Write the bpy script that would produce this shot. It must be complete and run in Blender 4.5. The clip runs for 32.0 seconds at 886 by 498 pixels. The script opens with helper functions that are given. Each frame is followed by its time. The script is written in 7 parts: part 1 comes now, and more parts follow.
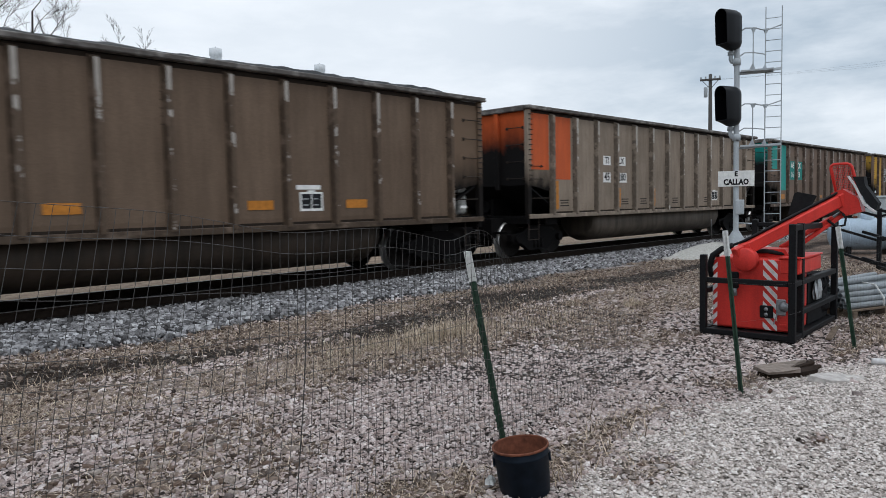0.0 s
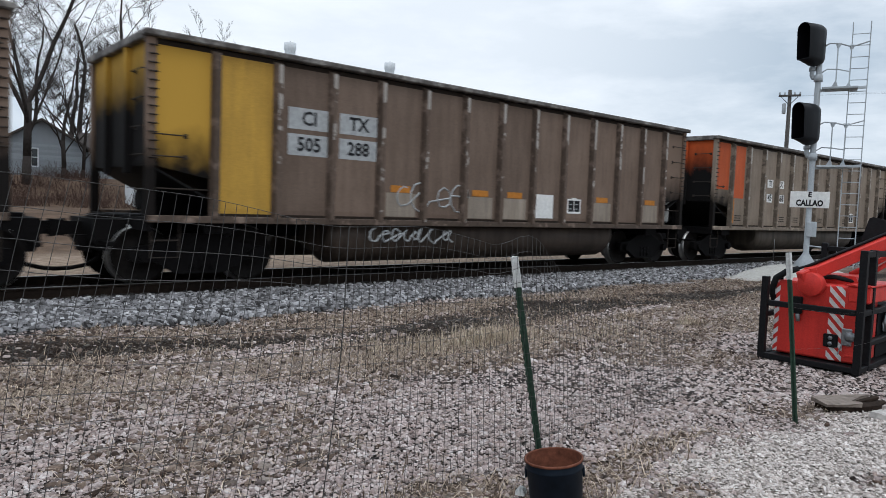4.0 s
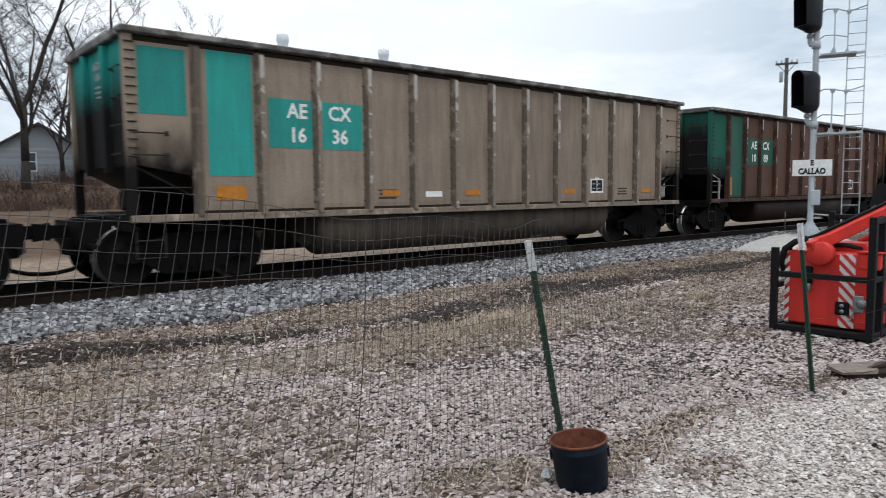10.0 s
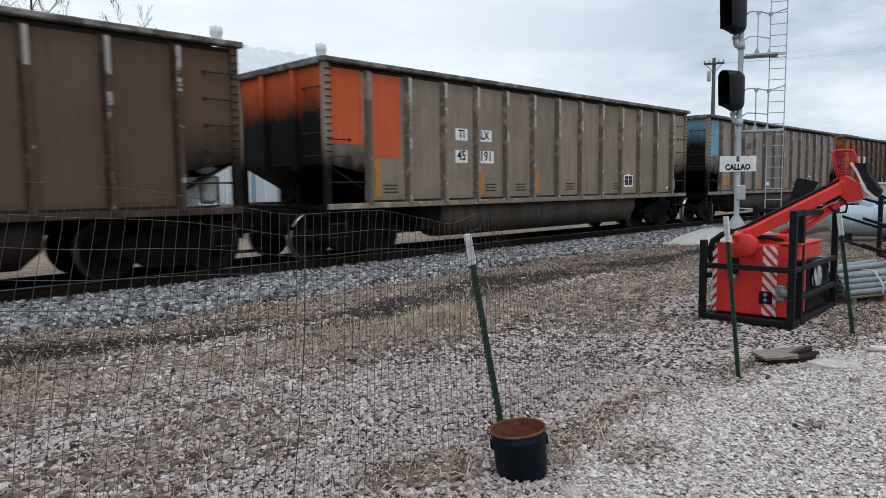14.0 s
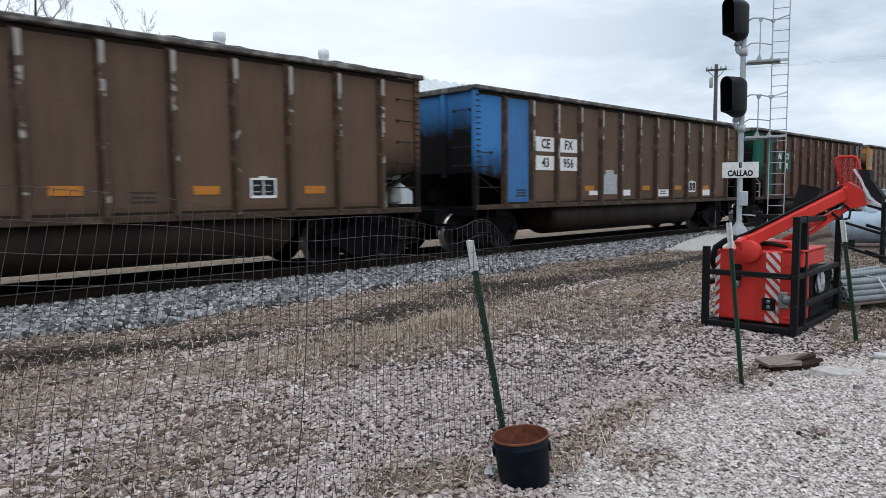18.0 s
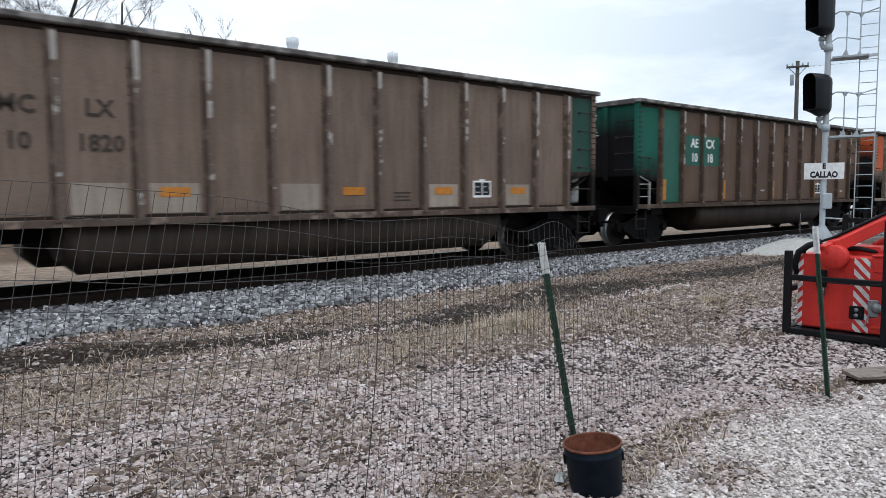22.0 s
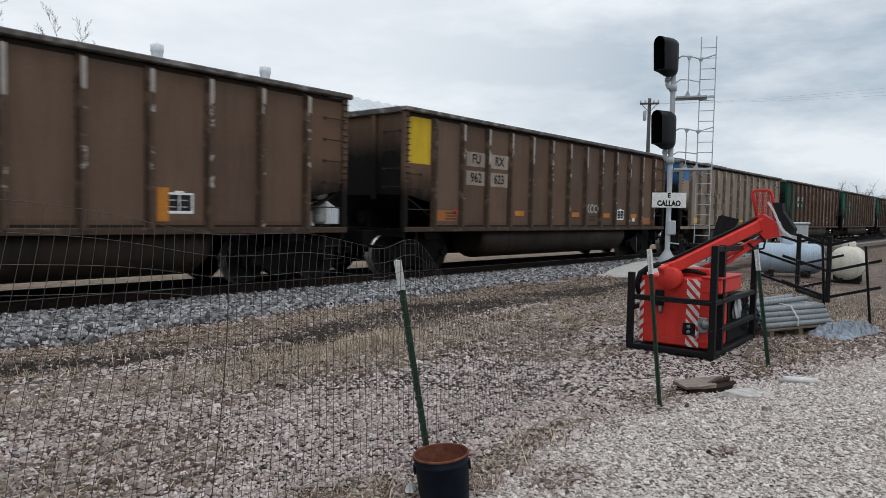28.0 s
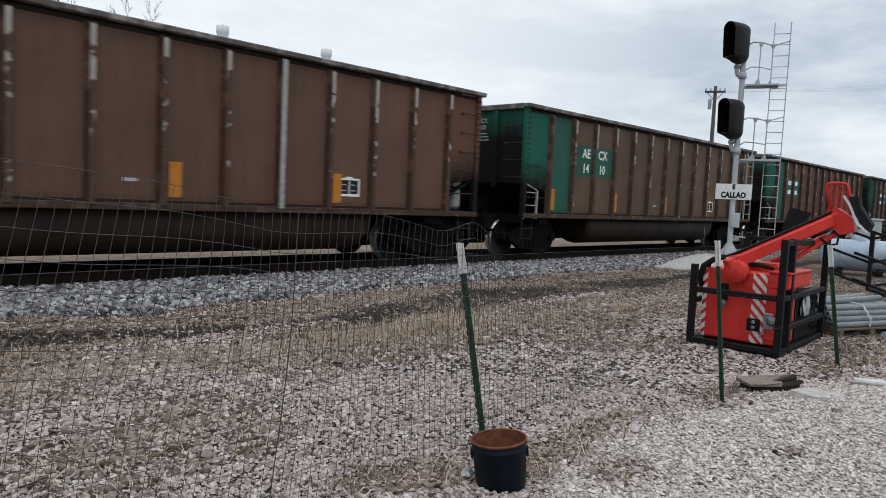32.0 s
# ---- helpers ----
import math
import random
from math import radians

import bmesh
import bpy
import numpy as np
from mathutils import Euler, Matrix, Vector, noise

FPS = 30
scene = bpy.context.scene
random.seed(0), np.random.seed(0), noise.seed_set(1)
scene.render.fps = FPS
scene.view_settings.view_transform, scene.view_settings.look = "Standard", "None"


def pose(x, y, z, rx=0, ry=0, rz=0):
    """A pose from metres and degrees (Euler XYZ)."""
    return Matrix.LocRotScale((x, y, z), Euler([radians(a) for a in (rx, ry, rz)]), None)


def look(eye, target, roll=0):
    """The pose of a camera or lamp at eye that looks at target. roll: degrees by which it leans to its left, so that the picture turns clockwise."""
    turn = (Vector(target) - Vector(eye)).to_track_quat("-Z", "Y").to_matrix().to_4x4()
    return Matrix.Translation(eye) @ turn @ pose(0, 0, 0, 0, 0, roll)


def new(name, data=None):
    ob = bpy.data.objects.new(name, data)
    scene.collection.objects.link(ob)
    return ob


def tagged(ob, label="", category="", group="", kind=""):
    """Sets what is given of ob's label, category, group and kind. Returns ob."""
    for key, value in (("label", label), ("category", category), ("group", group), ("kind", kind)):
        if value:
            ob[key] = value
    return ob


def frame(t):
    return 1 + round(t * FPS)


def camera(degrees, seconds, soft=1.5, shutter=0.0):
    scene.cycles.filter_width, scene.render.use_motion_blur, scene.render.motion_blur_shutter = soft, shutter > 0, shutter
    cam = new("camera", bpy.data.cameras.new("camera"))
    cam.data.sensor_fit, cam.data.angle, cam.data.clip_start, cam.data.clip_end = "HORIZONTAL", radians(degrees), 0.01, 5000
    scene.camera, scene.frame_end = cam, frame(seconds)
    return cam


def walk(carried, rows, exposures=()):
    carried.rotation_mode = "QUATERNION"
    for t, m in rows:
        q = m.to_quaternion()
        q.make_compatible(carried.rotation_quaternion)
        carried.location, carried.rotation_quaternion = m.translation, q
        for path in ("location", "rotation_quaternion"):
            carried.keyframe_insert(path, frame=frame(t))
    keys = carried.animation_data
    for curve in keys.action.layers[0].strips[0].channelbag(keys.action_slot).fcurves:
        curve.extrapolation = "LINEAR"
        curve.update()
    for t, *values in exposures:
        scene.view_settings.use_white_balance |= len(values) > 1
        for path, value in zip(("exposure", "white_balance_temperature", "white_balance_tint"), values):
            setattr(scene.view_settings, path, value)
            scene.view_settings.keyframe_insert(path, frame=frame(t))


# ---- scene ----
cam = camera(64.9, 32.0, soft=0.6, shutter=0.19)
PATH = [
    (0, (0.299, -0.03, 1.564), (1.722, 1.369, 1.434), -1.2),
    (0.5, (0.31, -0.03, 1.557), (1.715, 1.386, 1.412), -0.9),
    (1, (0.296, -0.035, 1.556), (1.667, 1.414, 1.413), -0.8),
    (1.5, (0.313, -0.028, 1.557), (1.682, 1.422, 1.407), -0.8),
    (2, (0.282, -0.044, 1.564), (1.65, 1.408, 1.419), -0.4),
    (2.5, (0.274, -0.044, 1.563), (1.642, 1.408, 1.415), -0.3),
    (4.5, (0.474, -0.053, 1.559), (1.759, 1.475, 1.442), 2.6),
    (5, (0.553, -0.052, 1.525), (1.743, 1.549, 1.388), -1.3),
    (5.5, (0.515, -0.029, 1.533), (1.639, 1.619, 1.387), -1.9),
    (6, (0.338, 0.039, 1.596), (1.374, 1.744, 1.453), -0.2),
    (6.5, (0.231, 0.064, 1.614), (1.308, 1.747, 1.521), -0.3),
    (7, (0.286, 0.052, 1.604), (1.581, 1.574, 1.523), 0.1),
    (7.5, (0.313, 0.029, 1.598), (1.694, 1.472, 1.486), 0.8),
    (8, (0.314, 0.005, 1.59), (1.712, 1.43, 1.457), 1.0),
    (8.5, (0.31, 0.001, 1.583), (1.634, 1.494, 1.447), 1.3),
    (9, (0.313, 0.015, 1.57), (1.609, 1.529, 1.403), 0.5),
    (9.5, (0.312, -0.011, 1.584), (1.696, 1.426, 1.435), 1.2),
    (10, (0.322, -0.005, 1.576), (1.618, 1.51, 1.408), -0.5),
    (10.5, (0.265, 0.04, 1.559), (1.39, 1.679, 1.333), -0.6),
    (11, (0.257, 0.046, 1.571), (1.404, 1.671, 1.357), 0.2),
    (11.5, (0.267, 0.017, 1.576), (1.534, 1.552, 1.381), 0.4),
    (12, (0.274, -0.054, 1.574), (1.715, 1.323, 1.404), -0.8),
    (12.5, (0.299, -0.066, 1.571), (1.825, 1.214, 1.387), -1.9),
    (13, (0.324, -0.078, 1.568), (1.862, 1.188, 1.39), -1.4),
    (13.5, (0.317, -0.056, 1.568), (1.807, 1.266, 1.385), -1.0),
    (15.5, (0.288, 0.033, 1.57), (1.588, 1.545, 1.415), -0.2),
    (16, (0.32, 0.021, 1.57), (1.657, 1.501, 1.416), 0.7),
    (16.5, (0.327, 0.003, 1.562), (1.722, 1.427, 1.41), -0.1),
    (17, (0.322, -0.005, 1.569), (1.723, 1.413, 1.405), -0.1),
    (17.5, (0.314, -0.014, 1.572), (1.724, 1.396, 1.412), 0.1),
    (18, (0.311, -0.016, 1.569), (1.728, 1.386, 1.404), -0.5),
    (18.5, (0.325, -0.025, 1.57), (1.72, 1.4, 1.417), -1.0),
    (19, (0.313, -0.023, 1.575), (1.724, 1.386, 1.428), -0.2),
    (19.5, (0.304, -0.021, 1.581), (1.707, 1.401, 1.479), 0.2),
    (20, (0.306, -0.014, 1.59), (1.688, 1.426, 1.467), 0.7),
    (20.5, (0.307, -0.014, 1.587), (1.642, 1.469, 1.45), -0.4),
    (21, (0.307, 0.004, 1.567), (1.607, 1.517, 1.41), -1.1),
    (21.5, (0.318, 0.019, 1.566), (1.595, 1.549, 1.403), -0.7),
    (22, (0.313, 0.026, 1.569), (1.591, 1.556, 1.41), -0.4),
    (22.5, (0.305, 0.009, 1.569), (1.63, 1.5, 1.417), -0.5),
    (23, (0.306, 0.0, 1.572), (1.662, 1.462, 1.424), -0.5),
    (23.5, (0.316, 0.007, 1.571), (1.652, 1.487, 1.421), -0.4),
    (24, (0.308, 0.005, 1.577), (1.637, 1.49, 1.408), -0.6),
    (24.5, (0.3, 0.002, 1.571), (1.614, 1.5, 1.407), -1.0),
    (25, (0.32, -0.006, 1.575), (1.64, 1.489, 1.418), -0.7),
    (25.5, (0.298, 0.007, 1.574), (1.618, 1.503, 1.423), -0.6),
    (26, (0.309, -0.083, 1.586), (1.758, 1.286, 1.431), 0.2),
    (26.5, (0.332, -0.109, 1.589), (1.847, 1.195, 1.514), -0.1),
    (28.5, (0.315, -0.115, 1.553), (1.867, 1.141, 1.441), 2.2),
    (29, (0.333, -0.103, 1.555), (1.886, 1.154, 1.459), 4.5),
    (29.5, (0.371, -0.102, 1.555), (1.924, 1.155, 1.473), 2.9),
    (30, (0.396, -0.133, 1.528), (1.832, 1.256, 1.43), 2.6),
    (30.5, (0.375, -0.067, 1.516), (1.809, 1.325, 1.449), 4.4),
    (31, (0.236, -0.05, 1.543), (1.753, 1.249, 1.435), 2.1),
    (31.5, (0.215, -0.017, 1.544), (1.705, 1.309, 1.397), 3.7),
    (32, (0.303, -0.045, 1.542), (1.737, 1.342, 1.395), 2.7),
]
walk(cam, [(t, look(eye, target, roll)) for t, eye, target, roll in PATH],
     exposures=[(t, stops, kelvin, 10) for t, stops, kelvin in (
         (0, -0.07, 6250), (2, -0.06, 6300), (5, 0.06, 6150), (6, 0.1, 6250), (7, 0.02, 6050), (8, 0.08, 6300), (9, 0.2, 6500), (10, 0.2, 6350), (11, 0.2, 6400), (12, 0.2, 6250), (13, 0.0, 6200), (16, 0.04, 6200),
         (18, 0.08, 6150), (20, 0.05, 6150), (22, 0.22, 6100), (24, 0.28, 6150), (26, 0.25, 6250), (28.5, -0.16, 6450), (30, -0.16, 6600), (31, -0.16, 6400), (32, -0.04, 6400))])

# ---- world and sun: a bright overcast day ----
world = bpy.data.worlds.new("overcast_sky")
scene.world = world
world.use_nodes = True
wn, wl = world.node_tree.nodes, world.node_tree.links
wn.clear()
w_out = wn.new("ShaderNodeOutputWorld")
w_bg = wn.new("ShaderNodeBackground")
w_sky = wn.new("ShaderNodeTexSky")
w_sky.sky_type, w_sky.sun_disc = "NISHITA", False
w_sky.sun_elevation, w_sky.sun_rotation = radians(38), radians(200)
w_co = wn.new("ShaderNodeTexCoord")
w_map = wn.new("ShaderNodeMapping")
w_map.inputs["Scale"].default_value = (1.0, 1.0, 3.2)
w_no = wn.new("ShaderNodeTexNoise")
w_no.inputs["Scale"].default_value, w_no.inputs["Detail"].default_value = 2.6, 7.0
w_no.inputs["Roughness"].default_value = 0.58
w_ramp = wn.new("ShaderNodeValToRGB")
w_ramp.color_ramp.elements[0].position, w_ramp.color_ramp.elements[1].position = 0.38, 0.61
w_ramp.color_ramp.elements[0].color = (0.43, 0.505, 0.575, 1)
w_ramp.color_ramp.elements[1].color = (0.79, 0.83, 0.865, 1)
w_scale = wn.new("ShaderNodeMix")
w_scale.data_type, w_scale.blend_type = "RGBA", "MULTIPLY"
w_scale.inputs["Factor"].default_value = 1.0
w_scale.inputs["B"].default_value = (0.10, 0.10, 0.10, 1)
w_mix = wn.new("ShaderNodeMix")
w_mix.data_type = "RGBA"
w_mix.inputs["Factor"].default_value = 0.93
wl.new(w_co.outputs["Generated"], w_map.inputs["Vector"])
wl.new(w_map.outputs["Vector"], w_no.inputs["Vector"])
wl.new(w_no.outputs["Fac"], w_ramp.inputs["Fac"])
wl.new(w_sky.outputs["Color"], w_scale.inputs["A"])
wl.new(w_scale.outputs["Result"], w_mix.inputs["A"])
wl.new(w_ramp.outputs["Color"], w_mix.inputs["B"])
# an overcast sky grows brighter towards the zenith
w_sep = wn.new("ShaderNodeSeparateXYZ")
w_up = wn.new("ShaderNodeMapRange")
w_up.inputs["From Min"].default_value, w_up.inputs["From Max"].default_value = 0.36, 0.95
w_up.inputs["To Min"].default_value, w_up.inputs["To Max"].default_value = 1.0, 2.0
w_gain = wn.new("ShaderNodeVectorMath")
w_gain.operation = "SCALE"
wl.new(w_co.outputs["Generated"], w_sep.inputs[0])
wl.new(w_sep.outputs["Z"], w_up.inputs["Value"])
# the cloud is thin and white over the shed
w_dot = wn.new("ShaderNodeVectorMath")
w_dot.operation = "DOT_PRODUCT"
w_dot.inputs[1].default_value = Vector((0.53, 0.78, 0.33)).normalized()
w_thin = wn.new("ShaderNodeMapRange")
w_thin.inputs["From Min"].default_value, w_thin.inputs["From Max"].default_value = 0.84, 0.985
w_thin.inputs["To Min"].default_value, w_thin.inputs["To Max"].default_value = 0.0, 0.6
w_white = wn.new("ShaderNodeMix")
w_white.data_type = "RGBA"
w_white.inputs["B"].default_value = (0.93, 0.955, 0.975, 1)
wl.new(w_co.outputs["Generated"], w_dot.inputs[0])
wl.new(w_dot.outputs["Value"], w_thin.inputs["Value"])
wl.new(w_thin.outputs["Result"], w_white.inputs["Factor"])
wl.new(w_mix.outputs["Result"], w_white.inputs["A"])
wl.new(w_white.outputs["Result"], w_gain.inputs[0])
wl.new(w_up.outputs["Result"], w_gain.inputs["Scale"])
wl.new(w_gain.outputs["Vector"], w_bg.inputs["Color"])
wl.new(w_bg.outputs["Background"], w_out.inputs["Surface"])
w_bg.inputs["Strength"].default_value = 1.16

sun = new("sun", bpy.data.lights.new("sun", "SUN"))
sun.data.energy, sun.data.angle, sun.data.color = 0.6, radians(24), (1.0, 0.955, 0.90)
sun.matrix_world = look((0, 0, 30), (4, 9, 12))


# ---- materials ----
def nodes_of(name):
    m = bpy.data.materials.new(name)
    m.use_nodes = True
    n, l = m.node_tree.nodes, m.node_tree.links
    return m, n, l, n["Principled BSDF"]


def tex_noise(n, l, scale, detail=4.0, rough=0.55, stretch=(1, 1, 1), space="Object"):
    co = n.new("ShaderNodeTexCoord")
    mp = n.new("ShaderNodeMapping")
    mp.inputs["Scale"].default_value = stretch
    no = n.new("ShaderNodeTexNoise")
    no.inputs["Scale"].default_value, no.inputs["Detail"].default_value = scale, detail
    no.inputs["Roughness"].default_value = rough
    l.new(co.outputs[space], mp.inputs["Vector"])
    l.new(mp.outputs["Vector"], no.inputs["Vector"])
    return no.outputs["Fac"]


def ramp(n, l, fac, lo, hi, a=(0, 0, 0, 1), b=(1, 1, 1, 1)):
    r = n.new("ShaderNodeValToRGB")
    r.color_ramp.elements[0].position, r.color_ramp.elements[1].position = lo, hi
    r.color_ramp.elements[0].color, r.color_ramp.elements[1].color = a, b
    l.new(fac, r.inputs["Fac"])
    return r.outputs["Color"]


def blend(n, l, fac, a, b, mode="MIX"):
    m = n.new("ShaderNodeMix")
    m.data_type, m.blend_type = "RGBA", mode
    for sock, v in (("Factor", fac), ("A", a), ("B", b)):
        if isinstance(v, (int, float)):
            m.inputs[sock].default_value = v
        elif isinstance(v, tuple):
            m.inputs[sock].default_value = (*v[:3], 1)
        else:
            l.new(v, m.inputs[sock])
    return m.outputs["Result"]


def bump(n, l, b, fac, strength, dist=0.01):
    u = n.new("ShaderNodeBump")
    u.inputs["Strength"].default_value, u.inputs["Distance"].default_value = strength, dist
    l.new(fac, u.inputs["Height"])
    l.new(u.outputs["Normal"], b.inputs["Normal"])


def weathered(name, col, dirt=(0.048, 0.033, 0.024), amount=0.45, rough=0.62, metal=0.0, scale=1.0, vary=0.12):
    """Painted or bare metal with vertical streaks, blotches and a little grain."""
    m, n, l, b = nodes_of(name)
    streak = ramp(n, l, tex_noise(n, l, 2.2 * scale, 6, 0.6, (3.0, 3.0, 0.35)), 0.38, 0.72)
    blotch = ramp(n, l, tex_noise(n, l, 0.9 * scale, 5, 0.6), 0.35, 0.7)
    fine = tex_noise(n, l, 45 * scale, 3, 0.6)
    c = blend(n, l, 0.0, col, col)
    mul = n.new("ShaderNodeMath")
    mul.operation, mul.inputs[1].default_value = "MULTIPLY", amount
    l.new(streak, mul.inputs[0])
    c = blend(n, l, mul.outputs[0], col, dirt)
    mul2 = n.new("ShaderNodeMath")
    mul2.operation, mul2.inputs[1].default_value = "MULTIPLY", amount * 0.6
    l.new(blotch, mul2.inputs[0])
    c = blend(n, l, mul2.outputs[0], c, tuple(0.75 * v for v in dirt))
    info = n.new("ShaderNodeObjectInfo")
    hsv = n.new("ShaderNodeHueSaturation")
    rng = n.new("ShaderNodeMapRange")
    rng.inputs["To Min"].default_value, rng.inputs["To Max"].default_value = 1 - vary, 1 + vary
    l.new(info.outputs["Random"], rng.inputs["Value"])
    l.new(rng.outputs["Result"], hsv.inputs["Value"])
    l.new(c, hsv.inputs["Color"])
    c = blend(n, l, 0.13, hsv.outputs["Color"], ramp(n, l, fine, 0.3, 0.7), "OVERLAY")
    l.new(c, b.inputs["Base Color"])
    b.inputs["Metallic"].default_value = metal
    b.inputs["Specular IOR Level"].default_value = 0.18
    l.new(ramp(n, l, blotch, 0, 1, (rough - 0.1,) * 3 + (1,), (rough + 0.12,) * 3 + (1,)), b.inputs["Roughness"])
    bump(n, l, b, fine, 0.12, 0.004)
    return m


def worn_post(name, col, worn, top=0.0, lo=0.50, hi=0.62, cap=0.0):
    """Post paint rubbed through to pale metal in patches, more of it towards the top."""
    m, n, l, b = nodes_of(name)
    co = n.new("ShaderNodeTexCoord")
    sep = n.new("ShaderNodeSeparateXYZ")
    l.new(co.outputs["Object"], sep.inputs[0])
    info = n.new("ShaderNodeObjectInfo")
    four = n.new("ShaderNodeMapRange")
    four.inputs["To Max"].default_value = 40.0
    l.new(info.outputs["Random"], four.inputs["Value"])
    no = n.new("ShaderNodeTexNoise")
    no.noise_dimensions = "4D"
    no.inputs["Scale"].default_value, no.inputs["Detail"].default_value, no.inputs["Roughness"].default_value = 5.4, 3.0, 0.6
    mp = n.new("ShaderNodeMapping")
    mp.inputs["Scale"].default_value = (0.7, 0.7, 0.8)
    l.new(co.outputs["Object"], mp.inputs["Vector"])
    l.new(mp.outputs["Vector"], no.inputs["Vector"])
    l.new(four.outputs["Result"], no.inputs["W"])
    up = n.new("ShaderNodeMapRange")
    up.inputs["From Min"].default_value, up.inputs["From Max"].default_value = 1.6, 3.7
    up.inputs["To Min"].default_value, up.inputs["To Max"].default_value = -top, top
    l.new(sep.outputs["Z"], up.inputs["Value"])
    add = n.new("ShaderNodeMath")
    l.new(no.outputs["Fac"], add.inputs[0])
    l.new(up.outputs["Result"], add.inputs[1])
    # the last hand's width below the chord is rubbed bare
    bare = n.new("ShaderNodeMapRange")
    bare.inputs["From Min"].default_value, bare.inputs["From Max"].default_value = 3.22, 3.40
    bare.inputs["To Max"].default_value = cap
    l.new(sep.outputs["Z"], bare.inputs["Value"])
    whole = n.new("ShaderNodeMath")
    l.new(add.outputs[0], whole.inputs[0])
    l.new(bare.outputs["Result"], whole.inputs[1])
    patch = ramp(n, l, whole.outputs[0], lo, hi, (0, 0, 0, 1), (0.78, 0.78, 0.78, 1))
    c = blend(n, l, patch, col, worn)
    c = blend(n, l, 0.25, c, ramp(n, l, tex_noise(n, l, 25, 4, 0.6, (1, 1, 0.4)), 0.3, 0.7), "OVERLAY")
    l.new(c, b.inputs["Base Color"])
    b.inputs["Roughness"].default_value = 0.6
    b.inputs["Specular IOR Level"].default_value = 0.2
    bump(n, l, b, tex_noise(n, l, 40), 0.15, 0.004)
    return m


def sooty(name, col, soot=(0.012, 0.011, 0.011), low=2.72, high=3.38):
    """Paint whose lower part is caked with coal dust, with a ragged edge."""
    m, n, l, b = nodes_of(name)
    co = n.new("ShaderNodeTexCoord")
    sep = n.new("ShaderNodeSeparateXYZ")
    l.new(co.outputs["Object"], sep.inputs[0])
    add = n.new("ShaderNodeMath")
    add.operation = "MULTIPLY_ADD"
    l.new(tex_noise(n, l, 1.6, 5, 0.65, (1.5, 1.5, 0.7)), add.inputs[0])
    add.inputs[1].default_value = 0.8
    l.new(sep.outputs["Z"], add.inputs[2])
    rng = n.new("ShaderNodeMapRange")
    rng.inputs["From Min"].default_value, rng.inputs["From Max"].default_value = low + 0.40, high + 0.40
    l.new(add.outputs[0], rng.inputs["Value"])
    c = blend(n, l, rng.outputs["Result"], soot, col)
    l.new(c, b.inputs["Base Color"])
    b.inputs["Roughness"].default_value = 0.7
    b.inputs["Specular IOR Level"].default_value = 0.08
    bump(n, l, b, tex_noise(n, l, 30), 0.2, 0.005)
    return m


def plain(name, col, rough=0.6, metal=0.0, grain=30.0, amount=0.3, relief=0.1, gloss=None):
    m, n, l, b = nodes_of(name)
    f1, f2 = tex_noise(n, l, grain, 4, 0.6), tex_noise(n, l, grain * 0.12, 4, 0.6)
    c = blend(n, l, ramp(n, l, f1, 0.3, 0.75), tuple(v * (1 - amount) for v in col), tuple(min(1, v * (1 + amount * 0.6)) for v in col))
    c = blend(n, l, ramp(n, l, f2, 0.4, 0.75, (0, 0, 0, 1), (amount, amount, amount, 1)), c, tuple(v * 0.6 for v in col))
    l.new(c, b.inputs["Base Color"])
    b.inputs["Roughness"].default_value, b.inputs["Metallic"].default_value = rough, metal
    b.inputs["Specular IOR Level"].default_value = gloss if gloss is not None else 0.5 if rough < 0.5 else 0.1 if max(col) < 0.06 else 0.25
    bump(n, l, b, f1, relief, 0.005)
    return m


def stones(name, cols, rough=0.85):
    """Loose stones, each of its own shade."""
    m, n, l, b = nodes_of(name)
    geo = n.new("ShaderNodeNewGeometry")
    r = n.new("ShaderNodeValToRGB")
    e = r.color_ramp.elements
    while len(e) < len(cols):
        e.new(0.5)
    for i, c in enumerate(cols):
        e[i].position, e[i].color = i / (len(cols) - 1), (*c, 1)
    l.new(geo.outputs["Random Per Island"], r.inputs["Fac"])
    c = blend(n, l, 0.5, r.outputs["Color"], ramp(n, l, tex_noise(n, l, 60, 4, 0.6), 0.25, 0.8), "OVERLAY")
    l.new(c, b.inputs["Base Color"])
    b.inputs["Roughness"].default_value = rough
    b.inputs["Specular IOR Level"].default_value = 0.2
    return m


TAUPE, BROWN, SILVER = (0.190, 0.134, 0.101), (0.104, 0.050, 0.033), (0.262, 0.224, 0.192)
BASES = ("taupe", "paletaupe", "brown", "silver", "darktaupe", "tan", "olive", "umber")
PALETAUPE = (0.285, 0.225, 0.172)
DARKTAUPE, TAN, OLIVE = (0.106, 0.068, 0.046), (0.126, 0.078, 0.052), (0.152, 0.104, 0.071)
UMBER = (0.122, 0.065, 0.043)
PAINT = {
    "taupe": TAUPE, "paletaupe": PALETAUPE, "brown": BROWN, "silver": SILVER, "darktaupe": DARKTAUPE, "tan": TAN, "olive": OLIVE, "umber": UMBER,
    "orange": (0.56, 0.105, 0.03), "teal": (0.025, 0.30, 0.26), "green": (0.021, 0.105, 0.074),
    "darkgreen": (0.018, 0.07, 0.052), "yellow": (0.50, 0.29, 0.05), "buff": (0.50, 0.27, 0.10),
    "rustorange": (0.34, 0.125, 0.038), "blue": (0.06, 0.20, 0.45), "skyblue": (0.16, 0.33, 0.42),
    "bright_yellow": (0.62, 0.42, 0.02),
}
M_PAINT = {k: weathered("freight_paint_" + k, v, amount=0.34 if k in BASES else 0.28) for k, v in PAINT.items()}
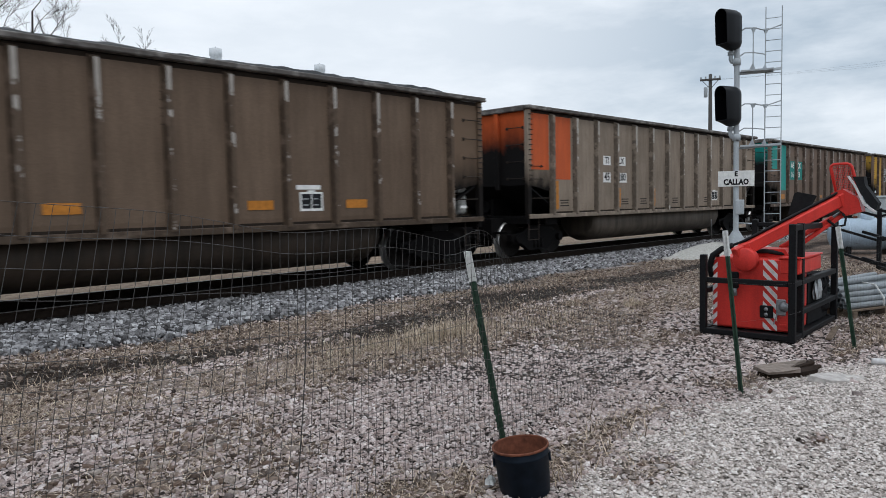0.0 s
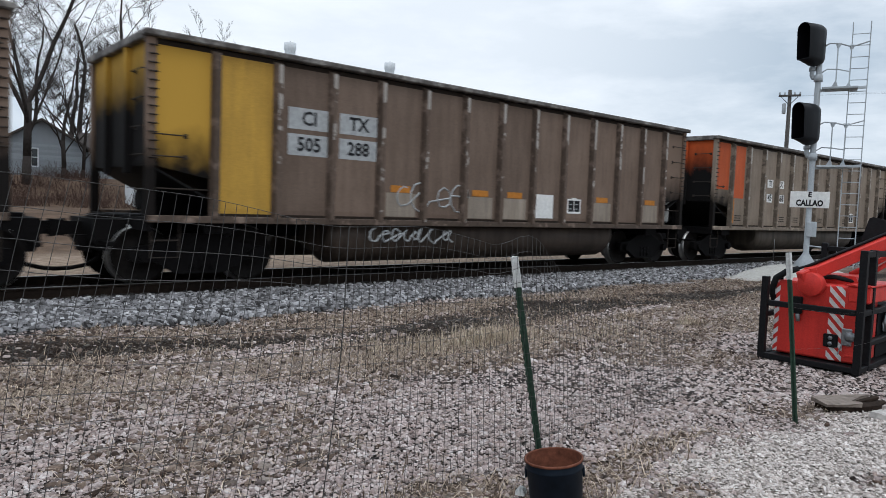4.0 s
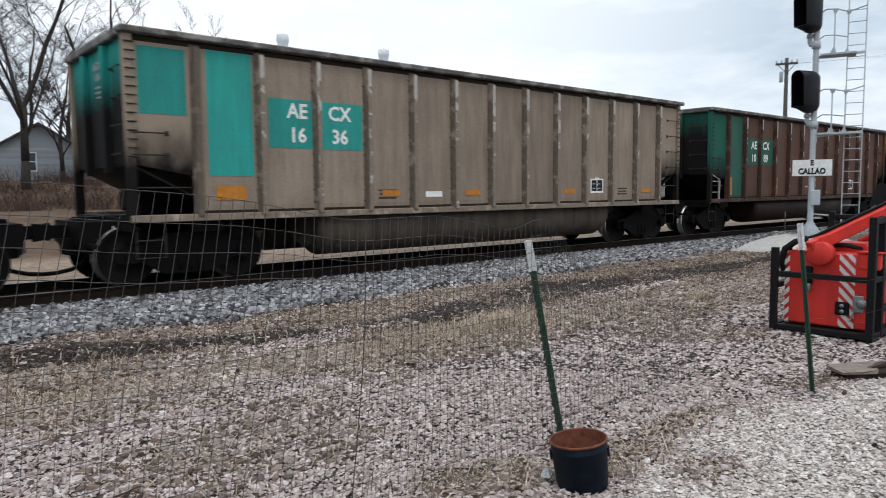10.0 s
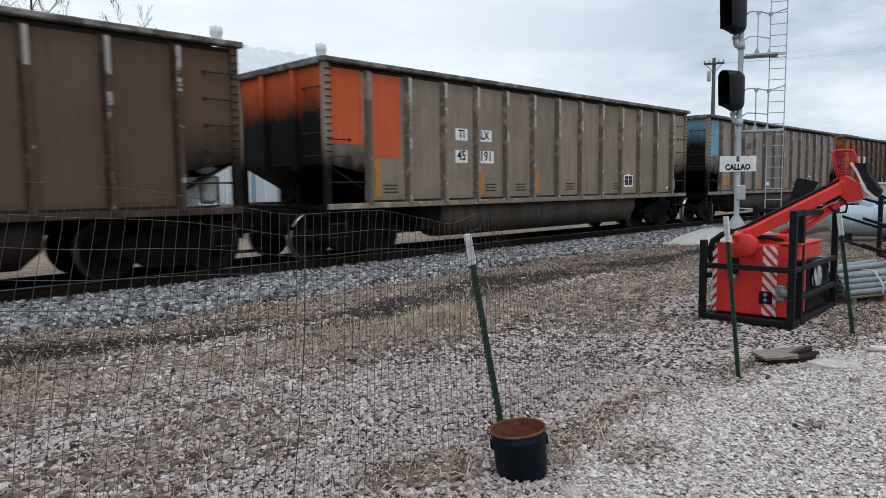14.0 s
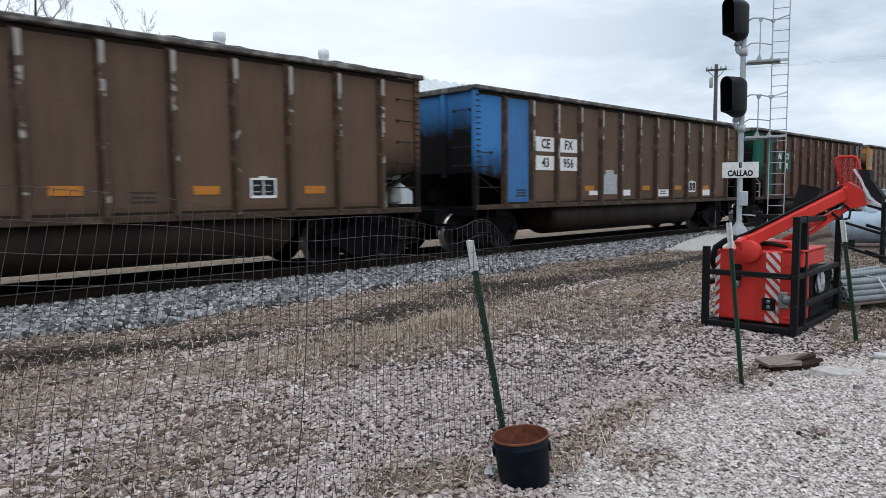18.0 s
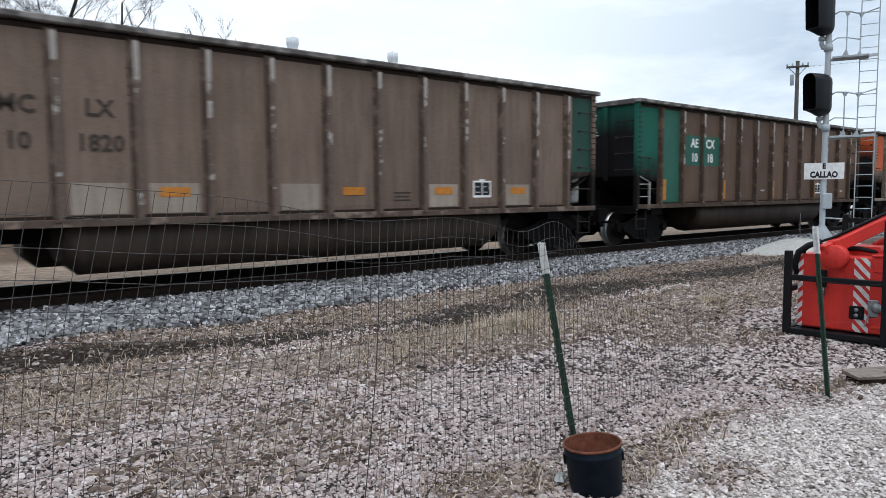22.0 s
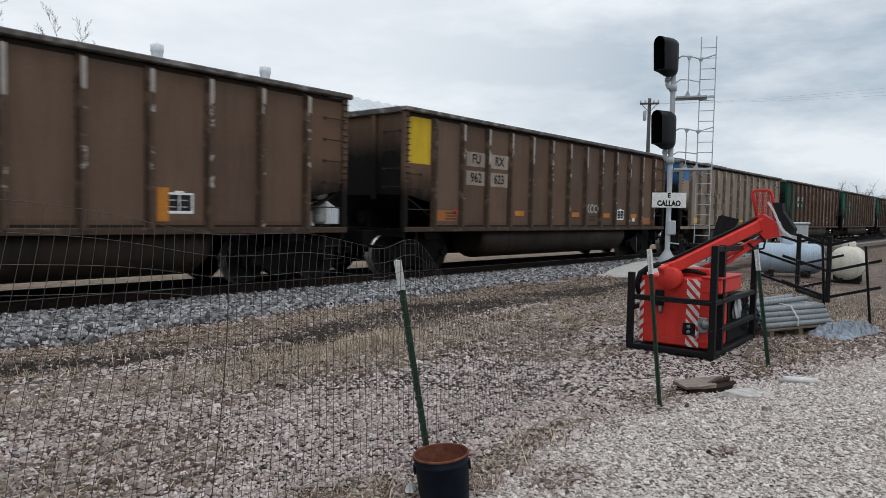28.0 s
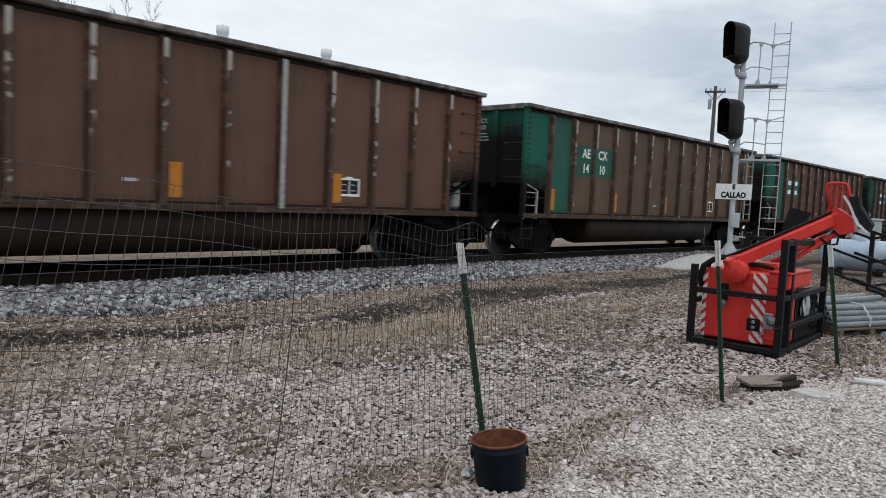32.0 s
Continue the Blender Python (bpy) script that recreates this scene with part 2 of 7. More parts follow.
M_END = {k: sooty("sooty_end_" + k, v, low=2.95 if "green" in k else 2.70, high=3.75 if "green" in k else 3.50) for k, v in PAINT.items()}
# post bodies: paint darkened to put the side faces' shade into its colour
M_POST = {k: worn_post("post_shade_paint_" + k, tuple((0.40 if k in ("paletaupe", "silver", "taupe") else 0.42) * c for c in PAINT[k]), tuple(min(0.3, 0.02 + 0.9 * c) for c in PAINT[k]), 0.06) for k in BASES}
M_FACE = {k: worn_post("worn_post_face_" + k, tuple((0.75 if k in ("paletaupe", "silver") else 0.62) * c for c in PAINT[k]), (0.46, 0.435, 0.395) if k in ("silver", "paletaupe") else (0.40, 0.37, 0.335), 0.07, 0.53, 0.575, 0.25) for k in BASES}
M_CHORD = worn_post("top_chord_steel", (0.085, 0.075, 0.068), (0.27, 0.25, 0.23), 0.0, 0.48, 0.62)
# sill paint darkened: shade below the side panels is put into its colour
M_SILL = {k: worn_post("sill_" + k, tuple((0.7 if k in ("paletaupe", "silver") else 0.42) * c for c in PAINT[k]), tuple(min(0.4, 0.02 + (1.2 if k in ("paletaupe", "silver", "taupe") else 0.8) * c) for c in PAINT[k]), 0.0, 0.54, 0.64) for k in BASES}
# near-black steel: painted chord shadow, and also dark seams and bolt heads
M_GAP = plain("shadowed_seam_steel", (0.03, 0.022, 0.017), 0.75, 0, 20, 0.3)
M_BAYEND = {k: sooty("sooty_bay_" + k, v, (0.012, 0.010, 0.009), 1.80, 2.45) for k, v in PAINT.items()}
# tubs: the car paint at about 0.3, with heavier dark streaks
M_TUB = {k: weathered("tub_paint_" + k, tuple((0.31 if k in ('taupe', 'paletaupe', 'silver') else 0.27) * c for c in PAINT[k]), dirt=(0.011, 0.009, 0.007), amount=0.6 if k in ('taupe', 'paletaupe', 'silver') else 0.78) for k in BASES}
M_BLACK = plain("grimy_black_steel", (0.007, 0.006, 0.006), 0.7, 0.0, 25, 0.4)
M_BOGIE = plain("bogie_cast_steel", (0.007, 0.006, 0.006), 0.75, 0.0, 20, 0.5)
M_WHEEL = plain("wheel_steel", (0.011, 0.009, 0.008), 0.65, 0.0, 20, 0.5)
M_TREAD = plain("polished_tread", (0.55, 0.54, 0.52), 0.35, 0.9, 20, 0.2)
M_COAL = plain("coal", (0.012, 0.012, 0.013), 0.55, 0.0, 18, 0.6, 0.6)
M_GRAB = plain("grab_iron_steel", (0.045, 0.036, 0.03), 0.65, 0.2, 30, 0.3)
M_STEP = plain("pale_step_paint", (0.34, 0.34, 0.32), 0.6, 0.0, 20, 0.4)
M_WHITE = plain("white_marking", (0.80, 0.79, 0.76), 0.65, 0, 14, 0.16)
M_GREYBOX = plain("grey_marking", (0.42, 0.43, 0.43), 0.65, 0, 12, 0.3)
M_LETTER = plain("black_letter", (0.02, 0.02, 0.022), 0.6, 0, 20, 0.2)
M_DULL = plain("dull_letter", (0.055, 0.045, 0.038), 0.7, 0, 20, 0.3)
M_ORANGE = plain("reflector_orange", (0.50, 0.19, 0.025), 0.5, 0, 14, 0.3)
M_YELLOWREF = plain("reflector_yellow", (0.72, 0.42, 0.03), 0.5, 0, 14, 0.2)
M_OLD = weathered("faded_patch", (0.36, 0.30, 0.24), amount=0.4)
M_REDDOT = plain("red_reflector", (0.6, 0.05, 0.06), 0.5, 0, 14, 0.2)


# ---- mesh tools ----
def box(bm, x0, x1, y0, y1, z0, z1, bevel=0.0):
    v = [bm.verts.new(p) for p in ((x0, y0, z0), (x1, y0, z0), (x1, y1, z0), (x0, y1, z0), (x0, y0, z1), (x1, y0, z1), (x1, y1, z1), (x0, y1, z1))]
    f = [bm.faces.new([v[i] for i in q]) for q in ((3, 2, 1, 0), (4, 5, 6, 7), (0, 1, 5, 4), (1, 2, 6, 5), (2, 3, 7, 6), (3, 0, 4, 7))]
    if bevel:
        edges = list({e for q in f for e in q.edges})
        bmesh.ops.bevel(bm, geom=edges, offset=bevel, segments=1, affect="EDGES")
    return v


def beam(bm, p, q, w, h, up=(0, 0, 1), bevel=0.0):
    """A square bar from p to q, w across and h deep."""
    p, q = Vector(p), Vector(q)
    d = (q - p).normalized()
    s = d.cross(Vector(up))
    s = s.normalized() if s.length > 1e-4 else Vector((1, 0, 0))
    u = s.cross(d)
    r = [bm.verts.new(e + s * a * w / 2 + u * b * h / 2) for e in (p, q) for a, b in ((-1, -1), (1, -1), (1, 1), (-1, 1))]
    f = [bm.faces.new([r[i] for i in k]) for k in ((0, 1, 2, 3), (7, 6, 5, 4), (0, 4, 5, 1), (1, 5, 6, 2), (2, 6, 7, 3), (3, 7, 4, 0))]
    if bevel:
        bmesh.ops.bevel(bm, geom=list({e for k in f for e in k.edges}), offset=bevel, segments=1, affect="EDGES")


def tube(bm, p, q, r0, r1=None, n=8, caps=True):
    p, q = Vector(p), Vector(q)
    r1 = r0 if r1 is None else r1
    d = (q - p).normalized()
    s = d.orthogonal().normalized()
    u = d.cross(s)
    a = [bm.verts.new(p + (s * math.cos(k * math.tau / n) + u * math.sin(k * math.tau / n)) * r0) for k in range(n)]
    b = [bm.verts.new(q + (s * math.cos(k * math.tau / n) + u * math.sin(k * math.tau / n)) * r1) for k in range(n)]
    for k in range(n):
        bm.faces.new((a[k], a[(k + 1) % n], b[(k + 1) % n], b[k])).smooth = n > 5
    if caps:
        bm.faces.new(a[::-1])
        bm.faces.new(b)


def polytube(bm, pts, r, n=6):
    """One bent tube through points."""
    pts = [Vector(p) for p in pts]
    rings, s = [], None
    for i, p in enumerate(pts):
        d = (pts[min(i + 1, len(pts) - 1)] - pts[max(i - 1, 0)]).normalized()
        s = d.orthogonal() if s is None else s - d * s.dot(d)
        s = s.normalized() if s.length > 1e-6 else d.orthogonal().normalized()
        u = d.cross(s)
        rings.append([bm.verts.new(p + (s * math.cos(k * math.tau / n) + u * math.sin(k * math.tau / n)) * r) for k in range(n)])
    for a, b in zip(rings, rings[1:]):
        for k in range(n):
            bm.faces.new((a[k], a[(k + 1) % n], b[(k + 1) % n], b[k])).smooth = n > 5
    bm.faces.new(rings[0][::-1]), bm.faces.new(rings[-1])


def prism(bm, outline, y0, y1, axis="y"):
    """An outline in x and z (or y and z for axis x) given depth."""
    place = (lambda a, b, d: (a, d, b)) if axis == "y" else (lambda a, b, d: (d, a, b))
    a = [bm.verts.new(place(p, q, y0)) for p, q in outline]
    b = [bm.verts.new(place(p, q, y1)) for p, q in outline]
    k = len(outline)
    for i in range(k):
        bm.faces.new((a[i], a[(i + 1) % k], b[(i + 1) % k], b[i]))
    bm.faces.new(a[::-1])
    bm.faces.new(b)


def lathe(bm, profile, centre=(0, 0, 0), axis="z", n=24):
    """Turns (radius, height) pairs round an axis."""
    rings = []
    for r, h in profile:
        ring = []
        for k in range(n):
            c, s = math.cos(k * math.tau / n) * r, math.sin(k * math.tau / n) * r
            p = {"z": (c, s, h), "y": (c, h, s), "x": (h, c, s)}[axis]
            ring.append(bm.verts.new(Vector(centre) + Vector(p)))
        rings.append(ring)
    for a, b in zip(rings, rings[1:]):
        for k in range(n):
            bm.faces.new((a[k], a[(k + 1) % n], b[(k + 1) % n], b[k])).smooth = True


def mesh_of(name, bm, material):
    bmesh.ops.recalc_face_normals(bm, faces=bm.faces)
    me = bpy.data.meshes.new(name)
    bm.to_mesh(me)
    bm.free()
    me.materials.append(material)
    return me


def part(name, bm, material, parent, label="", at=None):
    """One mesh object under a thing or a part. bm: a bmesh, or a mesh to be shared."""
    me = bm if isinstance(bm, bpy.types.Mesh) else mesh_of(name, bm, material)
    ob = new(name, me)
    ob.parent = parent
    if at is not None:
        ob.matrix_basis = at
    return tagged(ob, label)


def thing(name, label, category, at=None, group="", kind=""):
    ob = new(name)
    ob.empty_display_size = 0.2
    if at is not None:
        ob.matrix_basis = at
    return tagged(ob, label, category, group, kind)


def single(name, bm, material, label, category="", group="", kind="", at=None):
    ob = new(name, bm if isinstance(bm, bpy.types.Mesh) else mesh_of(name, bm, material))
    if at is not None:
        ob.matrix_basis = at
    return tagged(ob, label, category, group, kind)


def built(fn, *args, **kw):
    bm = bmesh.new()
    fn(bm, *args, **kw)
    return bm


LETTERS = {}


def lettering(text, height, material, stretch=1.0, bold=0.028):
    """Text as a thin upright mesh in the x-z plane facing -y, centred."""
    key = (text, height, material.name, stretch, bold)
    if key not in LETTERS:
        cu = bpy.data.curves.new("lettering", "FONT")
        cu.body, cu.size, cu.extrude, cu.resolution_u = text, height * 1.38, 0.002, 2
        cu.align_x, cu.align_y, cu.offset = "CENTER", "CENTER", bold * height
        ob = new("lettering", cu)
        me = bpy.data.meshes.new_from_object(ob.evaluated_get(bpy.context.evaluated_depsgraph_get()))
        bpy.data.objects.remove(ob)
        me.transform(pose(0, 0, 0, 90) @ Matrix.Diagonal((stretch, 1, 1, 1)))
        me.materials.clear()
        me.materials.append(material)
        LETTERS[key] = me
    return LETTERS[key]

# ---- ground: one sheet from the yard to the horizon ----
RAIL_Y, RAIL_TOP = 12.10, 0.15


def smooth(a, b, v):
    v = np.clip((v - a) / (b - a), 0, 1)
    return v * v * (3 - 2 * v)


def wobble(x, y, scale, seed=0.0):
    """Cheap smooth noise on arrays, about -1 to 1."""
    x, y = x * scale + seed * 7.13, y * scale + seed * 3.71
    return (np.sin(x * 1.7 + 1.3 * np.sin(y * 1.1)) + np.sin(y * 2.3 + 1.7 * np.sin(x * 0.9 + 1.0)) + np.sin((x + y) * 3.1 + np.sin(x * 2.7 - y)) * 0.6) / 2.6


def pale_edge(x):
    """The far edge of the pale gravel drive, as y over x."""
    return np.interp(x, [-3, 1.2, 2.2, 3.0, 4.3, 5.8, 7.0, 9.5, 14, 40], [-6, -2.0, 0.6, 1.85, 2.2, 2.12, 1.85, 1.05, 0.2, -1])


# bare dirt: middle and reach of each patch
DIRT = [(4.75, 2.42, 0.45, 0.11), (4.1, 2.42, 0.35, 0.13), (3.85, 1.88, 0.34, 0.17), (4.9, 1.3, 0.2, 0.1), (3.05, 2.55, 0.35, 0.25), (2.48, 3.53, 0.22, 0.14), (2.7, 2.8, 0.25, 0.15), (3.6, 2.3, 0.35, 0.18), (8.2, 1.95, 0.6, 0.15), (9.6, 2.0, 0.9, 0.5), (6.2, 2.25, 0.5, 0.1)]


def ruts(x, y):
    """Dark wet wheel rut, and a smooth grey one nearer."""
    wet = np.abs(y - np.interp(x, [0, 2.7, 3.5, 4.9, 5.7, 8, 9.4, 11, 14, 22], [8.0, 7.5, 7.1, 6.55, 6.6, 7.15, 7.3, 7.1, 7.0, 7.2]) + 0.12 * wobble(x, y, 1.5, 12) + 0.05 * wobble(x, y, 6.0, 3))
    grey = np.abs(y - np.interp(x, [6, 8.7, 10.7, 13, 20], [6.1, 5.65, 5.5, 5.7, 6.0]) + 0.08 * wobble(x, y, 1.2, 13))
    reach = 0.60 + 0.35 * smooth(4.0, 7.0, x) * smooth(16.0, 11.0, x)
    wet = smooth(reach, 0.5 * reach, wet) * (0.45 + 0.55 * smooth(-0.85, -0.3, wobble(x, y, 0.55, 14)))
    wet = np.maximum(wet, 0.5 * smooth(0.2, 0.6, wobble(x, y, 1.4, 17)) * smooth(3.2, 4.6, x) * smooth(5.6, 6.2, y) * smooth(8.3, 7.9, y))
    grey = 0.55 * smooth(0.34, 0.18, grey) * smooth(6.3, 7.4, x) * smooth(15, 12, x)
    packed = np.exp(-((x - 2.9 - 0.25 * (y - 5.9)) / 1.5) ** 2 - ((y - 5.95) / 0.6) ** 2)
    return wet, np.maximum(grey, 0.72 * smooth(0.32, 0.7, packed + 0.22 * wobble(x, y, 2.2, 16) + 0.14 * wobble(x, y, 7.0, 18)))


def zones(x, y):
    """Shares of pale gravel, mud with straw, and track ballast."""
    pale = smooth(0.16, -0.14, y - pale_edge(x) + 0.16 * wobble(x, y, 2.1) + 0.08 * wobble(x, y, 6.0, 2))
    low = np.interp(x, [2, 4.3, 5.8, 7.7, 8.6, 10.5, 14, 20], [5.05, 4.95, 4.65, 4.75, 4.35, 3.9, 3.6, 3.6])
    mud = smooth(-0.22, 0.25, y - low + 0.28 * wobble(x, y, 1.1, 1) + 0.12 * wobble(x, y, 4.0, 3)) * smooth(0.2, -0.2, y - 8.35 - 0.01 * x + 0.22 * wobble(x, y, 1.6, 4) + 0.1 * wobble(x, y, 5.0, 2))
    bare = np.exp(-((x - 3.9) / 1.5) ** 2 - ((y - 6.5) / 0.3) ** 2) + np.exp(-((x - 9.8) / 1.6) ** 2 - ((y - 6.35) / 0.22) ** 2)
    mud = mud * (1 - 0.85 * smooth(0.3, 0.7, bare + 0.25 * wobble(x, y, 2.6, 7)))
    mud = mud * (1 - 0.6 * np.exp(-((x - 2.6) / 1.5) ** 2 - ((y - 5.3) / 0.7) ** 2))
    mud = np.maximum(mud, 0.6 * smooth(0.2, 0.75, wobble(x, y, 0.75, 3) + 0.25 * wobble(x, y, 3.1, 15)) * (1 - pale))
    dirt = 0 * x
    for cx, cy, rx, ry in DIRT:
        dirt = dirt + np.exp(-((x - cx) / rx) ** 2 - ((y - cy) / ry) ** 2)
    mud = np.maximum(mud, smooth(0.3, 0.75, dirt + 0.22 * wobble(x, y, 3.3, 6) + 0.12 * wobble(x, y, 9.0, 5)))
    pale = pale * (1 - smooth(0.3, 0.75, dirt + 0.22 * wobble(x, y, 3.3, 6) + 0.12 * wobble(x, y, 9.0, 5)) * 0.85)
    mud = np.maximum(mud, smooth(9.0, 11.0, x + 0.8 * wobble(x, y, 0.9, 8)) * smooth(4.6, 3.4, y) * (1 - pale) * 0.85)
    bal = smooth(-0.25, 0.25, y - 8.45 - 0.02 * x + 0.22 * wobble(x, y, 1.4, 5)) * smooth(0.5, -0.5, y - 15.4)
    return pale, mud * (1 - bal), bal


def thick(x, y):
    """Where the loose gravel lies thick, fading out at the sides."""
    return smooth(-0.5, 1.0, x + 0.5 * wobble(x, y, 1.3, 21)) * smooth(0.2, 2.0, y + 0.5 * wobble(x, y, 1.1, 22)) * smooth(17, 11, np.hypot(x, y))


def ground_z(x, y):
    z = 0.022 * wobble(x, y, 0.6, 9) + 0.012 * wobble(x, y, 1.9, 2)
    z = z * smooth(60, 20, np.abs(x) + np.abs(y - 6) * 0.5)
    z = z + 0.035 * smooth(0.3, -0.6, y - pale_edge(x)) * smooth(40, 20, np.abs(x))
    z = z * (1 - smooth(9.2, 10.0, y) * smooth(15.5, 14.5, y)) - 0.03 * smooth(8.6, 10.0, y) * smooth(16.5, 15, y)
    z = z - 0.05 * smooth(6.6, 7.3, y) * smooth(8.6, 7.8, y) * smooth(50, 30, np.abs(x))
    z = z + 0.85 * smooth(19, 27, y) + 1.5 * smooth(35, 44, y) * smooth(60, 20, x) - 0.6 * smooth(60, 120, y)
    return z


gx = np.concatenate([[-1800, -900, -400, -180, -80, -40, -22, -12, -7], np.arange(-4, 16, 0.14), np.arange(16, 36, 0.5), [38, 42, 48, 56, 68, 84, 105, 140, 200, 320, 600, 1100, 1900]])
gy = np.concatenate([[-1500, -600, -200, -80, -30, -14, -8, -5, -3.5], np.arange(-2.5, 10.5, 0.14), np.arange(10.5, 30, 0.5), np.arange(31, 48, 2), [52, 60, 75, 100, 150, 260, 500, 1000, 1900]])
GX, GY = np.meshgrid(gx, gy)
GZ = ground_z(GX, GY)
nx, ny = len(gx), len(gy)
idx = np.arange(nx * ny).reshape(ny, nx)
quads = np.stack([idx[:-1, :-1], idx[:-1, 1:], idx[1:, 1:], idx[1:, :-1]], -1).reshape(-1, 4)
gme = bpy.data.meshes.new("ground")
gme.from_pydata(np.stack([GX, GY, GZ], -1).reshape(-1, 3).tolist(), [], quads.tolist())
zp, zm, zb = zones(GX, GY)
wet, worn = ruts(GX, GY)
attr = gme.color_attributes.new("zone", "FLOAT_COLOR", "POINT")
attr.data.foreach_set("color", np.stack([zp, np.maximum(zm, worn), zb, np.clip(wet * zm - worn, -1, 1)], -1).astype(np.float32).ravel())
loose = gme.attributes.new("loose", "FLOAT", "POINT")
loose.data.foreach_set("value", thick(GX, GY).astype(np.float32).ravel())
gme.polygons.foreach_set("use_smooth", np.ones(len(quads), dtype=bool))


def ground_material():
    m, n, l, b = nodes_of("ground_gravel_and_mud")
    at = n.new("ShaderNodeAttribute")
    at.attribute_name = "zone"
    sep = n.new("ShaderNodeSeparateColor")
    l.new(at.outputs["Color"], sep.inputs[0])
    co = n.new("ShaderNodeTexCoord")
    vor = n.new("ShaderNodeTexVoronoi")
    vor.inputs["Scale"].default_value = 42.0
    l.new(co.outputs["Object"], vor.inputs["Vector"])
    cell = n.new("ShaderNodeSeparateColor")
    l.new(vor.outputs["Color"], cell.inputs[0])
    # dark bases put the shade in the gaps between stones into the colour
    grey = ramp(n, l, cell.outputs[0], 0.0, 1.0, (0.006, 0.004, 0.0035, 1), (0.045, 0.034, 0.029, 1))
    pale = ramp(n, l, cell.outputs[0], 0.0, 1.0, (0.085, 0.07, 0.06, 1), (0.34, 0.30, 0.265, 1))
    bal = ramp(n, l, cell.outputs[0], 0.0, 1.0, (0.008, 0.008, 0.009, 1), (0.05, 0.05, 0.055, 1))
    mud = ramp(n, l, tex_noise(n, l, 3.5, 8, 0.7), 0.3, 0.75, (0.032, 0.020, 0.015, 1), (0.225, 0.163, 0.126, 1))
    # the painted gap shade fades out where no loose stones lie
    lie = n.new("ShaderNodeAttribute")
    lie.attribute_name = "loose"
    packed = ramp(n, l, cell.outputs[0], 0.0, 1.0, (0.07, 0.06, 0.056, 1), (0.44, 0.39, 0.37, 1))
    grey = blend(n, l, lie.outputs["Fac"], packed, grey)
    grey = blend(n, l, ramp(n, l, tex_noise(n, l, 1.3, 6, 0.65), 0.5, 0.72, (0, 0, 0, 1), (0.75, 0.75, 0.75, 1)), grey, (0.11, 0.078, 0.056))
    pale = blend(n, l, ramp(n, l, tex_noise(n, l, 2.0, 6, 0.65), 0.52, 0.75, (0, 0, 0, 1), (0.6, 0.6, 0.6, 1)), pale, (0.20, 0.165, 0.13))
    mud = blend(n, l, 0.85, mud, ramp(n, l, tex_noise(n, l, 38, 6, 0.7), 0.3, 0.7), "OVERLAY")
    damp = n.new("ShaderNodeMapRange")
    l.new(at.outputs["Alpha"], damp.inputs["Value"])
    dry = n.new("ShaderNodeMapRange")
    dry.inputs["From Max"].default_value = -1.0
    l.new(at.outputs["Alpha"], dry.inputs["Value"])
    mud = blend(n, l, damp.outputs["Result"], mud, (0.022, 0.014, 0.010))
    rut = ramp(n, l, tex_noise(n, l, 9, 6, 0.7, (0.5, 1.6, 1)), 0.35, 0.7, (0.15, 0.115, 0.094, 1), (0.36, 0.298, 0.255, 1))
    mud = blend(n, l, dry.outputs["Result"], mud, rut)
    c = blend(n, l, sep.outputs[1], grey, mud)
    c = blend(n, l, sep.outputs[2], c, bal)
    c = blend(n, l, sep.outputs[0], c, pale)
    # farther fields beyond the line: tan earth and dead grass
    spl = n.new("ShaderNodeSeparateXYZ")
    l.new(co.outputs["Object"], spl.inputs[0])
    far = n.new("ShaderNodeMapRange")
    far.inputs["From Min"].default_value, far.inputs["From Max"].default_value = 13.75, 14.3
    l.new(spl.outputs["Y"], far.inputs["Value"])
    field = ramp(n, l, tex_noise(n, l, 4.0, 8, 0.75), 0.35, 0.65, (0.15, 0.10, 0.068, 1), (0.33, 0.255, 0.19, 1))
    c = blend(n, l, far.outputs["Result"], c, field)
    far2 = n.new("ShaderNodeMapRange")
    far2.inputs["From Min"].default_value, far2.inputs["From Max"].default_value = 18.2, 19.6
    l.new(spl.outputs["Y"], far2.inputs["Value"])
    grass = ramp(n, l, tex_noise(n, l, 1.2, 8, 0.7), 0.3, 0.7, (0.055, 0.034, 0.023, 1), (0.15, 0.098, 0.064, 1))
    c = blend(n, l, far2.outputs["Result"], c, grass)
    # coal dust and oil stain the bed; shade under the cars is painted in too
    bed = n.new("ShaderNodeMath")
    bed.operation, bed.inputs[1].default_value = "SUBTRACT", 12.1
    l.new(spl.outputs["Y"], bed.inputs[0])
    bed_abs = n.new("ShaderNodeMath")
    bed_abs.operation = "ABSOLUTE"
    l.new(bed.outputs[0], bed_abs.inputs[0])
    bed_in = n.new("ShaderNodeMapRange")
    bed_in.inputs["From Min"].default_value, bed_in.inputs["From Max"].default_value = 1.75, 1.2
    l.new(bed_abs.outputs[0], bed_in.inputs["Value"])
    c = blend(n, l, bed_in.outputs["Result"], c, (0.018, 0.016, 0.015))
    l.new(c, b.inputs["Base Color"])
    b.inputs["Roughness"].default_value = 0.9
    b.inputs["Specular IOR Level"].default_value = 0.15
    bump(n, l, b, vor.outputs["Distance"], 0.5, 0.02)
    return m


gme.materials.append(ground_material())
tagged(new("ground", gme), "gravel yard with muddy straw-strewn strip and ballast", "ground", kind="structure")


